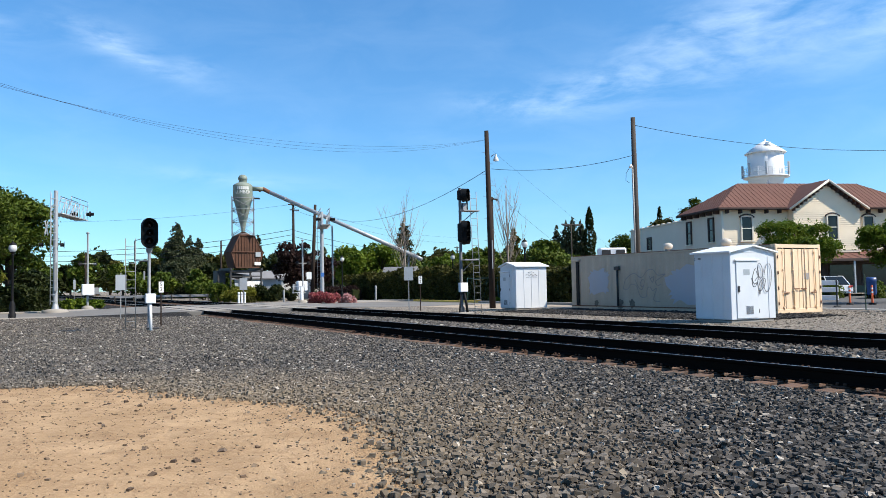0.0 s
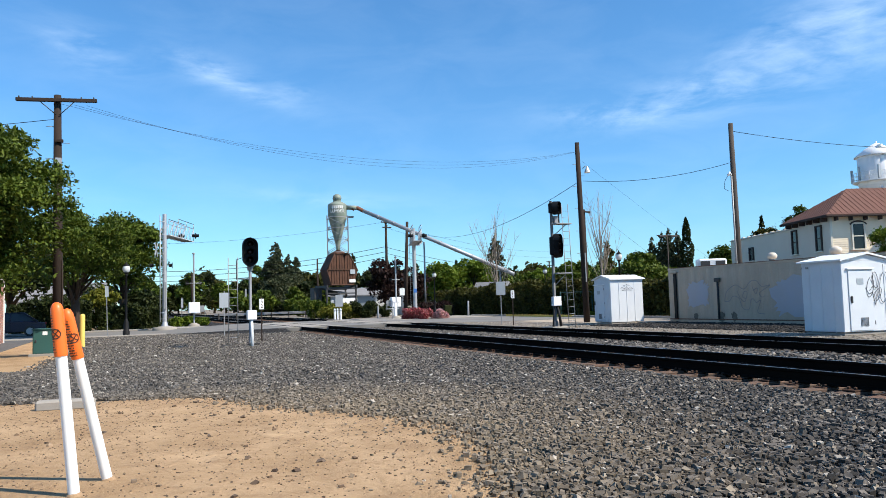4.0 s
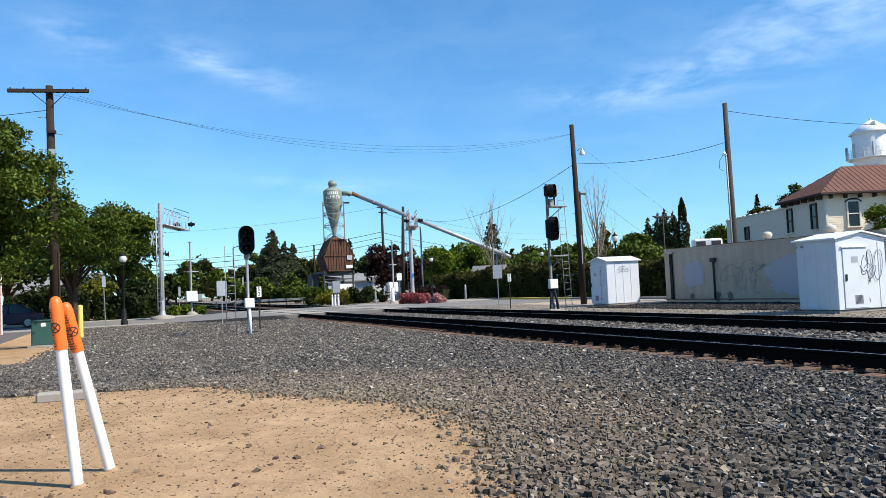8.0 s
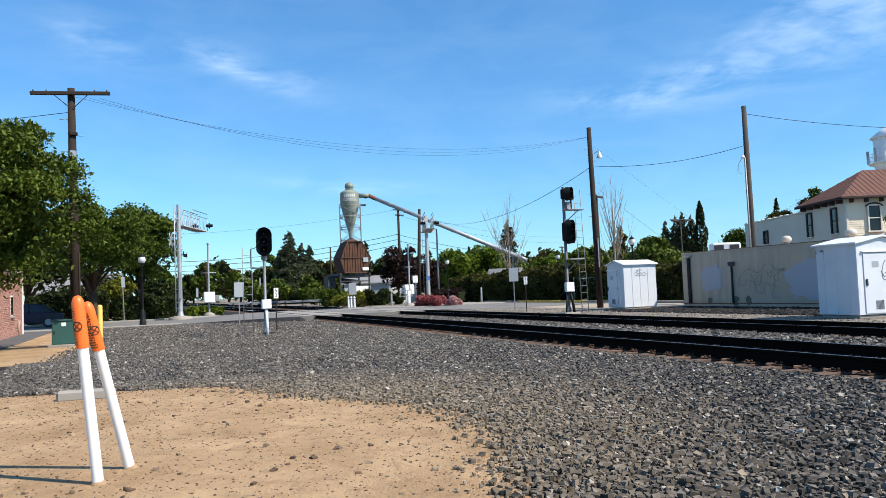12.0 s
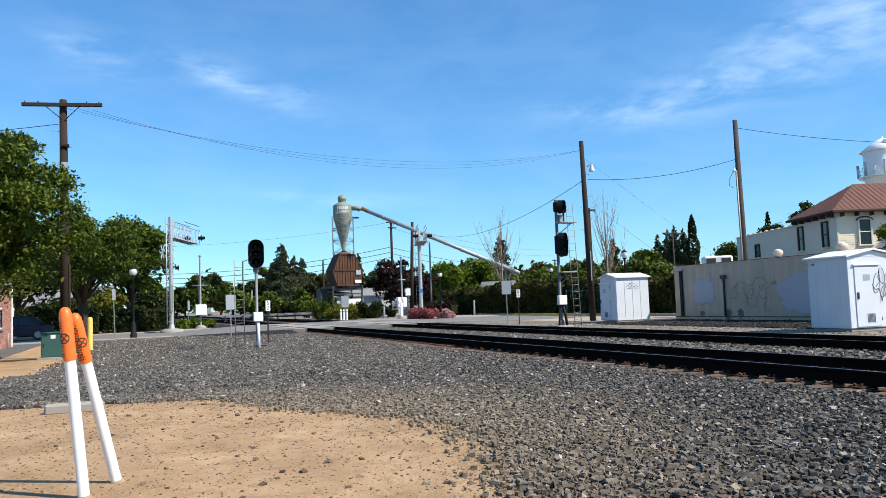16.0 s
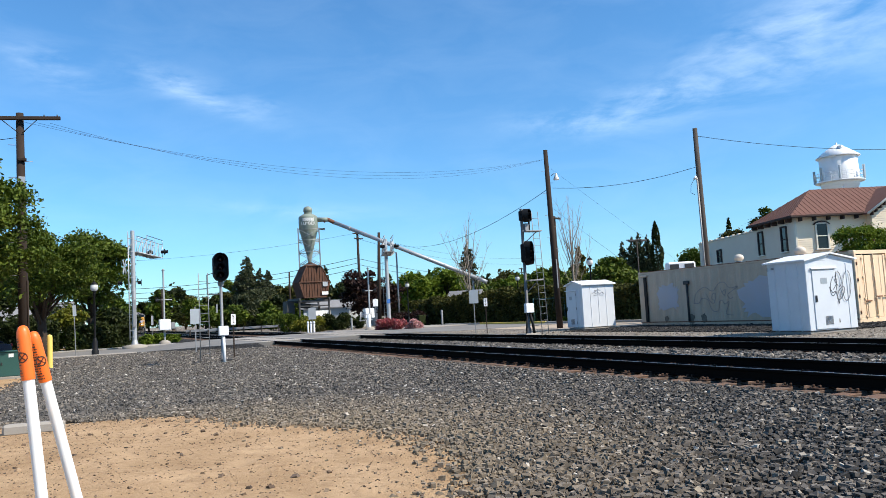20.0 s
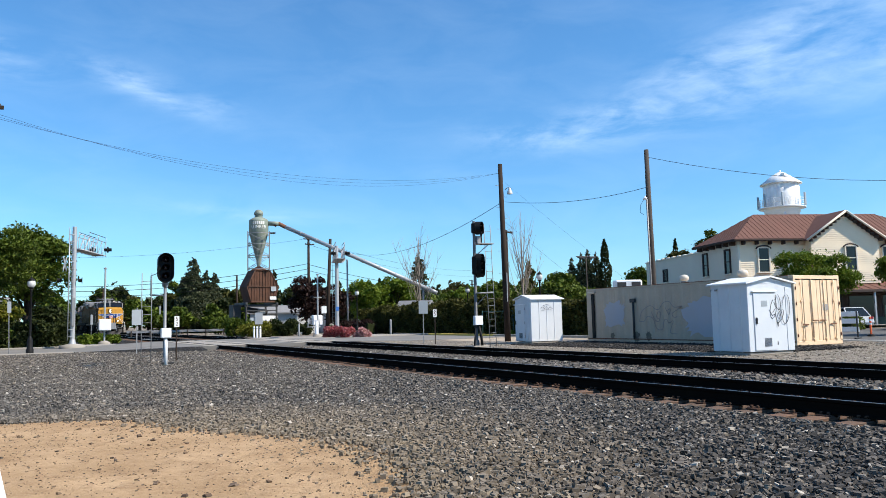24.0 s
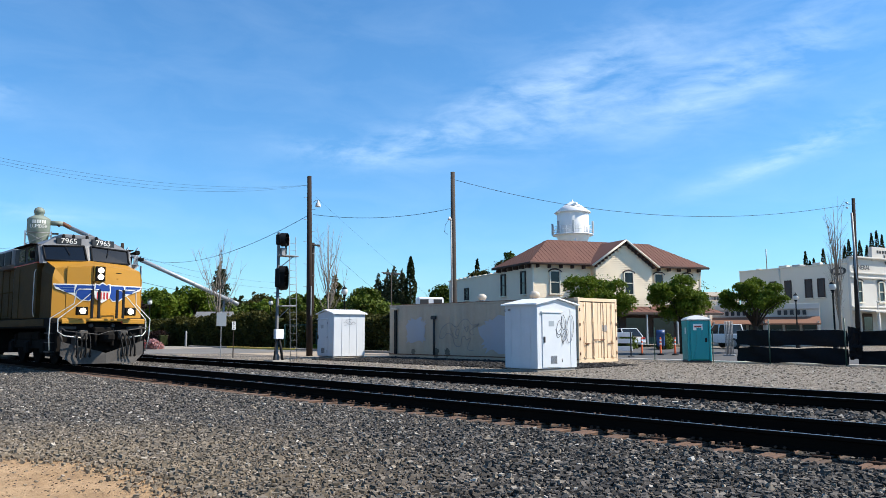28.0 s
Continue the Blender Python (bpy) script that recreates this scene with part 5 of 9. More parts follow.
M_CARBLUE = worn("car_paint_blue", (0.007, 0.013, 0.038), (0.005, 0.009, 0.025), 0.3, 0.0, 2, 60, 0.2, 0.02, 0.001, 0.4)
M_CARWHITE = worn("car_paint_white", (0.80, 0.80, 0.80), (0.72, 0.72, 0.72), 0.25, 0, 2, 60, 0.2, 0.02, 0.001, 0.8)
M_TYRE = worn("tyre", (0.02, 0.02, 0.021), (0.04, 0.038, 0.036), 0.85)
M_SIGNWHITE = worn("sign_white", (0.80, 0.80, 0.78), (0.68, 0.68, 0.66), 0.4, 0, 3, 40, 0.3)


def build_brick(n, b, co):
    r = n.add("ShaderNodeObjectInfo").outputs["Random"]
    c = n.ramp(r, [(0.0, (0.38, 0.175, 0.125)), (0.5, (0.48, 0.235, 0.17)), (0.85, (0.56, 0.31, 0.235)), (1.0, (0.62, 0.40, 0.31))])
    f = n.noise(co, 30, 4, 0.6)
    n.put(b.inputs["Base Color"], n.mix(n.math("MULTIPLY", f, 0.5), c, (0.22, 0.10, 0.07)))
    b.inputs["Roughness"].default_value = 0.9
    bump(n, b, f, 0.5, 0.004)


M_BRICK = material("brick", build_brick)


def marker_post(foot, head, label):
    """A leaning white plastic marker post with an orange top."""
    foot, head = Vector(foot), Vector(head)
    L = (head - foot).length
    m = Matrix.Translation(foot) @ (head - foot).to_track_quat("Z", "Y").to_matrix().to_4x4()
    t = thing("marker_post", m, label, "post", "marker posts")
    s = 0.043
    part("white_tube", geo().lathe([(s, -0.12), (s, 0.02), (s * 0.99, L * 0.5), (s * 0.98, L - 0.40)], 18), M_POSTWHITE, t, "white plastic tube")
    part("orange_sleeve", geo().lathe([(s * 1.13, L - 0.42), (s * 1.16, L - 0.40), (s * 1.14, L - 0.09), (s * 1.05, L - 0.045), (s * 0.75, L - 0.012), (s * 0.3, L), (0.003, L + 0.001)], 20), M_ORANGE, t, "bright orange sleeve with a rounded top")
    # printed warning lines round the sleeve
    rng = random.Random(3)
    ring = Matrix.Rotation(radians(-72), 4, "Z")
    for q, (z0, n) in enumerate(((L - 0.10, 7), (L - 0.26, 7))):
        lines = geo()
        for i in range(n):
            z = z0 - i * 0.021
            w = rng.uniform(0.45, 0.75)
            for k in range(7):
                if rng.random() < 0.15:
                    continue
                a = w * (k / 6 - 0.5) * 2
                lines.box((s * 1.148 * math.cos(a), s * 1.148 * math.sin(a), z), (0.004, 0.009, 0.010), ring)
        part("warning_print", lines, M_INK, t, "black warning print in unreadable lines")
    disc = geo()
    for i in range(22):
        a = 2 * math.pi * i / 22
        th = 0.036 * math.cos(a) / (s * 1.15)
        disc.box((s * 1.152 * math.cos(th), s * 1.152 * math.sin(th), L - 0.245 + 0.036 * math.sin(a)), (0.004, 0.011, 0.009), Matrix.Rotation(radians(-20), 4, "Z"))
    for i in range(9):
        u = (i / 8 - 0.5) * 0.05
        for sg in (1, -1):
            th = u / (s * 1.15)
            disc.box((s * 1.152 * math.cos(th), s * 1.152 * math.sin(th), L - 0.245 + sg * u), (0.004, 0.009, 0.008), Matrix.Rotation(radians(-20), 4, "Z"))
    part("pictogram", disc, M_INK, t, "round black prohibition pictogram")
    part("foot_collar", geo().lathe([(s * 1.5, -0.02), (s * 1.35, 0.012), (s * 1.05, 0.022)], 14), M_CLODDIRT, t, "ring of disturbed dirt")
    return t


M_CLODDIRT = worn("loose_dirt", (0.38, 0.25, 0.14), (0.24, 0.155, 0.09), 0.95, 0, 8, 50, 0.8, 0.8, 0.02)
marker_post((-6.64, -0.345, 0), (-6.66, -0.48, 1.49), "leaning white marker post with an orange printed top")
marker_post((-7.12, -0.12, 0), (-6.93, -0.43, 1.44), "second white marker post leaning against its twin")

t = thing("concrete_block", pose(-12.6, -0.78, 0, 0, 0, 84), "pale concrete parking stop lying on the gravel edge", "concrete block")
part("body", geo().box((0, 0, 0.06), (0.80, 0.20, 0.16), None, 0.03), M_CONC, t)
part("rebar_pin", geo().cyl((0.3, 0, 0.12), (0.3, 0, 0.15), 0.012, n=6), M_RUST, t)

t = thing("utility_cabinet", pose(-28.9, -2.36, 0, 0, 0, -8), "dark green steel utility cabinet on a concrete pad", "cabinet")
part("pad", geo().box((0, 0, 0.03), (0.85, 1.0, 0.1), None, 0.01), M_CONC, t)
body = part("body", geo().box((0, 0, 0.47), (0.62, 0.80, 0.80), None, 0.02), M_CABGREEN, t)
part("lid", geo().box((0, 0, 0.89), (0.67, 0.85, 0.05), None, 0.015), M_CABGREEN, t)
part("door_seam", geo().box((0.313, 0, 0.45), (0.006, 0.72, 0.70), None, 0.002), M_CABGREEN, body)
part("label_plate", geo().box((0.32, -0.02, 0.76), (0.004, 0.15, 0.12), None), M_SIGNWHITE, body, "small pale notice with unreadable lines")
part("lock", geo().box((0.325, -0.3, 0.5), (0.03, 0.05, 0.09), None, 0.01), M_DARKGREY, body)

t = thing("bollard", pose(-34.1, -1.55, 0), "pale yellow steel bollard at the gravel edge", "bollard")
part("tube", geo().lathe([(0.10, -0.05), (0.10, 1.27), (0.09, 1.32), (0.05, 1.35), (0.003, 1.36)], 16), M_BOLYELLOW, t)
part("base", geo().box((0, 0, 0.015), (0.34, 0.34, 0.05), None, 0.01), M_CONC, t)


def brick_building():
    """One-storey brick building: its end wall faces the tracks' end of the road, long wall along the pavement."""
    t = thing("brick_building", pose(-42.4, -5.25, 0), "one-storey red brick building with a flat parapet", "building")
    # front wall (towards +x) seen obliquely: a core with bricks set proud of it
    part("wall", geo().box((6.0, -6.2, 1.5), (12.0, 12.0, 3.0), None, 0.02), M_MORTAR, t, "mortar-jointed brick wall")
    part("parapet", geo().box((6.0, -6.2, 3.05), (12.2, 12.2, 0.16), None, 0.02), M_CONC, t)
    part("corner_quoin", geo().box((-0.03, -0.17, 1.5), (0.1, 0.12, 3.0), None, 0.01), M_STUCCO, t, "whitish painted corner strip")
    win = part("window", geo().box((3.2, -0.19, 1.45), (0.62, 0.05, 0.95), None, 0.01), M_STUCCO, t, "small window with a pale frame")
    part("pane", geo().box((3.2, -0.165, 1.45), (0.48, 0.02, 0.80), None), M_GLASS, win)
    part("sill", geo().box((3.2, -0.14, 0.94), (0.75, 0.14, 0.07), None, 0.01), M_CONC, win)
    win = part("window", geo().box((9.0, -0.19, 1.75), (0.9, 0.05, 1.0), None, 0.01), M_STUCCO, t, "window with a pale frame")
    part("pane", geo().box((9.0, -0.165, 1.75), (0.74, 0.02, 0.84), None), M_GLASS, win)
    part("drain_pipe", geo().tube([(1.6, -0.10, 0.0), (1.6, -0.10, 0.62), (1.5, -0.10, 0.7), (1.5, -0.16, 0.7)], 0.03, 6), M_MORTAR, t)
    bricks = geo().box((0, 0, 0), (0.20, 0.05, 0.062), None, 0.006).mesh("brick", M_BRICK)
    half = geo().box((0, 0, 0), (0.095, 0.05, 0.062), None, 0.006).mesh("brick", M_BRICK)
    rng = random.Random(9)
    rows = geo()
    for r in range(38):
        z = 0.05 + r * 0.0765
        for c in range(54):
            x = 0.12 + c * 0.212 + (0.106 if r % 2 else 0)
            if (2.85 < x < 3.55 and 0.9 < z < 1.97) or (8.5 < x < 9.5 and 1.2 < z < 2.3) or x > 11.8:
                continue
            if 2.2 < x < 5.6 and 0.6 < z < 1.9 and rng.random() < 0.95 and r < 24:
                part("brick", bricks, M_BRICK, t, "", pose(x, -0.185 + rng.uniform(-0.004, 0.004), z))
            else:
                rows.box((x, -0.185 + rng.uniform(-0.004, 0.004), z), (0.20, 0.05, 0.062))
    for r in range(0, 38):
        if r % 2:
            part("brick", half, M_BRICK, t, "", pose(0.05, -0.185, 0.05 + r * 0.0765))
    me = rows.mesh("brickwork", M_BRICKROW)
    ob = part("brickwork", me, M_BRICKROW, t, "rest of the red brick courses")
    ob["kind"] = "stuff"


M_BRICKROW = island("brick_row", [(0.0, (0.38, 0.175, 0.125)), (0.5, (0.48, 0.235, 0.17)), (0.85, (0.56, 0.31, 0.235)), (1.0, (0.62, 0.40, 0.31))], 0.9, 30, 0.5)
brick_building()


def gable_house(m, lx, ly, h, rise, wall, roof, label, name="house"):
    t = thing(name, m, label, "house")
    part("wall", geo().box((0, 0, h / 2), (lx, ly, h), None, 0.02), wall, t)
    for e in (-1, 1):
        g = geo()
        x = e * (lx / 2 - 0.01)
        g.add([(x, -ly / 2, h), (x, ly / 2, h), (x, 0, h + rise), (x - e * 0.15, -ly / 2, h), (x - e * 0.15, ly / 2, h), (x - e * 0.15, 0, h + rise)], [(0, 1, 2)[::e], (3, 5, 4)[::e], (0, 2, 5, 3)[::e], (1, 4, 5, 2)[::e]])
        part("gable", g, wall, t)
    for s in (-1, 1):
        g = geo()
        o = 0.4
        dz = rise * (o / (ly / 2))
        vs = [(-lx / 2 - o, 0, h + rise), (lx / 2 + o, 0, h + rise), (lx / 2 + o, s * (ly / 2 + o), h - dz), (-lx / 2 - o, s * (ly / 2 + o), h - dz)]
        vs += [(x, y, z + 0.14) for x, y, z in vs]
        g.add(vs, [(0, 1, 2, 3)[::s], (4, 7, 6, 5)[::s], (0, 4, 5, 1)[::s], (1, 5, 6, 2)[::s], (2, 6, 7, 3)[::s], (3, 7, 4, 0)[::s]])
        part("roof_slope", g, roof, t)
    return t


t = gable_house(at(-3.6, 80, 0, 65), 7, 6, 2.6, 1.5, M_STUCCO, M_ROOFGREY, "white stucco house with a grey gable roof behind trees")
part("window", geo().box((4.52, -1.2, 1.5), (0.06, 1.1, 1.0), None, 0.01), M_GLASS, t)


def car(m, paint, label, L=4.7, Wd=1.82, H=1.45, kind="car"):
    """A saloon or pickup: lofted lower body, cabin with panes, wheels."""
    t = thing(kind, m, label, "car")
    pick = kind == "pickup_truck"
    prof = [(-L / 2, 0.45), (-L / 2 + 0.05, 0.82), (-L * 0.30, 0.95), (L * 0.20, 0.93), (L * 0.42, 0.80), (L / 2, 0.66), (L / 2, 0.30), (-L / 2 + 0.1, 0.26)]
    if pick:
        prof = [(-L / 2, 0.5), (-L / 2, 1.12), (-L * 0.10, 1.14), (L * 0.20, 1.14), (L * 0.44, 1.10), (L / 2, 0.98), (L / 2, 0.45), (-L / 2 + 0.1, 0.42)]
    g = geo()
    n = len(prof)
    rings = []
    for y, k in ((-Wd / 2, 0.97), (-Wd / 2 + 0.07, 1.0), (Wd / 2 - 0.07, 1.0), (Wd / 2, 0.97)):
        rings.append([(x * k, y, 0.55 + (z - 0.55) * (0.9 if abs(y) > Wd / 2 - 0.05 else 1.0)) for x, z in prof])
    vs = [p for r in rings for p in r]
    fs = [(k * n + i, k * n + (i + 1) % n, (k + 1) * n + (i + 1) % n, (k + 1) * n + i) for k in range(3) for i in range(n)]
    fs += [tuple(range(n))[::-1], tuple(range(3 * n, 4 * n))]
    g.add(vs, fs)
    part("body", g, paint, t)
    a, b_, c_, d = (-L * 0.40, -L * 0.24, L * 0.07, L * 0.26) if not pick else (-L * 0.12, -L * 0.09, L * 0.12, L * 0.24)
    zb, zt = (0.92, H) if not pick else (1.12, H)
    wi = Wd / 2 - 0.20
    wo = Wd / 2 - 0.06
    cab = geo().add([(a, -wo, zb), (d, -wo, zb), (c_, -wi, zt), (b_, -wi, zt), (a, wo, zb), (d, wo, zb), (c_, wi, zt), (b_, wi, zt)], [(0, 1, 2, 3), (4, 7, 6, 5), (0, 3, 7, 4), (1, 5, 6, 2), (3, 2, 6, 7)])
    cabin = part("cabin", cab, M_GLASS, t, "tinted windows")
    part("roof_panel", geo().box(((b_ + c_) / 2, 0, zt + 0.01), (c_ - b_ + 0.1, 2 * wi + 0.06, 0.05), None, 0.02), paint, t)
    for s in (-1, 1):
        for x0, x1, zz0, zz1 in ((a, b_, zb, zt), ((b_ + c_) / 2, (b_ + c_) / 2, zb, zt), (d, c_, zb, zt)):
            part("pillar", geo().cyl((x0, s * (wo + 0.005), zz0), (x1, s * (wi + 0.01), zz1), 0.045, n=6), paint, cabin)
        part("side_mirror", geo().box((d - 0.25, s * (Wd / 2 + 0.06), zb + 0.06), (0.12, 0.16, 0.12), None, 0.03), paint, t)
        part("door_seam", geo().box(((b_ + c_) / 2, s * (Wd / 2 + 0.001), 0.62), (0.012, 0.012, 0.5)), M_BLACK, t)
    for x in (-L * 0.31, L * 0.31):
        for s in (-1, 1):
            rr = 0.33 if not pick else 0.40
            w = part("wheel", geo().cyl((x, s * (Wd / 2 - 0.20), rr), (x, s * (Wd / 2 + 0.01), rr), rr, n=20), M_TYRE, t)
            part("rim", geo().cyl((x, s * (Wd / 2 - 0.02), rr), (x, s * (Wd / 2 + 0.025), rr), rr * 0.62, n=16), M_ALU, w)
    for s in (-1, 1):
        part("headlight", geo().box((L / 2 - 0.03, s * (Wd / 2 - 0.28), 0.70 if not pick else 0.9), (0.1, 0.36, 0.14), None, 0.03), M_SIGNWHITE, t)
        part("tail_light", geo().box((-L / 2 + 0.02, s * (Wd / 2 - 0.2), 0.78 if not pick else 0.95), (0.08, 0.28, 0.16), None, 0.03), M_REDLENS, t)
    part("bumper", geo().box((L / 2 - 0.01, 0, 0.42 if not pick else 0.6), (0.12, Wd - 0.1, 0.2), None, 0.04), paint if not pick else M_ALU, t)
    return t


M_REDLENS = worn("red_lens", (0.35, 0.02, 0.02), (0.2, 0.01, 0.01), 0.3)
car(pose(-54.0, -6.9, 0.045, 0, 0, -84), M_CARBLUE, "dark blue saloon car standing on the road")


# ---- posts, lamps and signs ----
def street_lamp(m, h, label, fluted=True):
    t = thing("street_lamp", m, label, "street lamp", "globe street lamps")
    part("base", geo().lathe([(0.19, -0.1), (0.19, 0.25), (0.15, 0.32), (0.15, 0.7), (0.10, 0.85), (0.065, 0.95)], 14), M_BLACK, t)
    part("shaft", geo().lathe([(0.06, 0.9), (0.05, h - 0.75), (0.075, h - 0.72), (0.075, h - 0.66), (0.04, h - 0.64)], 12), M_BLACK, t, "slim black fluted shaft")
    part("collar", geo().lathe([(0.05, h - 0.66), (0.12, h - 0.60), (0.13, h - 0.56), (0.10, h - 0.52)], 12), M_BLACK, t)
    part("globe", geo().lathe([(0.10, h - 0.56), (0.17, h - 0.49), (0.205, h - 0.38), (0.195, h - 0.28), (0.17, h - 0.21), (0.14, h - 0.17)], 16), M_LAMPGLASS, t, "white acorn globe")
    part("finial", geo().lathe([(0.185, h - 0.20), (0.17, h - 0.15), (0.09, h - 0.07), (0.03, h - 0.03), (0.035, h + 0.02), (0.004, h + 0.07)], 12), M_BLACK, t, "black cap")
    return t


street_lamp(pose(-46.2, 0.12, 0.05), 4.1, "black street lamp with a white globe by the gravel")
street_lamp(at(30.55, 70, 0.05), 4.3, "black street lamp with a white globe before the hedge")
street_lamp(at(36.0, 49.5, 0.05), 4.3, "black street lamp with a white globe behind the shed")
street_lamp(at(70.6, 52, 0.0), 4.4, "black street lamp with a white globe on the street")
street_lamp(at(68.3, 68, 0.0), 4.4, "black street lamp with a white globe on the street")
street_lamp(at(63.4, 84, 0.0), 4.4, "black street lamp with a white globe on the street")
street_lamp(at(22.2, 71.0, 0.05), 4.3, "black street lamp with a white globe by the crossing")


def sign_post(m, h, w, ph, label, face=None, lean=0.0, post=None, name="traffic_sign"):
    """A flat sign on a channel post; its face looks to +x."""
    t = thing(name, m, label, "sign", "")
    p = geo().box((0, -0.02, h / 2), (0.03, 0.008, h + 0.2), None).box((0, 0.02, h / 2), (0.03, 0.008, h + 0.2), None).box((0.012, 0, h / 2), (0.008, 0.045, h + 0.2), None)
    part("post", p, post or M_GALV, t)
    pl = part("panel", geo().box((0.03, 0, h - ph / 2), (0.006, w, ph), None, 0.002), face or M_GREYSIGN, t)
    for zz in (h - 0.1, h - ph + 0.1):
        part("bolt", geo().cyl((0.03, 0, zz), (0.042, 0, zz), 0.012, n=6), M_GALV, pl)
    return t


def letters(text, size, mat, parent, m, name="lettering", depth=0.002):
    """Raised letters in the built-in font, as a mesh."""
    cu = bpy.data.curves.new(name, "FONT")
    cu.body, cu.size, cu.extrude, cu.align_x, cu.align_y = text, size, depth, "CENTER", "CENTER"
    tmp = bpy.data.objects.new(name, cu)
    scene.collection.objects.link(tmp)
    me = bpy.data.meshes.new_from_object(tmp.evaluated_get(bpy.context.evaluated_depsgraph_get()))
    bpy.data.objects.remove(tmp)
    me.materials.clear()
    me.materials.append(mat)
    ob = new(name, me)
    ob.parent = parent
    ob.matrix_basis = m
    return ob


FACE_X = Matrix.Rotation(radians(90), 4, "Z") @ Matrix.Rotation(radians(90), 4, "X")
sign_post(pose(-39.4, 4.64, 0.05, 0, 0, 8), 2.15, 0.5, 0.74, "grey metal back of a traffic sign on a post")
sign_post(pose(-46.8, -0.85, 0.02, 3, 0, 60), 2.85, 0.35, 0.6, "leaning traffic sign seen nearly edge-on")
sign_post(pose(-37.2, 19.1, 0.1, 0, 0, -22), 2.35, 0.5, 0.72, "grey metal back of a traffic sign on a post")
sign_post(pose(-66.2, 4.4, 0.05, 0, 0, 60), 2.3, 0.4, 0.75, "traffic sign seen edge-on by the crossing")
for x, y, h, rz in ((-31.0, 5.1, 1.66, 8), (-35.9, 19.13, 1.85, -20)):
    t = sign_post(pose(x, y, 0.1, 0, 0, rz), h, 0.19, 0.42, "narrow white railway marker sign reading 52", M_SIGNWHITE, post=M_POLE, name="marker_sign")
    for k, ch in enumerate("52"):
        letters(ch, 0.21, M_INK, t.children[1], Matrix.Translation((0.036, 0, h - 0.11 - 0.19 * k)) @ FACE_X)


def sig_head(parent, y, z, hgt, w, yaw, label):
    """An oval signal head: backboard, hood tunnels and lenses, facing +x turned by yaw."""
    m = Matrix.Translation((0, y, z)) @ Matrix.Rotation(radians(yaw), 4, "Z")
    r = w / 2
    prof = [(r * math.cos(a), (hgt / 2 - r) + r * math.sin(a)) for a in np.linspace(0, math.pi, 13)] + [(r * math.cos(a), -(hgt / 2 - r) + r * math.sin(a)) for a in np.linspace(math.pi, 2 * math.pi, 13)]
    back = Matrix.Translation((0, 0, 0)) @ FACE_X
    head = part("signal_head", geo().prism(prof, 0.10, 0.16, back), M_BLACK, parent, label, m)
    rim = geo()
    k = len(prof)
    for i in range(k):
        p, q = prof[i], prof[(i + 1) % k]
        rim.add([(0.15, p[0] * 0.97, p[1] * 0.98), (0.15, q[0] * 0.97, q[1] * 0.98), (0.38, q[0] * 0.90, q[1] * 0.95), (0.38, p[0] * 0.90, p[1] * 0.95)], [(0, 1, 2, 3), (3, 2, 1, 0)])
    part("hood_rim", rim, M_BLACK, head, "deep black hood")
    part("housing", geo().box((0, 0, 0), (0.24, w * 0.55, hgt * 0.75), None, 0.04), M_BLACK, head)
    n = 3 if hgt > 0.8 else 1
    for i in range(n):
        zz = 0 if n == 1 else (1 - i) * hgt * 0.27
        part("lens", geo().lathe([(0.10, 0), (0.10, 0.01), (0.06, 0.03), (0.003, 0.04)], 14, Matrix.Translation((0.16, 0, zz)) @ Matrix.Rotation(radians(90), 4, "Y")), M_LENS, head)
        vis = geo()
        for q in range(12):
            a0, a1 = radians(-40 + 260 * q / 12), radians(-40 + 260 * (q + 1) / 12)
            R = 0.125
            vis.add([(0.16, R * math.cos(a0), zz + R * math.sin(a0)), (0.16, R * math.cos(a1), zz + R * math.sin(a1)), (0.40, R * math.cos(a1), zz + R * math.sin(a1)), (0.40, R * math.cos(a0), zz + R * math.sin(a0))], [(0, 1, 2, 3), (3, 2, 1, 0)])
        part("visor", vis, M_BLACK, head)
    return head


def ladder(parent, p0, p1, w=0.36, step=0.3, mat=None):
    mat = mat or M_GALV
    p0, p1 = Vector(p0), Vector(p1)
    side = Vector((0, 1, 0)).cross((p1 - p0).normalized()).cross((p1 - p0).normalized()).normalized() if abs((p1 - p0).normalized().y) < 0.9 else Vector((1, 0, 0))
    lad = part("ladder", geo().cyl(p0 - side * w / 2, p1 - side * w / 2, 0.016, n=6).cyl(p0 + side * w / 2, p1 + side * w / 2, 0.016, n=6), mat, parent)
    n = int((p1 - p0).length / step)
    rung = geo().cyl(-side * w / 2, side * w / 2, 0.010, n=5).mesh("rung", mat)
    for i in range(1, n):
        part("rung", rung, mat, lad, "", Matrix.Translation(p0.lerp(p1, i / n)))
    return lad


t = thing("railway_signal", pose(-27.9, 4.2, 0.0), "single-head railway signal on a grey mast, unlit", "railway signal", "railway signals")
part("footing", geo().box((0, 0.05, 0.0), (0.4, 0.4, 0.10), None, 0.02), M_DARKGREY, t)
part("base_bracket", geo().box((0.1, 0.1, 0.12), (0.2, 0.4, 0.06), None, 0.01), M_DARKGREY, t)
part("mast", geo().lathe([(0.08, 0.05), (0.08, 0.12), (0.055, 0.14), (0.052, 3.1)], 14), M_GALV, t)
part("conduit", geo().tube([(0.22, 0.02, 0.0), (0.16, 0.02, 0.6), (0.09, 0.02, 1.1)], 0.055, 10), M_WHITE, t, "white cable riser at the foot")
part("relay_box", geo().box((0.12, 0.02, 1.15), (0.2, 0.34, 0.34), None, 0.02), M_WHITE, t, "white junction box")
sig_head(t, 0, 3.42, 1.05, 0.56, -4, "black oval signal head")
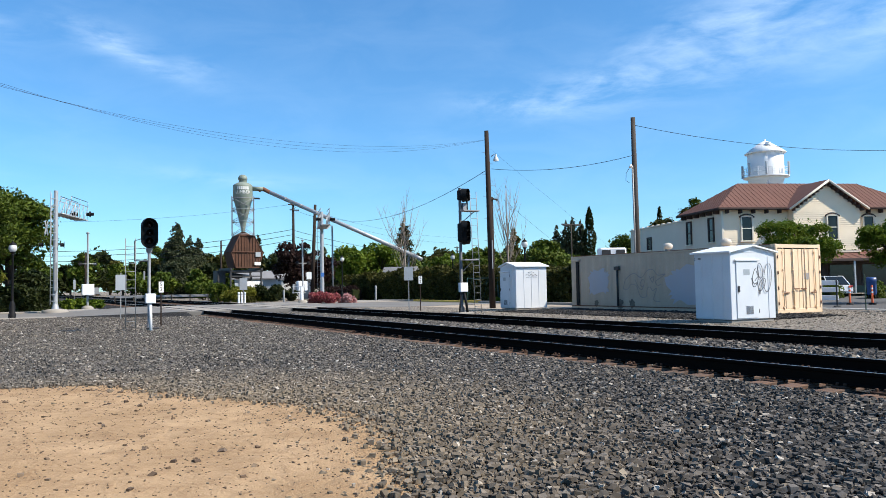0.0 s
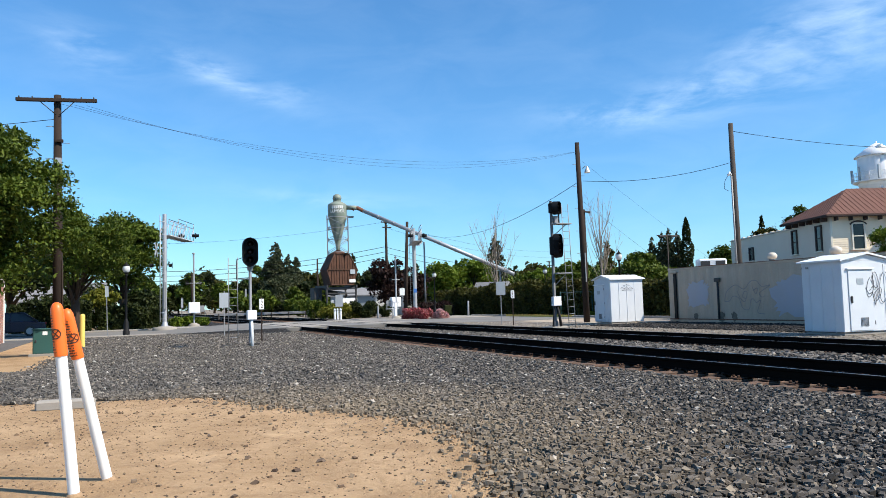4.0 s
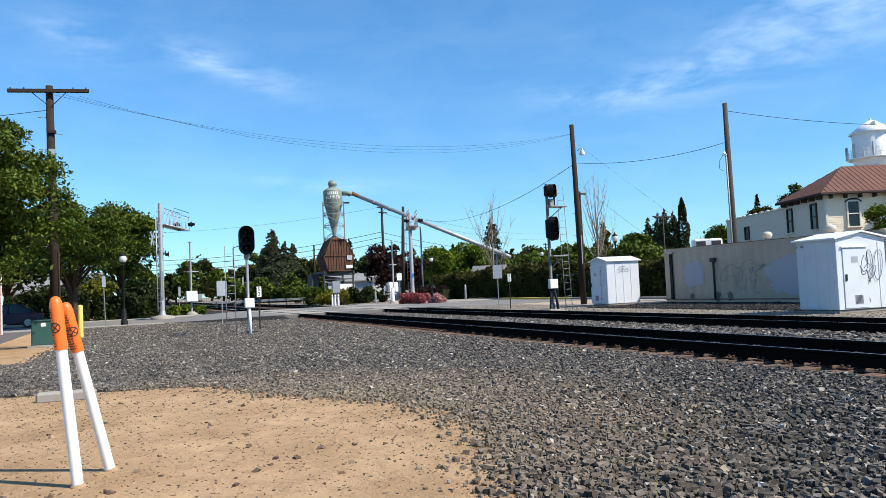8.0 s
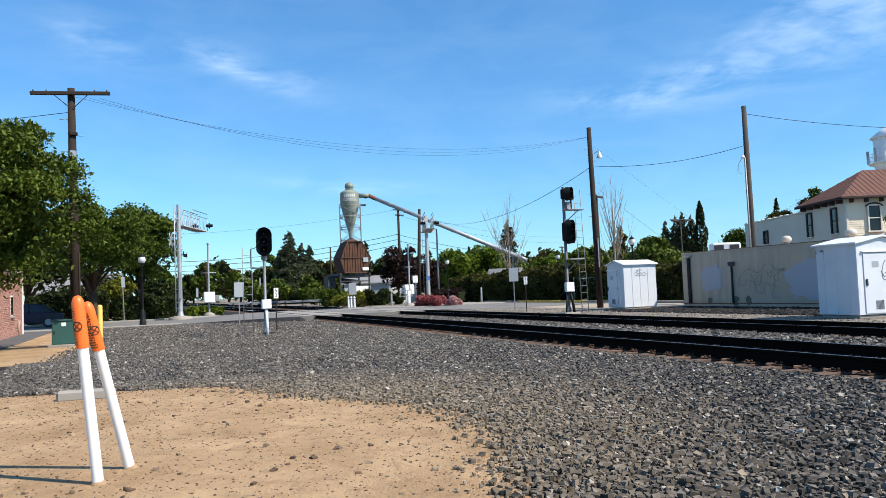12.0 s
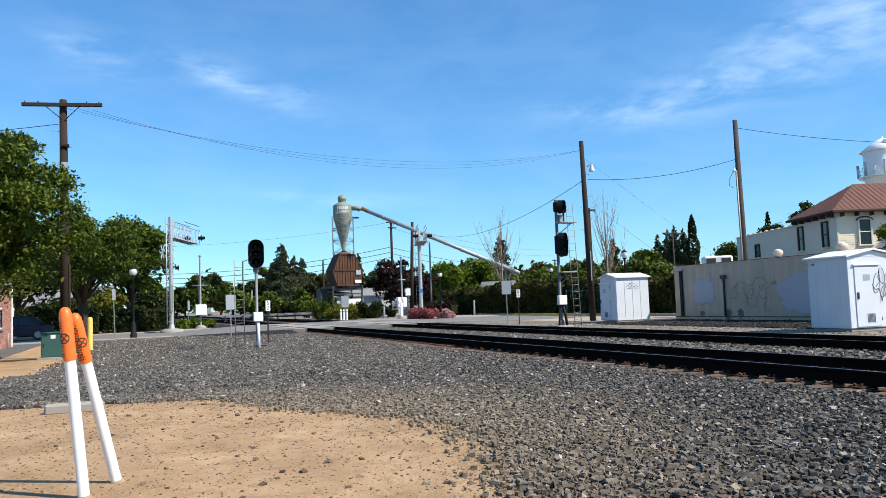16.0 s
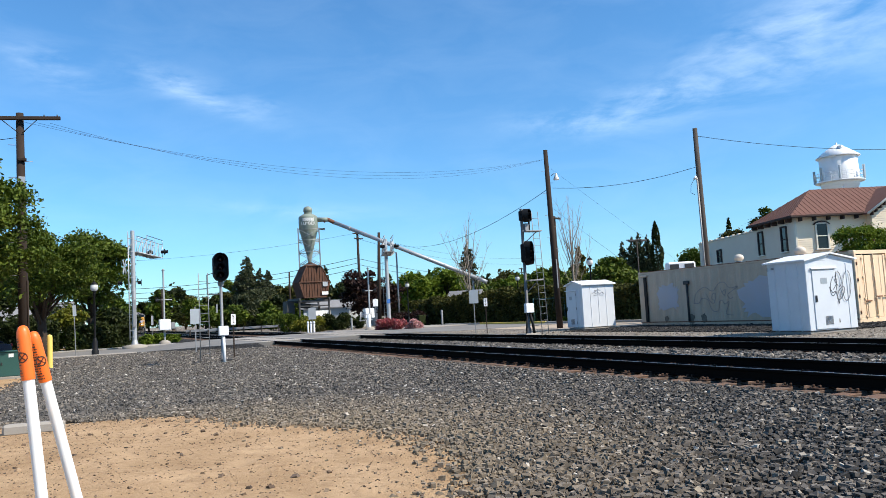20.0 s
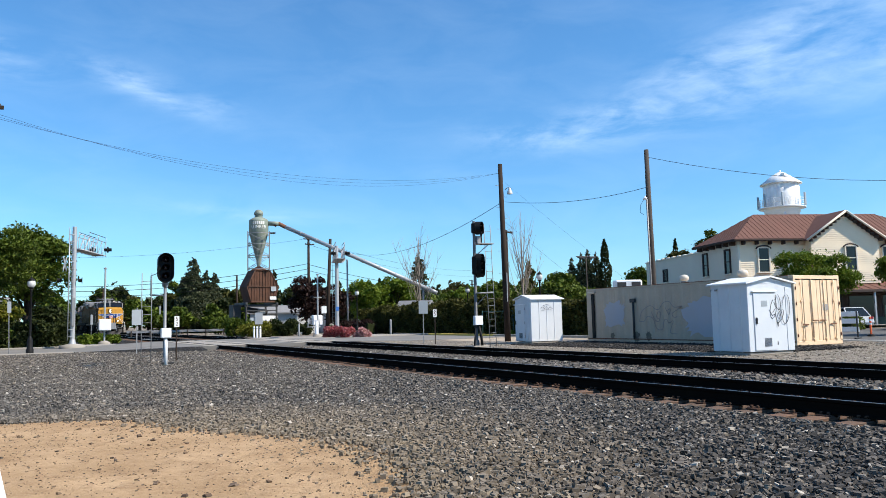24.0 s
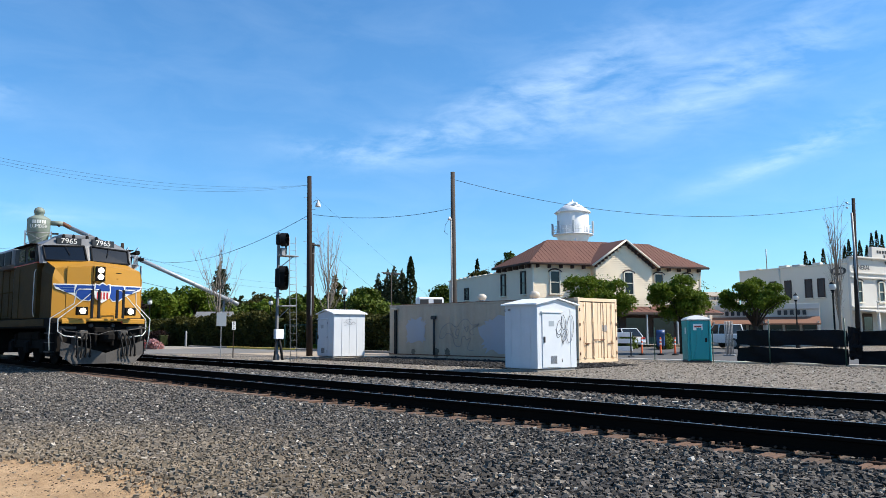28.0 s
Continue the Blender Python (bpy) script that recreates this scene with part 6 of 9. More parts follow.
part("mast_cap", geo().lathe([(0.09, 2.75), (0.11, 2.85), (0.09, 2.98)], 12), M_GALV, t)
part("bracket_arm", geo().cyl((0, 0, 2.45), (-1.6, -0.22, 2.52), 0.022, n=6), M_GALV, t)
part("tilted_plate", geo().box((0.05, -0.17, 1.95), (0.02, 0.06, 0.30), Matrix.Rotation(radians(0), 4, "X"), 0.005), M_GALV, t, "", pose(0, 0, 0))
ladder(t, (-1.9, -0.36, 0.0), (-1.9, -0.36, 3.35), 0.34)
part("rail_frame", geo().tube([(-1.7, -0.25, 2.5), (-1.7, -0.25, 3.25), (-0.6, -0.08, 3.3)], 0.018, 6), M_GALV, t)

t = thing("railway_signal", pose(-29.6, 17.9, 0.12), "two-head railway signal with ladder and platforms", "railway signal", "railway signals")
part("footing", geo().box((0, 0, 0.0), (0.8, 0.8, 0.14), None, 0.02), M_CONC, t)
part("mast", geo().lathe([(0.12, 0.05), (0.12, 0.3), (0.072, 0.34), (0.066, 5.75)], 14), M_MAST, t)
sig_head(t, 0.04, 5.42, 0.62, 0.62, 38, "black round upper signal head")
sig_head(t, 0.03, 3.70, 1.12, 0.60, 38, "black oval lower signal head")
part("upper_lamp_case", geo().box((0.02, 0.20, 4.90), (0.2, 0.22, 0.34), None, 0.02), M_GALV, t)
part("hood_drop", geo().box((0.1, 0.32, 4.95), (0.06, 0.07, 0.6), None, 0.01), M_BLACK, t)
for zz, w in ((4.70, 0.85), (2.45, 0.75)):
    pf = part("platform", geo().box((0.1, w / 2, zz), (0.5, w, 0.05), None, 0.01), M_GALV, t, "small steel grating platform")
    part("brace", geo().cyl((0, 0.05, zz - 0.55), (0.05, w - 0.1, zz), 0.02, n=6), M_GALV, pf)
ladder(t, (0.3, 0.70, 0.0), (0.15, 0.62, 5.6), 0.34)
part("relay_box", geo().box((0.13, 0.02, 1.2), (0.2, 0.42, 0.42), None, 0.02), M_WHITE, t, "white junction box")
part("conduit", geo().tube([(0.25, 0.16, 0.0), (0.2, 0.12, 0.5), (0.12, 0.05, 1.0)], 0.06, 8), M_BLACK, t)
part("stay_leg", geo().cyl((0.25, -0.28, 0.0), (0.05, -0.05, 1.0), 0.035, n=6), M_BLACK, t)


# ---- grade crossing equipment ----
def flasher(parent, x, y, z, yaw):
    """A crossing light: round black board with a hooded lamp."""
    m = Matrix.Translation((x, y, z)) @ Matrix.Rotation(radians(yaw), 4, "Z")
    b_ = part("flasher", geo().lathe([(0.22, 0), (0.22, 0.02), (0.12, 0.03)], 18, Matrix.Rotation(radians(90), 4, "Y")), M_BLACK, parent, "round black crossing light", m)
    part("hood", geo().lathe([(0.12, 0.03), (0.12, 0.24)], 14, Matrix.Rotation(radians(90), 4, "Y")), M_BLACK, b_)
    return b_


def crossing_gantry(m, h, arm, yaw, label, mast_r=0.15):
    """A cantilever crossing signal: mast, truss arm with walkway rails and lights."""
    t = thing("crossing_gantry", m, label, "crossing signal", "crossing gantries")
    part("footing", geo().lathe([(0.8, -0.1), (0.8, 0.12), (0.3, 0.2)], 12), M_CONC, t)
    part("mast_base", geo().lathe([(mast_r * 1.7, 0.1), (mast_r * 1.6, 0.2), (mast_r * 1.05, 0.5)], 8), M_ALU, t)
    part("mast", geo().lathe([(mast_r, 0.2), (mast_r * 0.9, h)], 16), M_ALU, t)
    R = Matrix.Rotation(radians(yaw), 4, "Z")

    def P(x, y, z):
        return R @ Vector((x, y, z))
    z0, z1 = h - 1.5, h - 0.5
    for s in (-0.35, 0.35):
        part("chord", geo().cyl(P(0, s, z0), P(arm, s, z0), 0.04, n=6), M_ALU, t)
        part("chord", geo().cyl(P(0, s, z1), P(arm, s, z1), 0.03, n=6), M_ALU, t)
        n = max(2, int(arm / 0.9))
        for i in range(n):
            part("lattice", geo().cyl(P(arm * i / n, s, z0), P(arm * (i + 1) / n, s, z1), 0.02, n=5), M_ALU, t)
            part("lattice", geo().cyl(P(arm * (i + 1) / n, s, z0), P(arm * (i + 1) / n, s, z1), 0.02, n=5), M_ALU, t)
    part("walkway", geo().add([P(0.1, -0.36, z0), P(arm, -0.36, z0), P(arm, 0.36, z0), P(0.1, 0.36, z0), P(0.1, -0.36, z0 + 0.05), P(arm, -0.36, z0 + 0.05), P(arm, 0.36, z0 + 0.05), P(0.1, 0.36, z0 + 0.05)], [(0, 3, 2, 1), (4, 5, 6, 7), (0, 1, 5, 4), (1, 2, 6, 5), (2, 3, 7, 6), (3, 0, 4, 7)]), M_ALU, t, "grating walkway")
    for s in (-0.35, 0.35):
        part("hand_rail", geo().cyl(P(arm * 0.35, s, z1 + 0.35), P(arm, s, z1 + 0.35), 0.025, n=6), M_DARKGREY, t)
        for k in (0.35, 0.68, 1.0):
            part("rail_post", geo().cyl(P(arm * k, s, z1), P(arm * k, s, z1 + 0.35), 0.02, n=5), M_ALU, t)
    for k in range(7):
        part("walkway_slat", geo().cyl(P(arm * (k + 0.5) / 7, -0.5, z0 - 0.02), P(arm * (k + 0.5) / 7, 0.5, z0 - 0.02), 0.03, n=5), M_ALU, t)
    for k in (0.97,):
        p = P(arm * k, 0, z1 + 0.05)
        for dy in (-0.55, 0.55):
            q = P(arm * k, dy, z0 + 0.45)
            flasher(t, q.x, q.y, q.z, yaw + 90)
            flasher(t, q.x, q.y, q.z, yaw - 90)
    lad = ladder(t, (-mast_r - 0.12, -0.1, 0.4), (-mast_r - 0.12, -0.1, h), 0.4, 0.33, M_ALU)
    return t


t = crossing_gantry(pose(-55.9, 2.6, 0.12), 8.0, 5.6, 159, "silver cantilever crossing signal on a concrete base")
part("control_cabinet", geo().box((0.22, 0.0, 2.3), (0.16, 0.20, 1.9), None, 0.02), M_GALV, t, "narrow grey mast cabinet")
for z in range(16):
    part("mast_rung", geo().cyl((0.18, -0.30, 0.7 + 0.45 * z), (0.18, 0.02, 0.7 + 0.45 * z), 0.018, n=5), M_ALU, t)
part("mast_rail", geo().cyl((0.18, -0.30, 0.5), (0.18, -0.30, 7.8), 0.035, n=6), M_ALU, t)
for y in (-0.75, 0.5):
    flasher(t, 0.2, y, 4.4, -90)
for a in (45, -45):
    part("crossbuck_board", geo().box((0, 0, 0), (0.03, 0.22, 1.2), Matrix.Translation((0.1, -0.55, 5.5)) @ Matrix.Rotation(radians(75), 4, "Z") @ Matrix.Rotation(radians(a), 4, "X"), 0.005), M_ALU, t, "white crossbuck board")

def crossing_gate(m, h, label, yaw=0):
    """Gate mechanism on a pedestal, light bar, crossbuck, and a raised arm."""
    t = thing("crossing_gate", m, label, "crossing gate", "crossing gates")
    part("footing", geo().lathe([(0.45, -0.1), (0.45, 0.1), (0.2, 0.25)], 10), M_CONC, t)
    part("mast", geo().lathe([(0.075, 0.1), (0.065, h)], 12), M_ALU, t)
    mech = part("gate_mechanism", geo().box((0.22, 0, 1.45), (0.5, 0.85, 0.85), None, 0.04), M_WHITE, t, "white gate mechanism case")
    part("counterweight", geo().box((0.3, 0.55, 1.35), (0.12, 0.42, 0.5), None, 0.03), M_GALV, mech)
    part("arm_support", geo().tube([(0.25, 0.4, 1.5), (0.25, 0.75, 1.3), (0.25, 0.85, 0.95)], 0.04, 6), M_GALV, mech)
    bar = part("light_bar", geo().cyl((0, -0.6, 3.4), (0, 0.6, 3.4), 0.03, n=6), M_ALU, t)
    for y in (-0.5, 0.5):
        m2 = Matrix.Translation((0, y, 3.4))
        part("flasher", geo().lathe([(0.15, 0), (0.15, 0.02), (0.08, 0.14)], 14, m2 @ Matrix.Rotation(radians(-90), 4, "Y")), M_BLACK, bar)
    part("bell", geo().lathe([(0.12, h), (0.13, h + 0.04), (0.05, h + 0.12), (0.004, h + 0.14)], 12), M_GALV, t)
    return t


crossing_gate(pose(-63.0, 5.1, 0.1), 5.7, "crossing gate mast with a grey mechanism case")
crossing_gate(pose(-62.3, 21.8, 0.12, 0, 0, 180), 5.3, "crossing gate mast with lights and white bars")
t = crossing_gantry(pose(-62.4, 23.6, 0.12), 7.9, 4.6, -17, "silver cantilever crossing signal behind the flower bush", 0.17)
part("blue_notice", geo().box((0.2, -0.05, 2.4), (0.03, 0.3, 0.35), None, 0.01), worn("notice_blue", (0.03, 0.13, 0.4), rough=0.5), t, "small blue notice plate")
t = thing("gate_rack", pose(-61.6, 21.2, 0.1), "white tubular gate counterweight frame by the crossing", "gate frame")
for z in (0.9, 1.4):
    part("bar", geo().cyl((0, -0.6, z), (0, 0.6, z), 0.035, n=6), M_ALU, t)
for y in (-0.5, 0.0, 0.5):
    part("upright", geo().cyl((0, y, 0.0 if y == 0 else 0.8), (0, y, 1.6), 0.03, n=6), M_ALU, t)
sign_post(pose(-61.0, 21.9, 0.12, 0, 0, -14), 2.6, 0.42, 0.6, "white road sign on a post by the crossing", M_SIGNWHITE)
sign_post(pose(-70.5, 18.9, 0.1, 0, 0, -14), 2.3, 0.7, 1.1, "pale notice board with a round symbol on a post", M_ALU)
for i, (az, r) in enumerate(((14.67, 71), (14.88, 71), (15.12, 71))):
    t = thing("white_bollard", at(az, r, 0.08), "white painted round bollard by the bushes", "bollard", "white bollards")
    part("tube", geo().lathe([(0.085, -0.05), (0.085, 0.98), (0.06, 1.04), (0.003, 1.06)], 14), M_WHITE, t)
    part("band", geo().lathe([(0.088, 0.80), (0.088, 0.90)], 14), M_GREYSIGN, t)
t = thing("white_bollard", at(19.2, 66, 0.1), "white painted round bollard by the gate", "bollard", "white bollards")
part("tube", geo().lathe([(0.15, -0.05), (0.15, 1.35), (0.10, 1.42), (0.003, 1.44)], 14), M_WHITE, t)
for az, r, h in ((17.9, 70, 1.1), (24.7, 68, 1.35)):
    t = thing("steel_bollard", at(az, r, 0.1), "grey steel guard post", "bollard", "steel bollards")
    part("tube", geo().lathe([(0.09, -0.05), (0.09, h), (0.06, h + 0.05), (0.003, h + 0.06)], 12), M_GALV, t)

# ---- lumber cyclone, rusty hopper and pipe ----
M_CYCLONE = worn("cyclone_grey_green", (0.24, 0.285, 0.235), (0.12, 0.125, 0.095), 0.65, 0.1, 0.9, 14, 0.8)
M_PIPE = worn("pipe_steel", (0.36, 0.375, 0.39), (0.24, 0.24, 0.24), 0.5, 0.3, 0.8, 20, 0.7)
M_RUSTDARK = worn("rusty_sheet", (0.115, 0.050, 0.028), (0.026, 0.016, 0.012), 0.95, 0.0, 1.2, 12, 0.9, 0.4, 0.01)
M_LETTER = worn("white_lettering", (0.72, 0.72, 0.68), (0.5, 0.5, 0.47), 0.7)
CYC = at(15.0, 85, 0, -15)


def cyclone_tower():
    t = thing("cyclone_tower", CYC, "weathered grey-green dust cyclone on a steel lattice tower", "dust cyclone")
    cyl = part("drum", geo().lathe([(1.02, 11.25), (1.05, 11.3), (1.05, 12.6), (1.02, 12.7), (0.62, 12.95), (0.45, 13.0)], 24), M_CYCLONE, t, "round grey-green drum with faded white lettering")
    part("cone", geo().lathe([(0.16, 7.4), (0.22, 8.0), (1.03, 11.28)], 24), M_CYCLONE, t)
    part("chimney", geo().lathe([(0.44, 12.95), (0.44, 13.25), (0.50, 13.3), (0.50, 13.5), (0.40, 13.72), (0.2, 13.85), (0.003, 13.88)], 18), M_CYCLONE, t, "domed outlet cap")
    for i in range(6):
        part("letter_bar", geo().box((1.06, 0, 12.30), (0.012, 0.16, 0.34), Matrix.Rotation((i - 2.5) * 0.21, 4, "Z"), 0.003), M_LETTER, cyl)
    for i, ch in enumerate("LUMBER"):
        letters(ch, 0.50, M_LETTER, cyl, Matrix.Rotation((i - 2.5) * 0.27, 4, "Z") @ Matrix.Translation((1.065, 0, 11.84)) @ FACE_X, "letter", 0.006)
    leg = ((-1.15, -1.15), (1.15, -1.15), (1.15, 1.15), (-1.15, 1.15))
    for x, y in leg:
        part("leg", geo().box((x, y, 9.2), (0.10, 0.10, 4.3), None, 0.01), M_GALV, t)
    for i in range(4):
        a, b = leg[i], leg[(i + 1) % 4]
        for z in (7.3, 8.7, 10.0, 11.2):
            part("girt", geo().cyl((*a, z), (*b, z), 0.04, n=5), M_GALV, t)
        for z0, z1 in ((7.3, 8.7), (8.7, 10.0), (10.0, 11.2)):
            part("brace", geo().cyl((*a, z0), (*b, z1), 0.03, n=5), M_GALV, t)
            part("brace", geo().cyl((*b, z0), (*a, z1), 0.03, n=5), M_GALV, t)
    part("service_shelf", geo().box((0.2, 1.45, 11.25), (1.0, 0.7, 0.08), None, 0.01), M_DARKGREY, t)


def rusty_hopper():
    t = thing("sawdust_hopper", CYC @ Matrix.Rotation(radians(24), 4, "Z") @ Matrix.Translation((-0.65, 0, 0)), "rusty six-sided sawdust hopper on a steel trestle", "hopper")
    hexa = [(-1.8, 5.35), (-1.35, 3.65), (1.35, 3.65), (1.8, 5.35), (0.82, 7.15), (-0.82, 7.15)]
    prof = [(y, z) for y, z in hexa]
    m = Matrix.Rotation(radians(90), 4, "Z") @ Matrix.Rotation(radians(90), 4, "X")
    part("bin", geo().prism(prof, -0.3, 1.7, m), M_RUSTDARK, t, "rust-brown sheet metal bin")
    n = 11
    for i in range(n):
        y = -1.6 + 3.2 * i / (n - 1)
        k = abs(y)
        zt = 7.15 if k < 0.82 else 7.15 - (k - 0.82) / 0.98 * 1.8
        zb = 3.65 if k < 1.35 else 3.65 + (k - 1.35) / 0.45 * 1.7
        part("rib", geo().box((1.74, y, (zt + zb) / 2), (0.05, 0.05, zt - zb), None, 0.01), M_RUSTDARK, t)
    for z, w in ((5.35, 3.6), (7.12, 1.7), (3.68, 2.7)):
        part("band", geo().box((1.76, 0, z), (0.12, w, 0.12), None, 0.02), M_RUSTDARK, t)
    for s in (-1, 1):
        part("edge_plate", geo().cyl((1.72, s * 1.8, 5.35), (1.72, s * 0.82, 7.15), 0.06, n=6), M_RUSTDARK, t)
        part("edge_plate", geo().cyl((1.72, s * 1.8, 5.35), (1.72, s * 1.35, 3.65), 0.06, n=6), M_RUSTDARK, t)
    part("white_notice", geo().box((1.83, 1.15, 4.1), (0.02, 0.75, 0.35), None), M_LETTER, t, "white notice panel with unreadable writing")
    part("white_notice", geo().box((1.83, 1.2, 5.1), (0.02, 0.6, 0.5), None), M_GREYSIGN, t, "faded notice panel")
    part("tapered_top", geo().lathe([(0.95, 7.15), (0.5, 7.45), (0.2, 7.6)], 8, Matrix.Translation((0.7, 0, 0))), M_RUSTDARK, t)
    for x in (-1.4, 1.4):
        for y in (-1.75, 1.75):
            part("trestle_leg", geo().box((x, y, 1.8), (0.16, 0.16, 3.7), None, 0.01), M_DARKGREY, t)
    for y in (-1.75, 1.75):
        part("beam", geo().box((0, y, 3.5), (3.2, 0.2, 0.28), None, 0.01), M_DARKGREY, t)
    for x in (-1.4, 1.4):
        part("beam", geo().box((x, 0, 3.3), (0.2, 3.8, 0.25), None, 0.01), M_DARKGREY, t)
        part("beam", geo().box((x, 0, 2.75), (0.1, 3.6, 0.12), None, 0.01), M_DARKGREY, t)
    part("auger", geo().cyl((0, -1.2, 2.9), (0, 1.2, 2.6), 0.3, n=12), M_DARKGREY, t)
    part("motor", geo().box((0.9, 0.2, 2.65), (0.6, 0.7, 0.5), None, 0.08), M_GALV, t)
    part("side_bin", geo().box((-0.3, -2.3, 2.6), (1.2, 0.9, 1.6), None, 0.03), M_DARKGREY, t)
    w = part("white_wall", geo().box((1.3, 0.6, 1.2), (0.2, 2.6, 2.0), None, 0.02), M_STUCCO, t, "whitewashed wall with dark graffiti")
    tmp = geo()
    scrawl(tmp, -1.0, 0.5, 2.0, 1.2, 6, 5, 0, 0.09)
    part("graffiti", geo().add(tmp.v, tmp.f, Matrix.Translation((1.405, 0.6, 0.1)) @ Matrix.Rotation(radians(90), 4, "Z")), M_GRAFDARK, w)
    part("grey_wall", geo().box((1.1, -0.75, 1.1), (0.2, 0.9, 1.8), None, 0.02), M_GREYSIGN, t)


def dust_pipe():
    t = thing("dust_pipe", IDENT, "long sloping steel dust pipe with a rusty elbow", "pipe")
    a = CYC @ Vector((0, 1.0, 12.35))
    b = at(18.0, 84, 11.1).translation
    e = at(27.6, 80, 4.6).translation
    k = a.lerp(b, 0.35) + Vector((0, 0, 0.35))
    k0 = a.lerp(b, 0.15) + Vector((0, 0, 0.15))
    part("elbow", geo().tube([a.lerp(b, 0.2), k0.lerp(k, 0.6), k, a.lerp(b, 0.55) + Vector((0, 0, 0.22))], 0.22, 14), M_RUST, t, "rusty pipe elbow")
    p0 = a.lerp(b, 0.55) + Vector((0, 0, 0.22))
    part("inlet", geo().cyl(a, k, 0.25, n=14), M_CYCLONE, t)
    part("tube", geo().cyl(p0, e, 0.21, n=16), M_PIPE, t)
    d = (e - p0).normalized()
    for i in range(1, 9):
        q = p0.lerp(e, i / 9)
        part("flange", geo().cyl(q - d * 0.06, q + d * 0.06, 0.245, n=16), M_PIPE, t)
    part("nozzle", geo().cyl(e, e + d * 1.0, 0.22, 0.19, n=14), M_PIPE, t)
    for az, r in ((21.5, 82.5), (27.2, 80.3)):
        f = at(az, r).translation
        u = (az - 15.5) / (27.6 - 15.5)
        z = p0.z + (e.z - p0.z) * u
        part("support", geo().cyl((f.x, f.y, -0.1), (f.x, f.y, z - 0.2), 0.10, n=8), M_GALV, t)


cyclone_tower()
rusty_hopper()
dust_pipe()
gable_house(at(17.3, 104, 0, 70), 10, 6.5, 2.7, 0.9, M_GREYSIGN, M_ROOFGREY, "grey metal shed with a low gable roof", "metal_shed")
t = thing("white_shed", at(18.5, 97, 0, 72), "low white shed with a dark doorway", "shed")
part("wall", geo().box((0, 0, 1.2), (2.6, 3.4, 2.4), None, 0.02), M_STUCCO, t)
part("roof", geo().box((0, 0, 2.45), (2.9, 3.7, 0.14), None, 0.02), M_ROOFGREY, t)
gable_house(at(26.6, 84, 0, 40), 3.2, 3.4, 2.0, 1.4, M_STUCCO, M_ROOFGREY, "small house with a pale grey gable roof behind the hedge")

t = thing("guard_rail", at(11.3, 92, 0, 78), "low weathered guard rail behind the road", "fence")
for i in range(9):
    part("post", geo().box((-8 + 2 * i, 0, 0.4), (0.14, 0.14, 0.9), None, 0.01), M_POLEGREY, t)
part("rail", geo().box((0, 0.1, 0.72), (17, 0.06, 0.28), None, 0.02), M_GALV, t)


# ---- poles and wires ----
M_POLEDARK = worn("pole_wood_dark", (0.05, 0.036, 0.028), (0.025, 0.019, 0.016), 0.95, 0, 1.2, 25, 0.8, 0.5, 0.01, 0.1)


def utility_pole(x, y, h, r, label, mat, top=(0, 0), arms=(), steps=False, z=0.0):
    t = thing("utility_pole", pose(x, y, z), label, "utility pole", "utility poles")
    lean = Vector((top[0], top[1], h))
    part("shaft", geo().tube([(0, 0, -0.3), lean * 0.5, lean], [r * 1.15, r, r * 0.78], 12), mat, t, "weathered wooden shaft")
    for z_, ln, yaw, braces in arms:
        c = lean * (z_ / h)
        m = Matrix.Translation(c) @ Matrix.Rotation(radians(yaw), 4, "Z") @ Matrix.Rotation(radians(3.0 if braces and ln > 2 else 0), 4, "X")
        arm = part("crossarm", geo().box((r + 0.06, 0, 0), (0.11, ln, 0.12), m, 0.01), M_POLE, t)
        for s in (-1, 1):
            if braces:
                part("brace", geo().cyl(m @ Vector((r + 0.05, s * ln * 0.22, -0.03)), m @ Vector((r, s * 0.05, -0.5)), 0.015, n=5), M_DARKGREY, arm)
            for k in (0.30, 0.46):
                part("insulator", geo().lathe([(0.015, 0.05), (0.022, 0.08), (0.02, 0.11), (0.01, 0.13)], 8, m @ Matrix.Translation((r + 0.06, s * ln * k, 0))), M_DARKGREY, arm)
    if steps:
        for i in range(9):
            c = lean * ((h * 0.38 + i * h * 0.062) / h)
            s = 1 if i % 2 else -1
            part("pole_step", geo().cyl(c + Vector((0, s * r * 0.8, 0)), c + Vector((0, s * (r + 0.22), 0)), 0.012, n=5), M_GALV, t)
    return t


t = utility_pole(-28.8, -2.05, 8.92, 0.15, "tall brown utility pole with one crossarm", M_POLE, (0.0, -0.07), ((8.70, 2.5, 0, True),), True)
part("guy_plate", geo().box((0.15, -0.02, 6.6), (0.08, 0.2, 0.22), None, 0.01), M_GREYSIGN, t)
part("guy_plate", geo().box((0.15, 0.0, 7.3), (0.1, 0.26, 0.10), None, 0.01), M_POLE, t)
part("riser", geo().cyl((0.12, 0.14, 0.0), (0.12, 0.12, 3.2), 0.03, n=6), M_POLE, t)
t = utility_pole(-35.2, 23.3, 9.95, 0.155, "tall brown utility pole with a lamp", M_POLE, (-0.09, -0.13), (), True, 0.1)
part("bracket", geo().tube([(0, 0.1, 8.5), (0.05, 0.30, 8.65), (0.08, 0.36, 8.55)], 0.02, 6), M_GALV, t)
part("lamp_head", geo().lathe([(0.16, 8.25), (0.15, 8.36), (0.08, 8.5), (0.05, 8.62)], 12, Matrix.Translation((0.08, 0.36, 0))), M_LAMPGLASS, t, "pale barn-light lamp head")
part("guard_strip", geo().box((0.15, -0.05, 3.0), (0.03, 0.06, 1.6), None, 0.005), M_GALV, t)
t = utility_pole(-29.85, 29.1, 10.15, 0.15, "tall grey-brown utility pole behind the container", M_POLEGREY, (0.05, -0.12), (), False, 0.1)
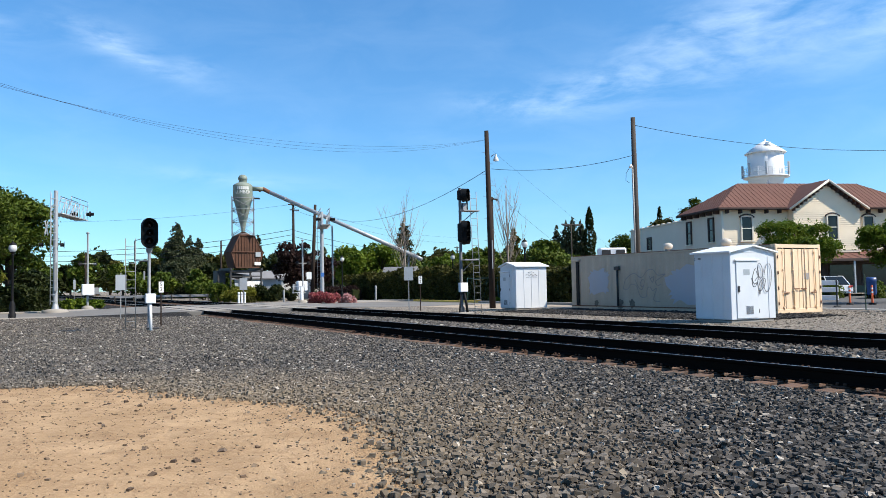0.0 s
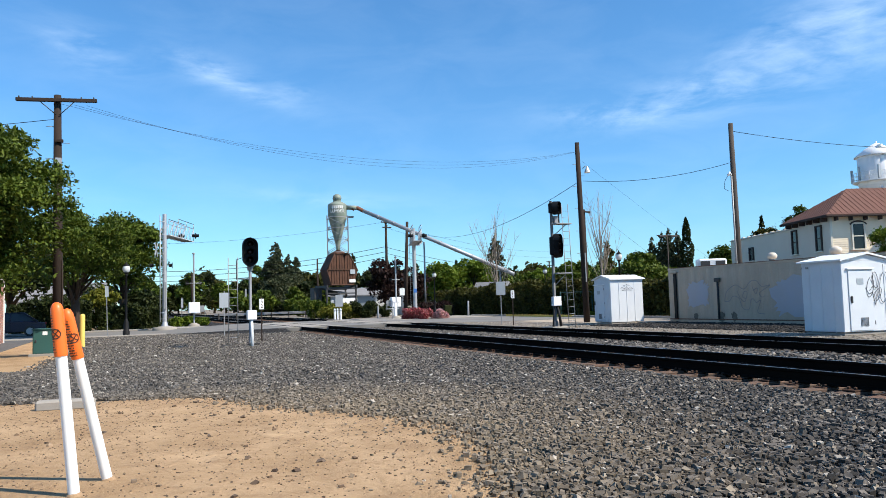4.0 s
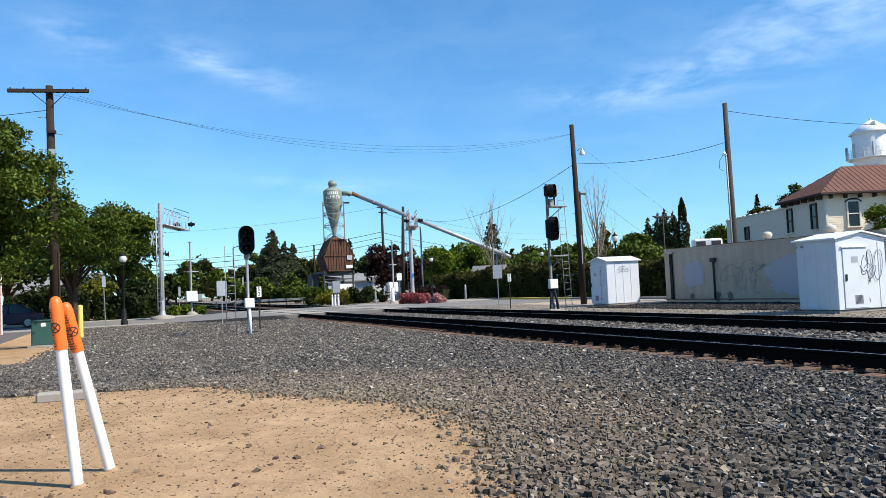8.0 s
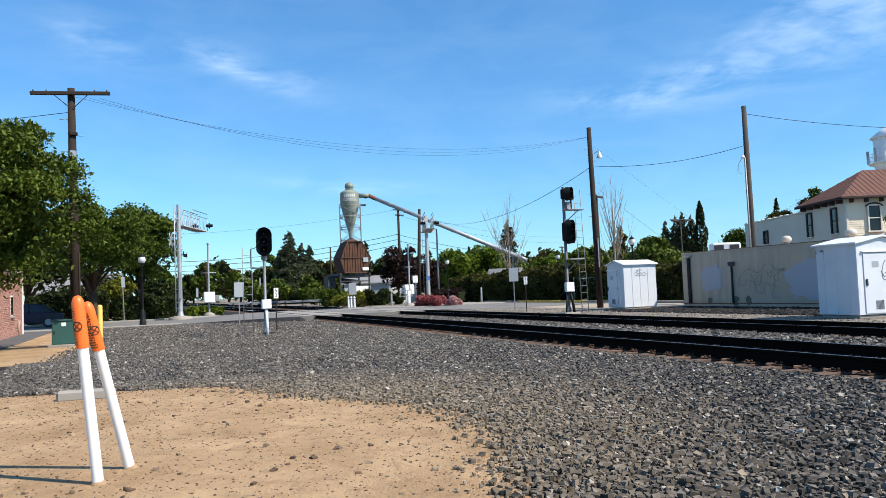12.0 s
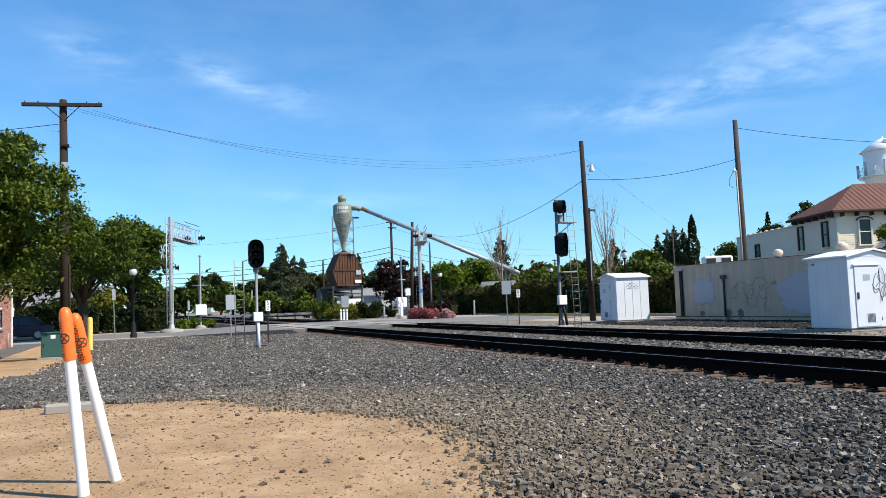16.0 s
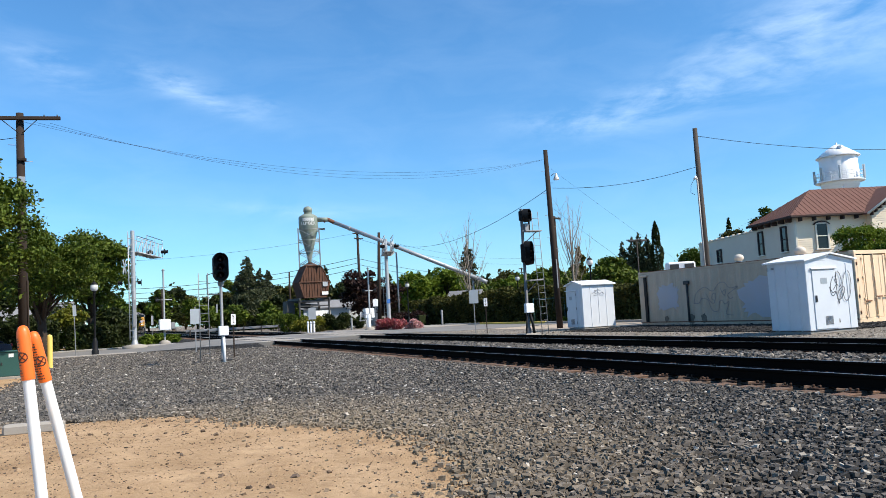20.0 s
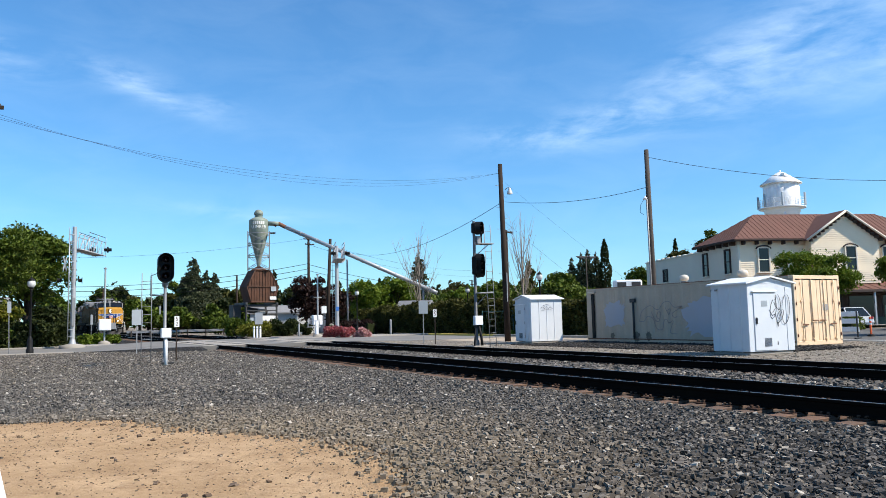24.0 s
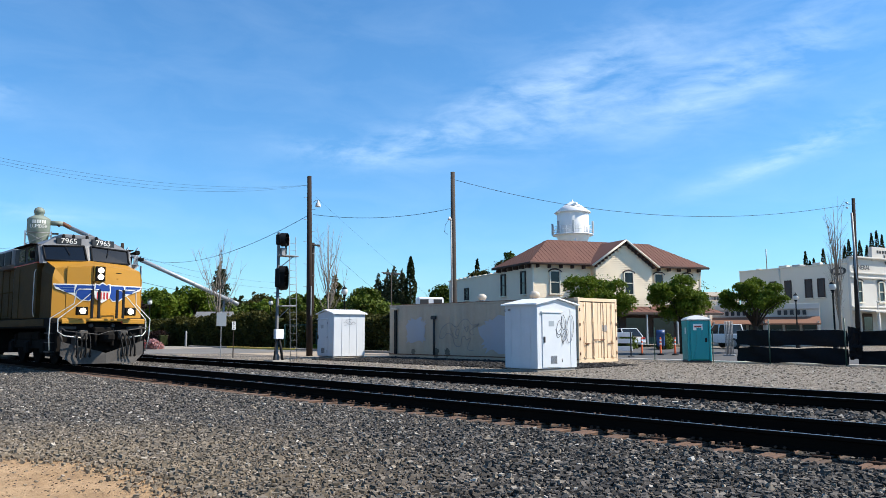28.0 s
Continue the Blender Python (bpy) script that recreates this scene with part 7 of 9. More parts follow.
part("riser_pipe", geo().cyl((0.05, -0.20, 0.0), (0.08, -0.28, 7.4), 0.045, n=8), M_GALV, t)
part("weatherhead", geo().tube([(0.08, -0.28, 7.4), (0.1, -0.40, 7.55), (0.1, -0.50, 7.42)], 0.06, 8), M_WHITE, t)
part("drip_loop", geo().tube([(0.1, -0.50, 7.42), (0.1, -0.75, 7.1), (0.1, -0.8, 6.7), (0.1, -0.55, 6.6)], 0.012, 5), M_BLACK, t)
t = utility_pole(-16.4, 50.2, 9.5, 0.125, "dark utility pole beside the street", M_POLE, (0.25, -0.05), (), False)
part("riser_pipe", geo().cyl((0.16, 0.1, 0.0), (0.16, -0.22, 8.6), 0.07, n=8), M_GALV, t)
for z_ in (8.9, 9.2):
    part("insulator", geo().cyl((0, -0.55, z_), (0, -0.38, z_), 0.06, n=8), M_GREYSIGN, t)
PA, PB = at(18.63, 88).translation, at(19.95, 84).translation
utility_pole(PA.x, PA.y, 11.3, 0.16, "brown utility pole with short crossarms behind the crossing", M_POLEDARK, (0, 0), ((10.9, 1.6, 15, True), (10.3, 1.2, 15, False)))
utility_pole(PB.x, PB.y, 10.5, 0.19, "dark utility pole behind the crossing", M_POLEDARK, (0.2, 0.4))
PC = at(13.45, 112).translation
utility_pole(PC.x, PC.y, 8.3, 0.14, "thin dark utility pole beside the hopper", M_POLEDARK)
PD = at(33.6, 62).translation
utility_pole(PD.x, PD.y, 8.6, 0.13, "thin brown pole with a crossarm behind the tall pole", M_POLEDARK, (0, 0), ((8.4, 1.4, 30, False),))
PE = at(30.9, 130).translation
utility_pole(PE.x, PE.y, 8.0, 0.14, "distant utility pole with a crossarm", M_POLEDARK, (0, 0), ((7.8, 2.4, 30, False), (7.2, 2.0, 30, False)))
PF = at(4.5, 150).translation
utility_pole(PF.x, PF.y, 8.3, 0.16, "distant utility pole beside the railway", M_POLEDARK)


def wire(p, q, sag, r=0.013, label="thin dark overhead wire"):
    p, q = Vector(p), Vector(q)
    pts = []
    for i in range(25):
        u = i / 24
        v = p.lerp(q, u)
        v.z -= 4 * sag * u * (1 - u)
        pts.append(v)
    return solid("overhead_wire", geo().tube(pts, r, 4), M_BLACK, IDENT, label, "wire", "overhead wires")


WIRE_END = at(-31.0, 46, 8.6).translation
TOP1, TOP2, TOP3 = Vector((-35.2, 23.3, 10.0)), Vector((-29.8, 28.98, 10.2)), Vector((-15.9, 49.95, 9.4))
for dy, sag in ((0.1, 1.2), (0.5, 1.35), (0.9, 1.5)):
    wire((-28.7, -2.1 + dy, 8.6), TOP1 + Vector((-0.09, -0.13, -0.45)), sag, 0.005)
wire((-28.7, -2.2, 8.05), WIRE_END, 0.5, 0.012)
wire(TOP1 + Vector((0, 0.1, -2.1)), TOP2 + Vector((0.1, -0.1, -2.0)), 0.35, 0.014)
wire(TOP2 + Vector((0, 0, -0.35)), TOP3 + Vector((0, 0, -0.25)), 1.4, 0.014)
wire(TOP1 + Vector((0, 0, -2.05)), at(21.0, 84, 9.3).translation, 1.6, 0.015)
wire(TOP1 + Vector((0, 0, -3.2)), (-44.5, 37.5, 3.0), 0.1, 0.006)
wire(TOP1 + Vector((0, 0.1, -1.0)), (-46.5, 43.5, 3.6), 0.1, 0.004)
FARL = at(-2.0, 98).translation
for k, (zl, za, sag, r) in enumerate(((6.3, 8.1, 1.1, 0.035), (5.8, 7.5, 1.1, 0.035), (5.3, 6.9, 1.2, 0.035), (9.4, 11.0, 0.8, 0.014))):
    wire((FARL.x, FARL.y, zl), (PA.x, PA.y, za), sag, r)
for k, (za, zb, r) in enumerate(((10.9, 9.6, 0.014), (8.0, 6.6, 0.028), (7.3, 5.9, 0.028), (10.3, 8.6, 0.014))):
    wire((PA.x, PA.y, za), (PE.x, PE.y, zb), 0.9, r)

# ---- old hotel, water tower and the street ----
M_CLAP = worn("clapboard_cream", (0.86, 0.725, 0.535), (0.70, 0.575, 0.41), 0.8, 0, 0.7, 25, 0.6)
M_CREAM = worn("cream_plaster", (0.70, 0.60, 0.48), (0.58, 0.49, 0.39), 0.85, 0, 0.5, 25, 0.6)
M_TRIM = worn("cream_trim", (0.72, 0.66, 0.54), (0.58, 0.52, 0.42), 0.7)
M_ROOFRED = worn("roof_brown_red", (0.165, 0.078, 0.058), (0.11, 0.055, 0.042), 0.85, 0, 0.6, 16, 0.7, 0.4, 0.01, 0.3)
M_DARKWOOD = worn("dark_eaves", (0.055, 0.035, 0.028), (0.03, 0.022, 0.02), 0.8)
M_TANK = worn("tank_white", (0.80, 0.80, 0.79), (0.66, 0.66, 0.66), 0.5, 0, 0.6, 20, 0.4)
M_HALL = worn("hall_white", (0.70, 0.645, 0.54), (0.58, 0.53, 0.44), 0.85, 0, 0.35, 25, 0.6)
# front white lowered, the shade on it put into the colour
M_HALLFRONT = worn("hall_front", (0.56, 0.535, 0.485), (0.43, 0.41, 0.37), 0.8, 0, 0.5, 25, 0.5)
M_TEAL = worn("teal_plastic", (0.0, 0.26, 0.28), (0.0, 0.20, 0.22), 0.4, 0, 2, 40, 0.4)
M_TARP = worn("black_tarpaulin", (0.008, 0.009, 0.011), (0.014, 0.015, 0.018), 0.75, 0, 1.5, 14, 0.7, 0.8, 0.04, 0.08)
M_SHOPRED = worn("shop_awning", (0.24, 0.115, 0.07), (0.16, 0.08, 0.05), 0.9, 0, 0.6, 20, 0.6)
PHI = -22


def sash_window(parent, x, y, z, w, h, face, arch=True):
    """A tall sash window; face 'y' looks to -y, face 'x' to +x."""
    m = Matrix.Translation((x, y, z)) @ (Matrix.Rotation(radians(90), 4, "Z") if face == "x" else IDENT)
    fr = geo()
    for s in (-1, 1):
        fr.box((s * w / 2, -0.04, h / 2), (0.12, 0.12, h + 0.1), None, 0.01)
    fr.box((0, -0.04, h), (w + 0.1, 0.12, 0.12), None, 0.01).box((0, -0.03, h / 2), (w, 0.08, 0.07), None, 0.01)
    win = part("window", fr, M_DARKWOOD if face == "y" else M_TRIM, parent, "tall sash window", m)
    for k in (0, 1):
        part("pane", geo().box((0, -0.01, h * (0.25 + 0.5 * k)), (w - 0.06, 0.03, h * 0.47), None), M_GLASS, win)
    part("sill", geo().box((0, -0.08, -0.05), (w + 0.3, 0.2, 0.1), None, 0.01), M_TRIM, win)
    if arch:
        a = geo()
        for i in range(8):
            t0, t1 = math.pi * (0.15 + 0.7 * i / 8), math.pi * (0.15 + 0.7 * (i + 1) / 8)
            R = w * 0.75
            p0 = (R * math.cos(t0), -0.08, h - 0.30 * w + R * 0.62 * math.sin(t0))
            p1 = (R * math.cos(t1), -0.08, h - 0.30 * w + R * 0.62 * math.sin(t1))
            a.cyl(p0, p1, 0.06, n=5)
        part("arched_hood", a, M_DARKWOOD, win, "dark arched window hood")
    return win


def roof_patch(g, pts, th=0.12):
    n = len(pts)
    vs = list(pts) + [(x, y, z - th) for x, y, z in pts]
    g.add(vs, [tuple(range(n)), tuple(range(2 * n - 1, n - 1, -1))] + [(i, n + i, n + (i + 1) % n, (i + 1) % n) for i in range(n)])


def hotel():
    """Two storeys; corner at the origin, side wall along -x (facing -y), front along +y (facing +x)."""
    t = thing("old_hotel", pose(-41.2, 49.4, 0.22, 0, 0, PHI), "two-storey cream clapboard hotel with a brown-red hipped roof", "building")
    L, D, H = 17.4, 6.4, 6.9
    part("wall", geo().box((-D / 2, L / 2, H / 2), (D, L, H), None, 0.01), M_CREAM, t, "plain cream side wall")
    # clapboards on the front
    bm_ = geo().add([(0, 0, 0), (0, L, 0), (0.035, L, 0), (0.035, 0, 0), (0, 0, 0.17), (0, L, 0.17), (0.012, L, 0.17), (0.012, 0, 0.17)], [(0, 1, 2, 3), (3, 2, 6, 7), (4, 7, 6, 5), (0, 3, 7, 4), (1, 5, 6, 2)])
    board = bm_.mesh("clapboard", M_CLAP)
    for i in range(20):
        part("clapboard", board, M_CLAP, t, "", pose(0.0, 0, 3.55 + 0.17 * i))
    part("corner_board", geo().box((0.0, 0.0, H / 2), (0.16, 0.16, H), None, 0.01), M_TRIM, t)
    part("corner_board", geo().box((0.0, L, H / 2), (0.16, 0.16, H), None, 0.01), M_TRIM, t)
    # lower wing running back from the side wall
    part("rear_wing", geo().box((-D - 6.4, 3.9, 3.25), (12.8, 7.8, 6.5), None, 0.01), M_CREAM, t, "flat-roofed rear wing")
    part("wing_cap", geo().box((-D - 6.4, 0.02, 6.53), (12.9, 0.24, 0.10), None, 0.02), M_TRIM, t)
    for i in range(10):
        part("parapet_block", geo().box((-D - 1.2 - 1.25 * i, 0.12, 6.62), (0.40, 0.26, 0.12), None, 0.02), M_CREAM, t)
    # hipped roof with a cross gable on the front
    o, rise, run = 0.62, 2.45, 3.2
    e = H + 0.05
    r0, r1 = (-run, run, e + rise), (-run, L - run, e + rise)
    a, b, c, d = (o, -o, e), (o, L + o, e), (-D - o, L + o, e), (-D - o, -o, e)
    for pts in ((a, b, r1, r0), (d, a, r0), (b, c, r1), (c, d, r0, r1)):
        g = geo()
        roof_patch(g, pts)
        part("roof_slope", g, M_ROOFRED, t, "ribbed brown-red metal roof")
    # standing seams on the two visible slopes
    seam = geo()
    for i in range(46):
        y = -o + 0.1 + (L + 2 * o - 0.2) * i / 45
        u = min(1.0, (y + o) / (run + o), (L + o - y) / (run + o))
        p0, p1 = Vector((o, y, e + 0.02)), Vector((o - (run + o) * u, y, e + 0.02 + rise * u))
        if (p1 - p0).length > 0.2:
            seam.cyl(p0, p1, 0.016, n=4, smooth=False)
    for i in range(16):
        x = o - 0.1 - (D + 2 * o - 0.2) * i / 15
        u = min(1.0, (o - x) / (run + o), (x + D + o) / (run + o))
        p0, p1 = Vector((x, -o, e + 0.02)), Vector((x, -o + (run + o) * u, e + 0.02 + rise * u))
        if (p1 - p0).length > 0.2:
            seam.cyl(p0, p1, 0.016, n=4, smooth=False)
    s_ = part("roof_seams", seam, M_ROOFRED, t)
    s_["kind"] = "stuff"
    gy, gw, gh = 8.58, 3.15, 2.12
    bx = 0.74
    bw = gw - 0.25
    vs = [(bx, gy - bw, 3.3), (bx, gy + bw, 3.3), (bx, gy + bw, H - 0.1), (bx, gy, H + gh - 0.2), (bx, gy - bw, H - 0.1)]
    vs += [(-0.3, y, z) for x, y, z in vs]
    part("gable_wall", geo().add(vs, [(0, 1, 2, 3, 4), (5, 9, 8, 7, 6), (0, 4, 9, 5), (1, 6, 7, 2), (0, 5, 6, 1)]), M_CLAP, t, "cream clapboard gable bay")
    for i in range(34):
        z = 3.5 + 0.17 * i
        wz = bw if z < H - 0.25 else bw * (H + gh - 0.32 - z) / (gh - 0.07)
        if wz > 0.2:
            part("clapboard", geo().add([(bx, gy - wz, z), (bx, gy + wz, z), (bx + 0.035, gy + wz, z), (bx + 0.035, gy - wz, z), (bx, gy - wz, z + 0.17), (bx, gy + wz, z + 0.17), (bx + 0.012, gy + wz, z + 0.17), (bx + 0.012, gy - wz, z + 0.17)], [(0, 1, 2, 3), (3, 2, 6, 7), (4, 7, 6, 5), (0, 3, 7, 4), (1, 5, 6, 2)]), M_CLAP, t)
    ox = bx + 0.42
    for s in (-1, 1):
        g = geo()
        pts = [(ox, gy, e + gh + 0.08), (ox, gy + s * (gw + 0.3), e - 0.12), (-1.0, gy + s * (gw + 0.3), e + 0.02), (-2.9, gy, e + gh + 0.08)]
        roof_patch(g, pts if s < 0 else pts[::-1])
        part("gable_roof", g, M_ROOFRED, t, "brown-red gable roof")
        part("barge_board", geo().cyl((ox + 0.03, gy, e + gh + 0.0), (ox + 0.03, gy + s * (gw + 0.3), e - 0.2), 0.09, n=6), M_TRIM, t)
        for i in range(9):
            q = Vector((bx + 0.22, gy, e + gh - 0.22)).lerp(Vector((bx + 0.22, gy + s * gw, e - 0.32)), (i + 0.5) / 9)
            part("bracket", geo().box(q, (0.4, 0.12, 0.22), None, 0.02), M_DARKWOOD, t)
    # eaves and brackets
    for y0, y1 in ((-o, gy - bw), (gy + bw, L + o)):
        part("eaves_board", geo().box((o - 0.05, (y0 + y1) / 2, H - 0.02), (0.1, y1 - y0, 0.2), None, 0.01), M_DARKWOOD, t)
    part("eaves_board", geo().box((-D / 2, -o + 0.05, H - 0.02), (D + 2 * o, 0.1, 0.2), None, 0.01), M_DARKWOOD, t)
    part("soffit", geo().box((0.3, L / 2, H - 0.03), (0.8, L + 2 * o, 0.06), None), M_DARKWOOD, t)
    part("soffit", geo().box((-D / 2, -0.35, H - 0.031), (D, 0.75, 0.06), None), M_DARKWOOD, t)
    br = geo().box((0, 0, 0), (0.5, 0.13, 0.32), None, 0.03).mesh("bracket", M_DARKWOOD)
    for i in range(16):
        y = 0.3 + i * (L - 0.6) / 15
        if abs(y - gy) > gw - 0.3:
            part("bracket", br, M_DARKWOOD, t, "", pose(0.28, y, H - 0.22))
    for i in range(6):
        part("bracket", br, M_DARKWOOD, t, "", pose(-0.4 - i * 1.15, -0.28, H - 0.22, 0, 0, 90))
    for y in (2.05, 9.0, 12.75, 15.9):
        sash_window(t, bx + 0.05 if abs(y - gy) < bw else 0.05, y, 4.35, 0.95, 1.95, "x")
    for x in (-1.75, -5.7):
        sash_window(t, x, -0.02, 4.35, 0.85, 1.95, "y", False)
    sash_window(t, -14.3, -0.02, 4.3, 0.9, 1.2, "y", False)
    # shop front with its awning roof
    g = geo()
    roof_patch(g, [(0.05, -0.4, 3.45), (2.3, -0.4, 2.75), (2.3, L + 0.6, 2.75), (0.05, L + 0.6, 3.45)])
    aw = part("awning_roof", g, M_ROOFRED, t, "brown-red shingled awning roof")
    for i in range(24):
        part("shingle_course", geo().cyl((0.06 + 0.0, -0.35 + i * 0.76, 3.48), (2.3, -0.35 + i * 0.76, 2.78), 0.02, n=4), M_ROOFRED, aw)
    part("fascia", geo().box((2.3, L / 2, 2.66), (0.08, L + 1.0, 0.2), None, 0.01), M_DARKWOOD, aw)
    for y in (0.2, 3.4, 6.6, 9.8, 13.0, 16.4):
        part("awning_post", geo().box((2.15, y, 1.3), (0.14, 0.14, 2.6), None, 0.01), M_GREYSIGN, t)
    # dark panel added as the shade below the awning
    part("shop_wall", geo().box((0.03, L / 2, 1.65), (0.06, L - 0.3, 2.9), None), M_DARKWOOD, t, "dark panel for the shade under the awning")
    for i in range(6):
        sh = part("shop_window", geo().box((0.06, 1.5 + i * 2.9, 1.45), (0.08, 2.4, 1.9), None, 0.02), M_DARKWOOD, t, "wide dark shop window")
        part("pane", geo().box((0.11, 1.5 + i * 2.9, 1.45), (0.02, 2.2, 1.7), None), M_GLASS, sh)
    part("shop_base", geo().box((0.04, L / 2, 0.3), (0.12, L, 0.6), None, 0.01), M_GREENTRIM, t)


hotel()


def water_tower():
    b = at(53.16, 96)
    t = thing("water_tower", b, "white steel water tower with a conical roof", "water tower")
    part("tank", geo().lathe([(1.0, 11.6), (1.95, 12.9), (1.98, 13.0), (1.98, 16.25), (1.9, 16.3)], 32), M_TANK, t, "white riveted tank")
    part("roof", geo().lathe([(2.28, 16.15), (2.3, 16.22), (1.2, 17.05), (0.35, 17.6), (0.1, 17.66), (0.1, 17.85), (0.004, 17.9)], 32), M_TANK, t, "white conical tank roof")
    walkway = part("walkway", geo().lathe([(1.95, 13.3), (2.55, 13.3), (2.55, 13.42), (1.95, 13.42)], 32), M_TANK, t, "white balcony ring")
    rail = geo()
    for z in (13.9, 14.35):
        pts = [(2.5 * math.cos(a), 2.5 * math.sin(a), z) for a in np.linspace(0, 2 * math.pi, 33)]
        rail.tube(pts, 0.03, 5)
    part("rail", rail, M_TANK, walkway)
    for i in range(20):
        a = 2 * math.pi * i / 20
        part("baluster", geo().cyl((2.5 * math.cos(a), 2.5 * math.sin(a), 13.4), (2.5 * math.cos(a), 2.5 * math.sin(a), 14.4), 0.03, n=5), M_TANK, walkway)
    for a in (0.3, 1.6, 2.4, 3.6, 4.6, 5.4):
        part("antenna_panel", geo().box((2.6 * math.cos(a), 2.6 * math.sin(a), 14.2), (0.16, 0.3, 1.5), None, 0.03), M_GREYSIGN, t)
    for i in range(4):
        a = math.pi / 4 + math.pi / 2 * i
        part("leg", geo().cyl((3.2 * math.cos(a), 3.2 * math.sin(a), -0.2), (1.7 * math.cos(a), 1.7 * math.sin(a), 13.0), 0.14, n=8), M_TANK, t)
    part("riser", geo().cyl((0, 0, -0.2), (0, 0, 11.8), 0.3, n=12), M_TANK, t)
    part("roof_hatch", geo().box((0.9, -0.6, 17.2), (0.5, 0.5, 0.3), None, 0.05), M_TANK, t)


water_tower()


def hall():
    """Two-storey hall: long plain side wall facing -y, lit front with cornice and lettering facing +x."""
    t = thing("old_hall", pose(-24.0, 73.6, 0, 0, 0, -14) @ pose(-0.7, 0, 0), "two-storey off-white hall with a parapet and arched windows", "building")
    D, L, H = 11.8, 14.0, 7.45
    part("wall", geo().box((-D / 2, L / 2, H / 2), (D, L, H), None, 0.02), M_HALL, t)
    for x, w, hh in ((-0.4, 0.8, 0.45), (-3.0, 0.8, 0.3), (-6.6, 0.9, 0.3), (-9.5, 0.4, 0.2)):
        part("parapet_block", geo().box((x, 0.2, H + hh / 2 - 0.02), (w, 0.5, hh), None, 0.02), M_HALL, t)
    part("parapet_cap", geo().box((-D / 2, 0.1, H + 0.03), (D, 0.4, 0.1), None, 0.02), M_HALL, t)
    for x in (-2.6, -3.9, -6.1, -7.75, -9.3):
        w = sash_window(t, x, -0.02, 4.45, 0.62, 1.72, "y", False)
        part("shutter", geo().box((0, -0.05, 0.88), (0.5, 0.05, 1.62), None, 0.01), M_DARKGREY, w, "dark boarded panel")
    sg = part("painted_sign", geo().lathe([(0.72, 0), (0.72, 0.02)], 24, Matrix.Translation((-0.85, -0.01, 6.78)) @ Matrix.Rotation(radians(90), 4, "X") @ Matrix.Diagonal((1.1, 0.55, 1, 1))), M_DARKGREY, t, "dark oval painted sign with unreadable letters")
    for i in range(4):
        part("letter_bar", geo().box((-1.24 + i * 0.26, -0.035, 6.78), (0.14, 0.01, 0.34), None), M_HALL, sg)
    for x in (-7.0, -8.4):
        part("roof_unit", geo().box((x, 3, H + 0.2), (0.9, 1.0, 0.6), None, 0.05), M_GALV, t, "grey roof-top unit")
    part("antenna_mast", geo().cyl((-9.2, 1, H), (-9.2, 1, H + 2.2), 0.05, n=6), M_GALV, t)
    part("down_pipe", geo().cyl((-7.0, -0.06, 0.2), (-7.0, -0.06, H), 0.06, n=6), M_HALL, t)
    # front
    part("front", geo().box((0.12, L / 2, H / 2 + 0.3), (0.24, L, H + 0.6), None, 0.02), M_HALLFRONT, t, "white plaster front with mouldings")
    for z, dp in ((6.15, 0.25), (6.6, 0.14), (H + 0.55, 0.35), (3.5, 0.2)):
        part("cornice", geo().box((0.24 + dp / 2, L / 2, z), (dp, L + 0.2, 0.16), None, 0.03), M_HALLFRONT, t)
    part("centre_parapet", geo().box((0.14, 6.0, H + 1.0), (0.35, 5.2, 1.3), None, 0.03), M_HALLFRONT, t)
    letters("GENERAL", 0.62, M_DARKGREY, t, Matrix.Translation((0.26, 1.75, H - 0.35)) @ FACE_X)
    for k, (z, n) in enumerate(((H + 1.2, 9), (H + 0.8, 4), (H + 0.2, 3))):
        for i in range(n):
            part("letter_bar", geo().box((0.33, 6.0 + (i - (n - 1) / 2) * 0.42, z), (0.02, 0.26, 0.28), None), M_DARKGREY, t)
    for y in (1.2, 4.6, 8.4, 11.6):
        sash_window(t, 0.26, y, 3.95, 0.85, 1.9, "x", True)
    g = geo()
    roof_patch(g, [(0.2, -0.3, 3.3), (2.6, -0.3, 3.05), (2.6, L, 3.05), (0.2, L, 3.3)])
    part("balcony", g, M_HALLFRONT, t, "white balcony over the pavement")
    for i in range(9):
        part("balcony_post", geo().box((2.5, 0.2 + i * 1.6, 3.5), (0.08, 0.08, 0.8), None, 0.01), M_HALLFRONT, t)
    part("balcony_rail", geo().box((2.5, L / 2, 3.9), (0.08, L, 0.07), None, 0.01), M_HALLFRONT, t)
    for y in (0.4, 4.5, 8.5):
        part("column", geo().cyl((2.4, y, 0), (2.4, y, 3.05), 0.12, n=10), M_HALLFRONT, t)
    for y in (2.2, 6.2, 10.4):
        d = part("doorway", geo().box((0.27, y, 1.5), (0.06, 1.5, 2.8), None, 0.02), M_DARKWOOD, t, "dark tall doorway")
        part("pane", geo().box((0.31, y, 1.8), (0.02, 1.2, 1.6), None), M_GLASS, d)
    part("porch_lamp", geo().lathe([(0.02, 2.6), (0.16, 2.75), (0.2, 2.9), (0.16, 3.05), (0.02, 3.2)], 12, Matrix.Translation((1.4, 3.6, 0))), M_LAMPGLASS, t, "white globe porch lamp")


hall()


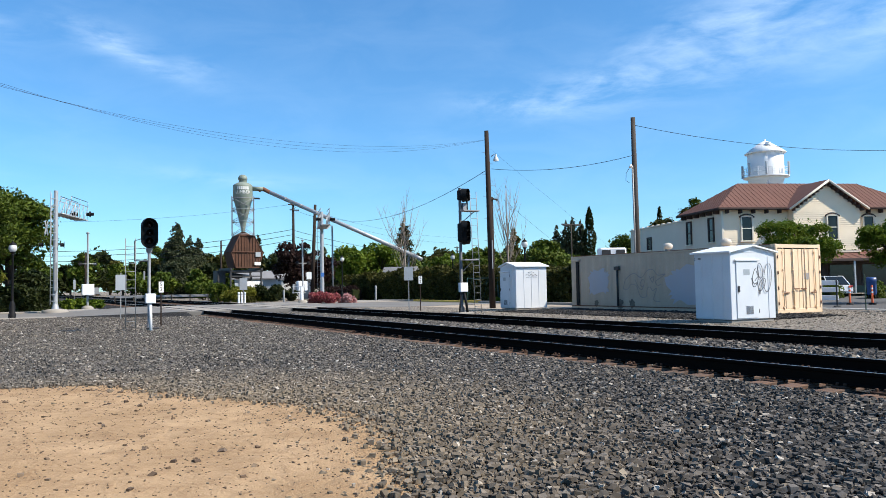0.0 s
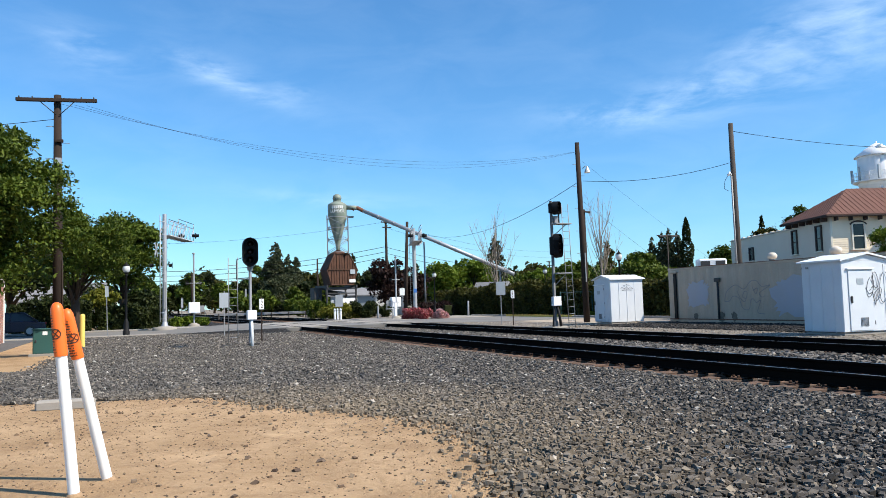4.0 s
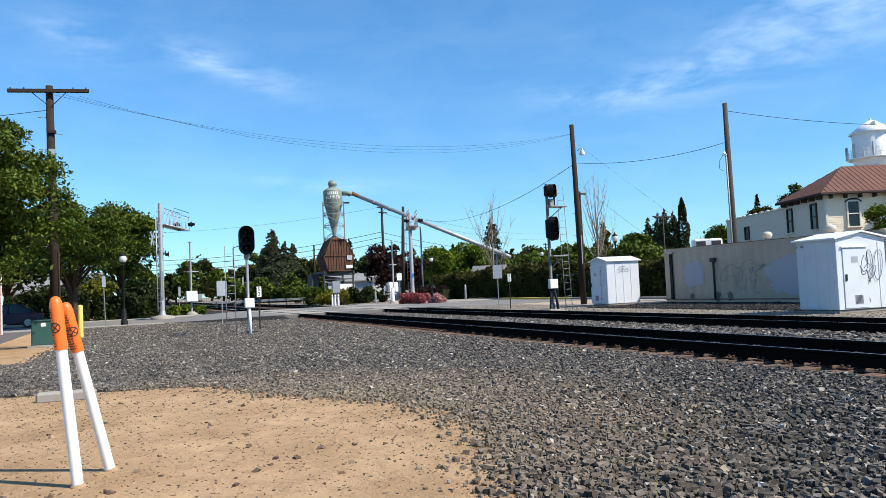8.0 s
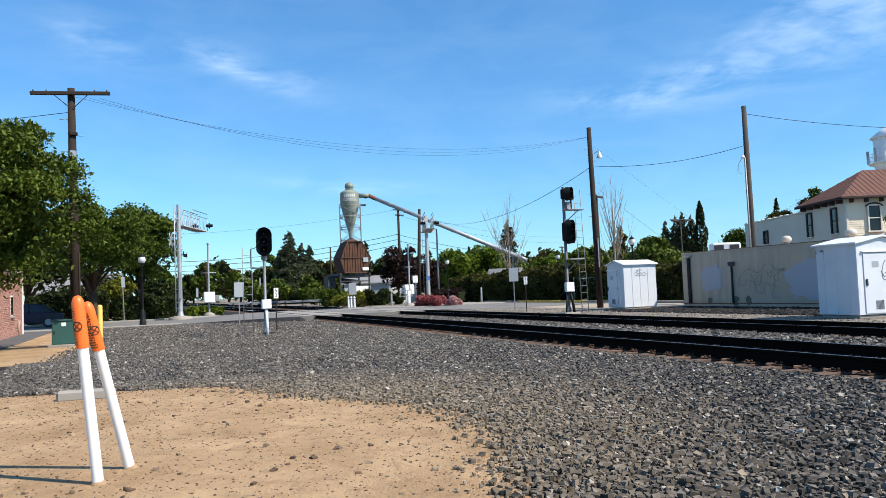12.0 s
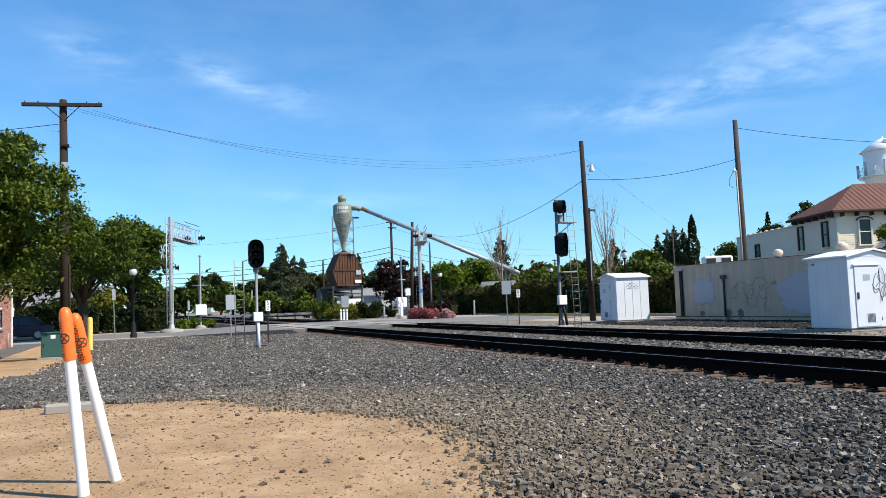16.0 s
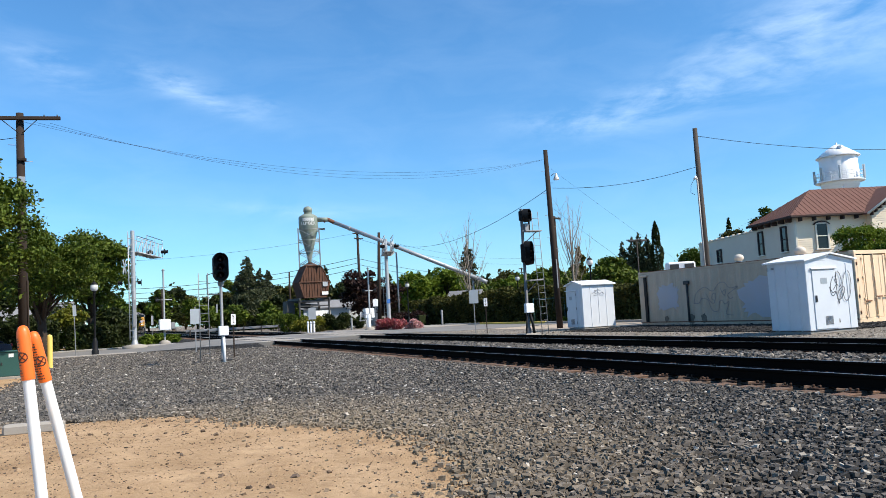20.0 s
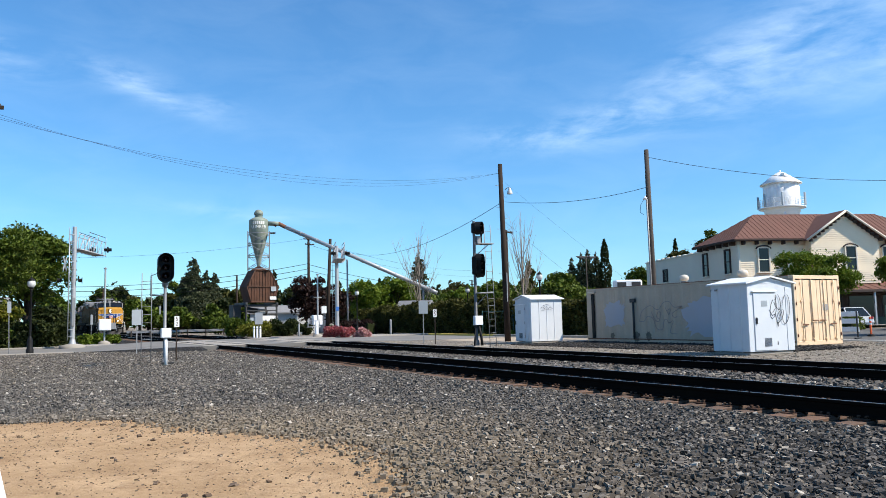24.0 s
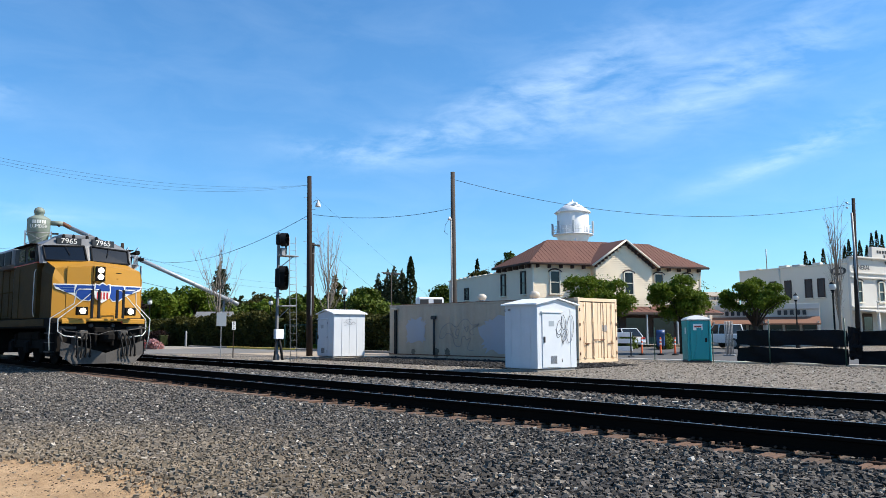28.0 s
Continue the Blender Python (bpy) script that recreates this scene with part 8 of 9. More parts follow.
def shop_row():
    """Low shops between the hotel and the hall."""
    for k, (az, r, w, h, mt) in enumerate(((64.6, 75.5, 4.6, 3.3, M_HALLFRONT), (68.0, 73.5, 4.4, 3.3, M_HALLFRONT), (63.4, 99, 6.0, 5.6, M_CREAM))):
        t = thing("shop", at(az, r, 0, PHI if k == 2 else -66), "low whitewashed shop with a brown awning", "building", "low shops")
        part("wall", geo().box((-1.5, 0, h / 2), (3, w, h), None, 0.02), mt, t)
        part("front_parapet", geo().box((0.05, 0, h + 0.2), (0.3, w, 0.5), None, 0.02), mt, t)
        g = geo()
        roof_patch(g, [(0.1, -w / 2, 2.6), (1.4, -w / 2, 2.0), (1.4, w / 2, 2.0), (0.1, w / 2, 2.6)])
        part("awning", g, M_SHOPRED, t, "brown canvas awning")
        for i in range(3):
            sw = part("shop_window", geo().box((0.04, (i - 1) * w / 3.2, 1.3), (0.1, w / 3.8, 1.9), None, 0.02), M_DARKWOOD, t)
            part("pane", geo().box((0.1, (i - 1) * w / 3.2, 1.3), (0.02, w / 4.4, 1.7), None), M_GLASS, sw)
        for i in range(5):
            part("letter_bar", geo().box((0.22, (i - 2) * 0.5, h - 0.35), (0.02, 0.3, 0.4), None), M_DARKGREY, t)
        for s in (-1, 1):
            part("awning_post", geo().box((1.3, s * (w / 2 - 0.2), 1.1), (0.12, 0.12, 2.2), None, 0.01), mt, t)


shop_row()


# ---- things along the near side of the street ----
def portable_toilet(m):
    t = thing("portable_toilet", m, "teal plastic portable toilet with a pale domed roof", "portable toilet")
    part("skid", geo().box((0, 0, 0.06), (1.12, 1.16, 0.12), None, 0.02), M_DARKGREY, t)
    part("body", geo().box((-0.01, 0, 1.08), (1.08, 1.12, 1.95), None, 0.05), M_TEAL, t)
    for s in (-1, 1):
        part("corner_rib", geo().box((0.54, s * 0.51, 1.06), (0.10, 0.10, 1.95), None, 0.03), M_TEAL, t)
        part("corner_rib", geo().box((-0.54, s * 0.51, 1.06), (0.10, 0.10, 1.95), None, 0.03), M_TEAL, t)
    d = part("door", geo().box((0.545, 0.02, 1.06), (0.05, 0.86, 1.80), None, 0.02), M_TEAL, t)
    part("door_moulding", geo().box((0.575, 0.0, 1.30), (0.03, 0.24, 0.75), None, 0.02), M_TEAL, d)
    part("door_moulding", geo().prism([(-0.28, 0), (0.28, 0), (0.14, 0.75), (-0.14, 0.75)], 0, 0.03, Matrix.Translation((0.57, 0, 0.2)) @ FACE_X), M_TEAL, d)
    part("latch", geo().box((0.58, 0.32, 1.1), (0.04, 0.10, 0.20), None, 0.02), M_BLACK, d)
    nt = part("notice", geo().box((0.575, -0.05, 1.72), (0.006, 0.44, 0.30), None), M_SIGNWHITE, d, "white notice with unreadable red lines")
    part("notice_line", geo().box((0.58, -0.05, 1.74), (0.004, 0.34, 0.08), None), M_REDLENS, nt)
    part("side_notice", geo().box((0.2, -0.565, 1.55), (0.2, 0.006, 0.3), None), M_SIGNWHITE, t)
    part("roof", geo().lathe([(0.82, 2.04), (0.83, 2.09), (0.62, 2.19), (0.30, 2.27), (0.004, 2.30)], 4, Matrix.Rotation(radians(45), 4, "Z"), False), M_LAMPGLASS, t, "translucent pale roof")
    part("vent_pipe", geo().cyl((-0.4, 0.4, 1.9), (-0.4, 0.4, 2.38), 0.05, n=8), M_DARKGREY, t)


portable_toilet(pose(-17.1, 31.9, 0.0, 0, 0, -48) @ Matrix.Scale(0.92, 4))


def tarp_fence(x0, x1, y, zt, zb, label, posts, seed):
    """A temporary chain-link fence hung with black tarpaulin in two loose bands."""
    t = thing("tarp_fence", IDENT, label, "fence", "tarpaulin fences")
    rng = random.Random(seed)
    n = int((x1 - x0) / 0.12)
    for z0, z1 in zip(zb, zt):
        g = geo()
        vs = []
        for i in range(n + 1):
            x = x0 + (x1 - x0) * i / n
            for k in range(5):
                z = z0 + (z1 - z0) * k / 4
                vs.append((x, y + 0.05 * math.sin(x * 3.1 + k * 1.3 + seed) + 0.03 * math.sin(x * 9 + 2 * k) + rng.uniform(-0.01, 0.01), z + 0.03 * math.sin(x * 2.3 + k) * (1 if k in (0, 4) else 0)))
        fs = [(i * 5 + k, (i + 1) * 5 + k, (i + 1) * 5 + k + 1, i * 5 + k + 1) for i in range(n) for k in range(4)]
        g.add(vs, fs, None, True)
        g.add([(x, yy + 0.012, z) for x, yy, z in vs], [q[::-1] for q in fs], None, True)
        part("tarpaulin", g, M_TARP, t, "black wrinkled tarpaulin band")
    for px in posts:
        part("post", geo().cyl((px, y - 0.12, -0.05), (px, y - 0.12, 1.9), 0.03, n=8), M_GREENTRIM, t)
    part("top_wire", geo().cyl((x0, y, max(zt) + 0.02), (x1, y, max(zt) + 0.02), 0.008, n=5), M_GALV, t)
    return t


tarp_fence(-15.7, -11.1, 32.9, (1.42, 0.68), (0.78, 0.06), "black tarpaulin hung on a chain-link fence", (-14.2, -11.15), 2)
tarp_fence(-10.75, -5.5, 33.0, (1.40, 0.62), (0.80, 0.06), "second stretch of black tarpaulin fence", (-8.5, -5.6), 5)
# loose end of the tarpaulin, crumpled
rng_ = np.random.default_rng(4)
g = geo()
for i in range(7):
    vs = []
    for a in range(5):
        for b in range(5):
            vs.append((-11.05 + 0.02 * i + a * 0.12, 32.85 - 0.06 * i + rng_.uniform(-0.09, 0.09), 0.25 + i * 0.08 + b * 0.2 + rng_.uniform(-0.06, 0.06)))
    g.add(vs, [(a * 5 + b, (a + 1) * 5 + b, (a + 1) * 5 + b + 1, a * 5 + b + 1) for a in range(4) for b in range(4)])
solid("loose_tarpaulin", g, M_TARP, IDENT, "crumpled loose end of black tarpaulin on the fence", "tarpaulin")
for x, y, h in ((-19.9, 33.0, 1.5), (-17.0, 33.2, 1.3)):
    t = thing("fence_post", pose(x, y, 0.05), "thin dark green steel fence post", "post", "fence posts")
    part("shaft", geo().box((0, 0, h / 2), (0.04, 0.035, h + 0.1), None, 0.005).box((0.0, 0.02, h / 2), (0.012, 0.03, h + 0.1), None), M_GREENTRIM, t)
car(at(63.9, 64, 0.02, 157), M_CARWHITE, "white pickup truck parked on the street", 5.6, 1.95, 1.85, "pickup_truck")
car(pose(-36.6, 55.6, 0.02, 0, 0, 150), M_CARWHITE, "white estate car parked at the kerb", 4.6, 1.8, 1.55)
t = thing("fencing_stack", at(63.8, 46, 0.02, -70), "stack of grey chain-link fence panels standing on end", "fencing")
for i in range(5):
    p = part("panel", geo().tube([(0, i * 0.08, 0), (0, i * 0.08, 1.9), (0.6, i * 0.08, 1.9), (0.6, i * 0.08, 0), (0, i * 0.08, 0.02)], 0.025, 6), M_GALV, t)
    for k in range(4):
        part("mesh_wire", geo().cyl((0.0, i * 0.08, 0.3 + k * 0.45), (0.6, i * 0.08, 0.6 + k * 0.42), 0.008, n=4), M_GALV, p)
part("foot", geo().box((0.3, 0.16, 0.03), (0.9, 0.6, 0.06), None, 0.01), M_GALV, t)
M_DELIN = worn("delineator_orange", (0.80, 0.13, 0.03), (0.6, 0.1, 0.03), 0.5)
for az, r in ((58.0, 46), (59.3, 46), (60.3, 46)):
    t = thing("delineator_post", at(az, r, 0.02), "orange delineator post on a black rubber foot", "traffic post", "delineator posts")
    part("foot", geo().lathe([(0.2, 0), (0.2, 0.05), (0.08, 0.1)], 10), M_BLACK, t)
    part("tube", geo().lathe([(0.055, 0.05), (0.05, 0.98), (0.03, 1.02)], 10), M_DELIN, t)
    for z in (0.6, 0.8):
        part("reflector_band", geo().lathe([(0.056, z), (0.056, z + 0.09)], 10), M_SIGNWHITE, t)
t = thing("barricade", at(56.6, 42.5, 0.02, -75), "white plank road barricade on dark legs", "barricade")
for z in (0.45, 0.85, 1.2):
    part("plank", geo().box((0, 0, z), (0.04, 1.15, 0.24), None, 0.01), M_WHITE, t)
for y in (-0.5, 0.5):
    part("leg", geo().box((0, y, 0.65), (0.06, 0.07, 1.4), None, 0.01), M_DARKGREY, t)
    part("foot", geo().box((0, y, 0.03), (0.8, 0.1, 0.06), None, 0.01), M_DARKGREY, t)
t = thing("mail_box", at(59.3, 59, 0.0, -60), "dark blue street mail box with a rounded top", "mail box")
part("body", geo().box((0, 0, 0.75), (0.55, 0.6, 1.0), None, 0.08), worn("mail_blue", (0.03, 0.07, 0.2), rough=0.4), t)
part("rounded_top", geo().cyl((0, -0.3, 1.2), (0, 0.3, 1.2), 0.275, n=16), worn("mail_blue_top", (0.03, 0.07, 0.2), rough=0.4), t)
for x in (-0.2, 0.2):
    for y in (-0.2, 0.2):
        part("leg", geo().cyl((x, y, 0), (x, y, 0.3), 0.03, n=6), M_DARKGREY, t)

# on and behind the container
roof_vent(at(46.4, 36.2, 2.76), 0.62)
roof_vent(at(50.35, 34.6, 2.76), 0.68)
t = thing("roof_unit", at(42.4, 44, 2.45, -30), "white box-shaped unit on a steel stand behind the container", "air unit")
part("case", geo().box((0, 0, 0.65), (0.9, 1.5, 0.55), None, 0.08), M_WHITE, t)
for s in (-0.4, 0.4):
    part("grille", geo().box((0.46, s, 0.65), (0.02, 0.5, 0.3), None, 0.01), M_DARKGREY, t)
for x in (-0.35, 0.35):
    for y in (-0.6, 0.6):
        part("leg", geo().cyl((x, y, -2.45), (x, y, 0.4), 0.04, n=6), M_GALV, t)
t = thing("light_stand", at(39.5, 50, 0.05), "thin steel stand with a flat floodlight bar", "light stand")
part("pole", geo().cyl((0, 0, -0.1), (0, 0, 5.2), 0.032, n=8), M_POLEGREY, t)
part("bar", geo().box((0, 0, 5.2), (0.12, 1.6, 0.06), None, 0.01), M_POLEGREY, t)
for s in (-0.5, 0.4):
    part("flood_lamp", geo().box((0.1, s, 5.14), (0.2, 0.5, 0.10), None, 0.02), M_DARKGREY, t)
t = thing("green_fence", at(37.5, 55, 0.05, -52), "low green tube fence in front of the trees", "fence")
for i in range(6):
    part("post", geo().cyl((0, -6 + 2.4 * i, 0), (0, -6 + 2.4 * i, 1.9), 0.04, n=6), M_CABGREEN, t)
for z in (0.15, 1.85):
    part("rail", geo().cyl((0, -6, z), (0, 6, z), 0.025, n=6), M_CABGREEN, t)
for i in range(30):
    part("wire", geo().cyl((0, -6 + 0.4 * i, 0.1), (0, -6 + 0.4 * i + 0.4, 1.85), 0.006, n=4), M_CABGREEN, t)
for i in range(3):
    t = thing("folding_chair", at(38.4 + 0.55 * i, 52 + 0.4 * i, 0.05, -40 + 25 * i), "white garden chair on the lot", "chair", "garden chairs")
    part("seat", geo().box((0, 0, 0.45), (0.45, 0.45, 0.04), None, 0.01), M_WHITE, t)
    part("backrest", geo().box((-0.22, 0, 0.75), (0.04, 0.45, 0.5), None, 0.02), M_WHITE, t)
    for x in (-0.2, 0.2):
        for y in (-0.2, 0.2):
            part("leg", geo().cyl((x, y, 0), (x * 0.8, y * 0.9, 0.45), 0.018, n=6), M_WHITE, t)

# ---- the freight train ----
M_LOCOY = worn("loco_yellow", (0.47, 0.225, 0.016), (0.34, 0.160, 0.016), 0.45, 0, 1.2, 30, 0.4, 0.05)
# side yellow: shade put into the colour, with grime blotches
M_LOCOYSHADE = worn("loco_yellow_grimy", (0.085, 0.05, 0.014), (0.028, 0.019, 0.011), 0.75, 0, 0.9, 20, 0.9, 0.1, spec=0.12)
M_LOCOG = worn("loco_grey", (0.17, 0.172, 0.176), (0.095, 0.095, 0.10), 0.5, 0, 1.2, 30, 0.7, 0.08)
M_LOCODARK = worn("underframe_black", (0.010, 0.0095, 0.009), (0.024, 0.020, 0.017), 0.9, 0, 2, 30, 0.7, 0.2, spec=0.05)
M_PLOW = worn("plow_grey", (0.085, 0.077, 0.070), (0.028, 0.025, 0.023), 0.8, 0.1, 2, 30, 0.8, 0.2)
M_LOCOWHITE = worn("handrail_white", (0.76, 0.75, 0.70), (0.55, 0.54, 0.5), 0.5)
M_WINGBLUE = worn("wing_blue", (0.006, 0.045, 0.24), (0.006, 0.035, 0.18), 0.4, 0, 2, 30, 0.3)
M_SHIELDRED = worn("shield_red", (0.55, 0.03, 0.03), (0.45, 0.03, 0.03), 0.4)
M_REDSTRIPE = worn("red_stripe", (0.60, 0.05, 0.02), (0.45, 0.04, 0.02), 0.4)
# darker copy of the cab grey, the cab side's shade painted in
M_CABDARK = worn("cab_side_grimy_grey", (0.07, 0.068, 0.065), (0.03, 0.028, 0.026), 0.7, 0, 1.2, 30, 0.7, 0.1, spec=0.12)
M_HEADLAMP = glow("headlamp_glow", (1.0, 0.93, 0.75), 3.5)
M_HOPPERGREY = worn("hopper_grey", (0.17, 0.172, 0.175), (0.085, 0.08, 0.076), 0.6, 0, 0.7, 16, 0.7)
M_CABGLASS = glassy("cab_glass", (0.008, 0.012, 0.02), 0.12, 0.35)
M_NUMBOARD = worn("number_board", (0.012, 0.012, 0.012), (0.02, 0.02, 0.02), 0.4)
SIZE = 1.084
SPEED, FRONT_28, TRACK_Y = 20.6, -26.9, 9.65
WHEELS = []


def wheelset(parent, x, r, label=""):
    """An axle with two flanged wheels, turning about y."""
    ax = part("wheelset", geo().cyl((0, -0.8, 0), (0, 0.8, 0), 0.09, n=8), M_LOCODARK, parent, "", pose(x, 0, r))
    for s in (-1, 1):
        w = geo()
        m = Matrix.Rotation(radians(90), 4, "X")
        w.lathe([(0.12, -0.06), (r * 0.55, -0.045), (r * 0.78, -0.06), (r, -0.065), (r, 0.05), (r + 0.025, 0.055), (r + 0.025, 0.075), (r * 0.78, 0.06), (r * 0.5, 0.04), (0.12, 0.07)], 28, Matrix.Translation((0, s * 0.75, 0)) @ (m if s < 0 else Matrix.Rotation(radians(-90), 4, "X")))
        part("wheel", w, M_LOCODARK, ax)
    WHEELS.append((ax, x, r, 1))
    return ax


def pane(parent, pts, mat, name, label="", th=0.03, out=(1, 0, 0)):
    """A flat polygon with thickness, along the direction out."""
    o = Vector(out) * th
    n = len(pts)
    vs = [Vector(p) for p in pts]
    vs += [v + o for v in vs]
    return part(name, geo().add(vs, [tuple(range(n)), tuple(range(2 * n - 1, n - 1, -1))] + [(i, n + i, n + (i + 1) % n, (i + 1) % n) for i in range(n)]), mat, parent, label)


def squat(t, k):
    """Lower a car body on its wheels by the factor k."""
    done = set()
    low = Matrix.Diagonal((1, 1, k, 1))
    for o in t.children:
        if o.name.split(".")[0] == "wheelset":
            continue
        for q in (o, *o.children_recursive):
            m = q.matrix_basis if q is o else o.matrix_basis @ q.matrix_basis
            if q.data and q.data.name not in done:
                done.add(q.data.name)
                q.data.transform(m.inverted() @ low @ m)


def locomotive():
    """Wide-nose diesel; x runs forward, the plow's foot is at the origin, rail top at z = 0."""
    t = thing("locomotive", pose(0, TRACK_Y, RAIL_Z) @ Matrix.Scale(SIZE, 4), "yellow and grey diesel freight locomotive with lit headlights", "locomotive")
    L = 22.3
    part("frame", geo().box((-L / 2 - 0.2, 0, 1.38), (L - 1.2, 2.95, 0.34), None, 0.03), M_LOCODARK, t, "dark sill frame")
    part("sill_stripe", geo().box((-L / 2 - 0.4, -1.485, 1.40), (L - 2.0, 0.02, 0.24), None), M_LOCOYSHADE, t)
    # plow and front plate
    plow = geo()
    for s in (-1, 1):
        pts = [(0.0, 0.0, 0.06), (0.0, 0.0, 0.40), (-0.30, s * 1.27, 0.78), (-0.30, s * 1.27, 0.34), (-0.16, s * 0.95, 0.06)]
        plow.add(pts + [(x - 0.06, y, z) for x, y, z in pts], [(0, 1, 2, 3, 4)[::-s], (5, 6, 7, 8, 9)[::s], (0, 5, 6, 1)[::-s], (1, 6, 7, 2)[::-s], (2, 7, 8, 3)[::-s], (3, 8, 9, 4)[::-s], (4, 9, 5, 0)[::-s]])
    part("plow", plow, M_PLOW, t, "scuffed grey snow plow")
    part("front_plate", geo().box((-0.62, 0, 0.92), (0.14, 2.7, 0.97), None, 0.03), M_LOCODARK, t)
    for s in (-1, 1):
        part("pilot_bracket", geo().box((-0.42, s * 0.62, 0.98), (0.30, 0.30, 0.34), None, 0.05), M_PLOW, t)
        part("draft_pocket", geo().box((-0.40, s * 0.26, 0.86), (0.34, 0.10, 0.52), None, 0.03), M_LOCODARK, t)
    part("anticlimber", geo().box((-0.46, 0, 1.47), (0.34, 2.6, 0.10), None, 0.03), M_LOCOY, t, "yellow walkway ledge below the nose")
    for s in (-1, 1):
        part("ledge_lip", geo().box((-0.285, s * 0.92, 1.40), (0.03, 0.72, 0.10), None, 0.01), M_LOCOY, t)
        part("gladhand_rack", geo().box((-0.50, s * 1.02, 1.22), (0.10, 0.46, 0.10), None, 0.02), M_PLOW, t)
        part("drain_pipe", geo().tube([(-0.50, s * 1.24, 1.28), (-0.44, s * 1.26, 1.0), (-0.40, s * 1.2, 0.78)], 0.035, 7), M_PLOW, t)
        part("jumper_socket", geo().lathe([(0.07, 0), (0.08, 0.05), (0.05, 0.09)], 12, Matrix.Translation((-0.55, s * 0.34, 1.30)) @ Matrix.Rotation(radians(90), 4, "Y")), M_PLOW, t)
        part("bracket_rib", geo().box((-0.30, s * 0.90, 0.78), (0.34, 0.04, 0.42), None, 0.01), M_PLOW, t)
        part("uncoupling_arm", geo().tube([(0.05, s * 1.25, 1.12), (-0.2, s * 1.26, 1.18), (-0.5, s * 1.26, 1.24)], 0.018, 6), M_PLOW, t)
    part("draft_gear", geo().box((-0.42, 0, 1.14), (0.30, 0.62, 0.20), None, 0.04), M_LOCODARK, t)
    cp = part("coupler", geo().box((-0.05, 0, 0.90), (0.75, 0.24, 0.30), None, 0.06), M_LOCODARK, t, "dark knuckle coupler")
    part("knuckle", geo().box((0.38, -0.06, 0.92), (0.24, 0.32, 0.32), None, 0.09), M_LOCODARK, cp)
    part("cut_lever", geo().tube([(0.05, -1.3, 1.12), (0.10, -0.7, 1.05), (0.16, -0.3, 1.0), (0.2, 0, 1.10), (0.12, 0.6, 1.14), (0.05, 1.3, 1.24)], 0.016, 6), M_PLOW, t)
    for s in (-1, 1):
        for k in range(4):
            y = s * (0.45 + 0.13 * k)
            part("air_hose", geo().tube([(-0.32, y, 1.05), (-0.1, y + s * 0.02, 0.9), (0.02, y + s * 0.04, 0.6), (0.0, y + s * 0.05, 0.33)], 0.022 + 0.006 * (k % 2), 6), M_BLACK, t)
            part("gladhand", geo().box((0.0, y + s * 0.05, 0.31), (0.07, 0.06, 0.09), None, 0.02), M_LOCODARK, t)
        part("step_well", geo().box((-0.92, s * 1.36, 0.85), (0.5, 0.22, 1.1), None, 0.03), M_LOCODARK, t)
        for k in range(3):
            part("step", geo().box((-0.9, s * 1.40, 0.45 + 0.3 * k), (0.46, 0.24, 0.04), None, 0.005), M_PLOW, t)
        # white handrails: outer loop and inner slope
        part("handrail", geo().tube([(-0.62, s * 1.50, 0.50), (-0.55, s * 1.55, 0.95), (-0.5, s * 1.55, 1.52), (-0.22, s * 0.96, 2.0), (-0.18, s * 0.92, 2.4), (-0.12, s * 0.86, 2.46), (-0.02, s * 0.5, 2.46)], 0.017, 7), M_LOCOWHITE, t)
        part("handrail", geo().tube([(-0.12, s * 0.72, 0.90), (-0.22, s * 1.2, 0.96), (-0.35, s * 1.36, 1.1), (-0.38, s * 1.36, 1.5), (-0.12, s * 0.72, 2.12), (-0.05, s * 0.42, 2.44), (-0.02, s * 0.3, 2.46)], 0.017, 7), M_LOCOWHITE, t)
        part("black_post", geo().box((-0.04, s * 0.28, 2.0), (0.06, 0.075, 0.95), None, 0.01), M_BLACK, t, "black upright at the front walkway")
        part("black_post", geo().box((-0.04, s * 0.48, 2.0), (0.06, 0.075, 0.95), None, 0.01), M_BLACK, t, "black upright at the front walkway")
        dl = part("ditch_light", geo().box((-0.16, s * 0.74, 1.76), (0.16, 0.34, 0.27), None, 0.02), M_LOCODARK, t, "lit ditch light in a black case")
        part("lamp", geo().lathe([(0.095, 0), (0.095, 0.03), (0.05, 0.05)], 14, Matrix.Translation((-0.08, s * 0.74, 1.76)) @ Matrix.Rotation(radians(90), 4, "Y")), M_HEADLAMP, dl)
    # nose: two faces meeting in a slight centre ridge, sloping top
    xf, xe, xb = -0.62, -0.94, -2.15
    zb, z1, z2 = 1.42, 3.26, 3.50
    nose = geo()
    hw = 1.41
    v = [(xf, 0, zb), (xe, -hw, zb), (xe, hw, zb), (xf, 0, z1 + 0.05), (xe - 0.05, -1.34, z1 - 0.08), (xe - 0.05, 1.34, z1 - 0.08),
         (xb, 0, z2 + 0.1), (xb, -1.30, z2), (xb, 1.30, z2), (xb, -hw, zb), (xb, hw, zb), (xb, -hw, z1 - 0.1), (xb, hw, z1 - 0.1), (xe - 0.02, -hw, z1 - 0.35), (xe - 0.02, hw, z1 - 0.35)]
    nose.add(v, [(1, 0, 3, 4, 13), (0, 2, 14, 5, 3), (4, 3, 6, 7), (3, 5, 8, 6), (2, 10, 12, 14), (14, 12, 8, 5), (0, 1, 9, 10, 2)])
    part("nose_side", geo().add([v[1], v[13], v[11], v[9], v[4], v[7]], [(0, 1, 2, 3), (1, 4, 5, 2)]), M_LOCOYSHADE, t, "grimy yellow side of the nose, darkened for shade")
    part("nose", nose, M_LOCOY, t, "yellow wide nose with a centre ridge")
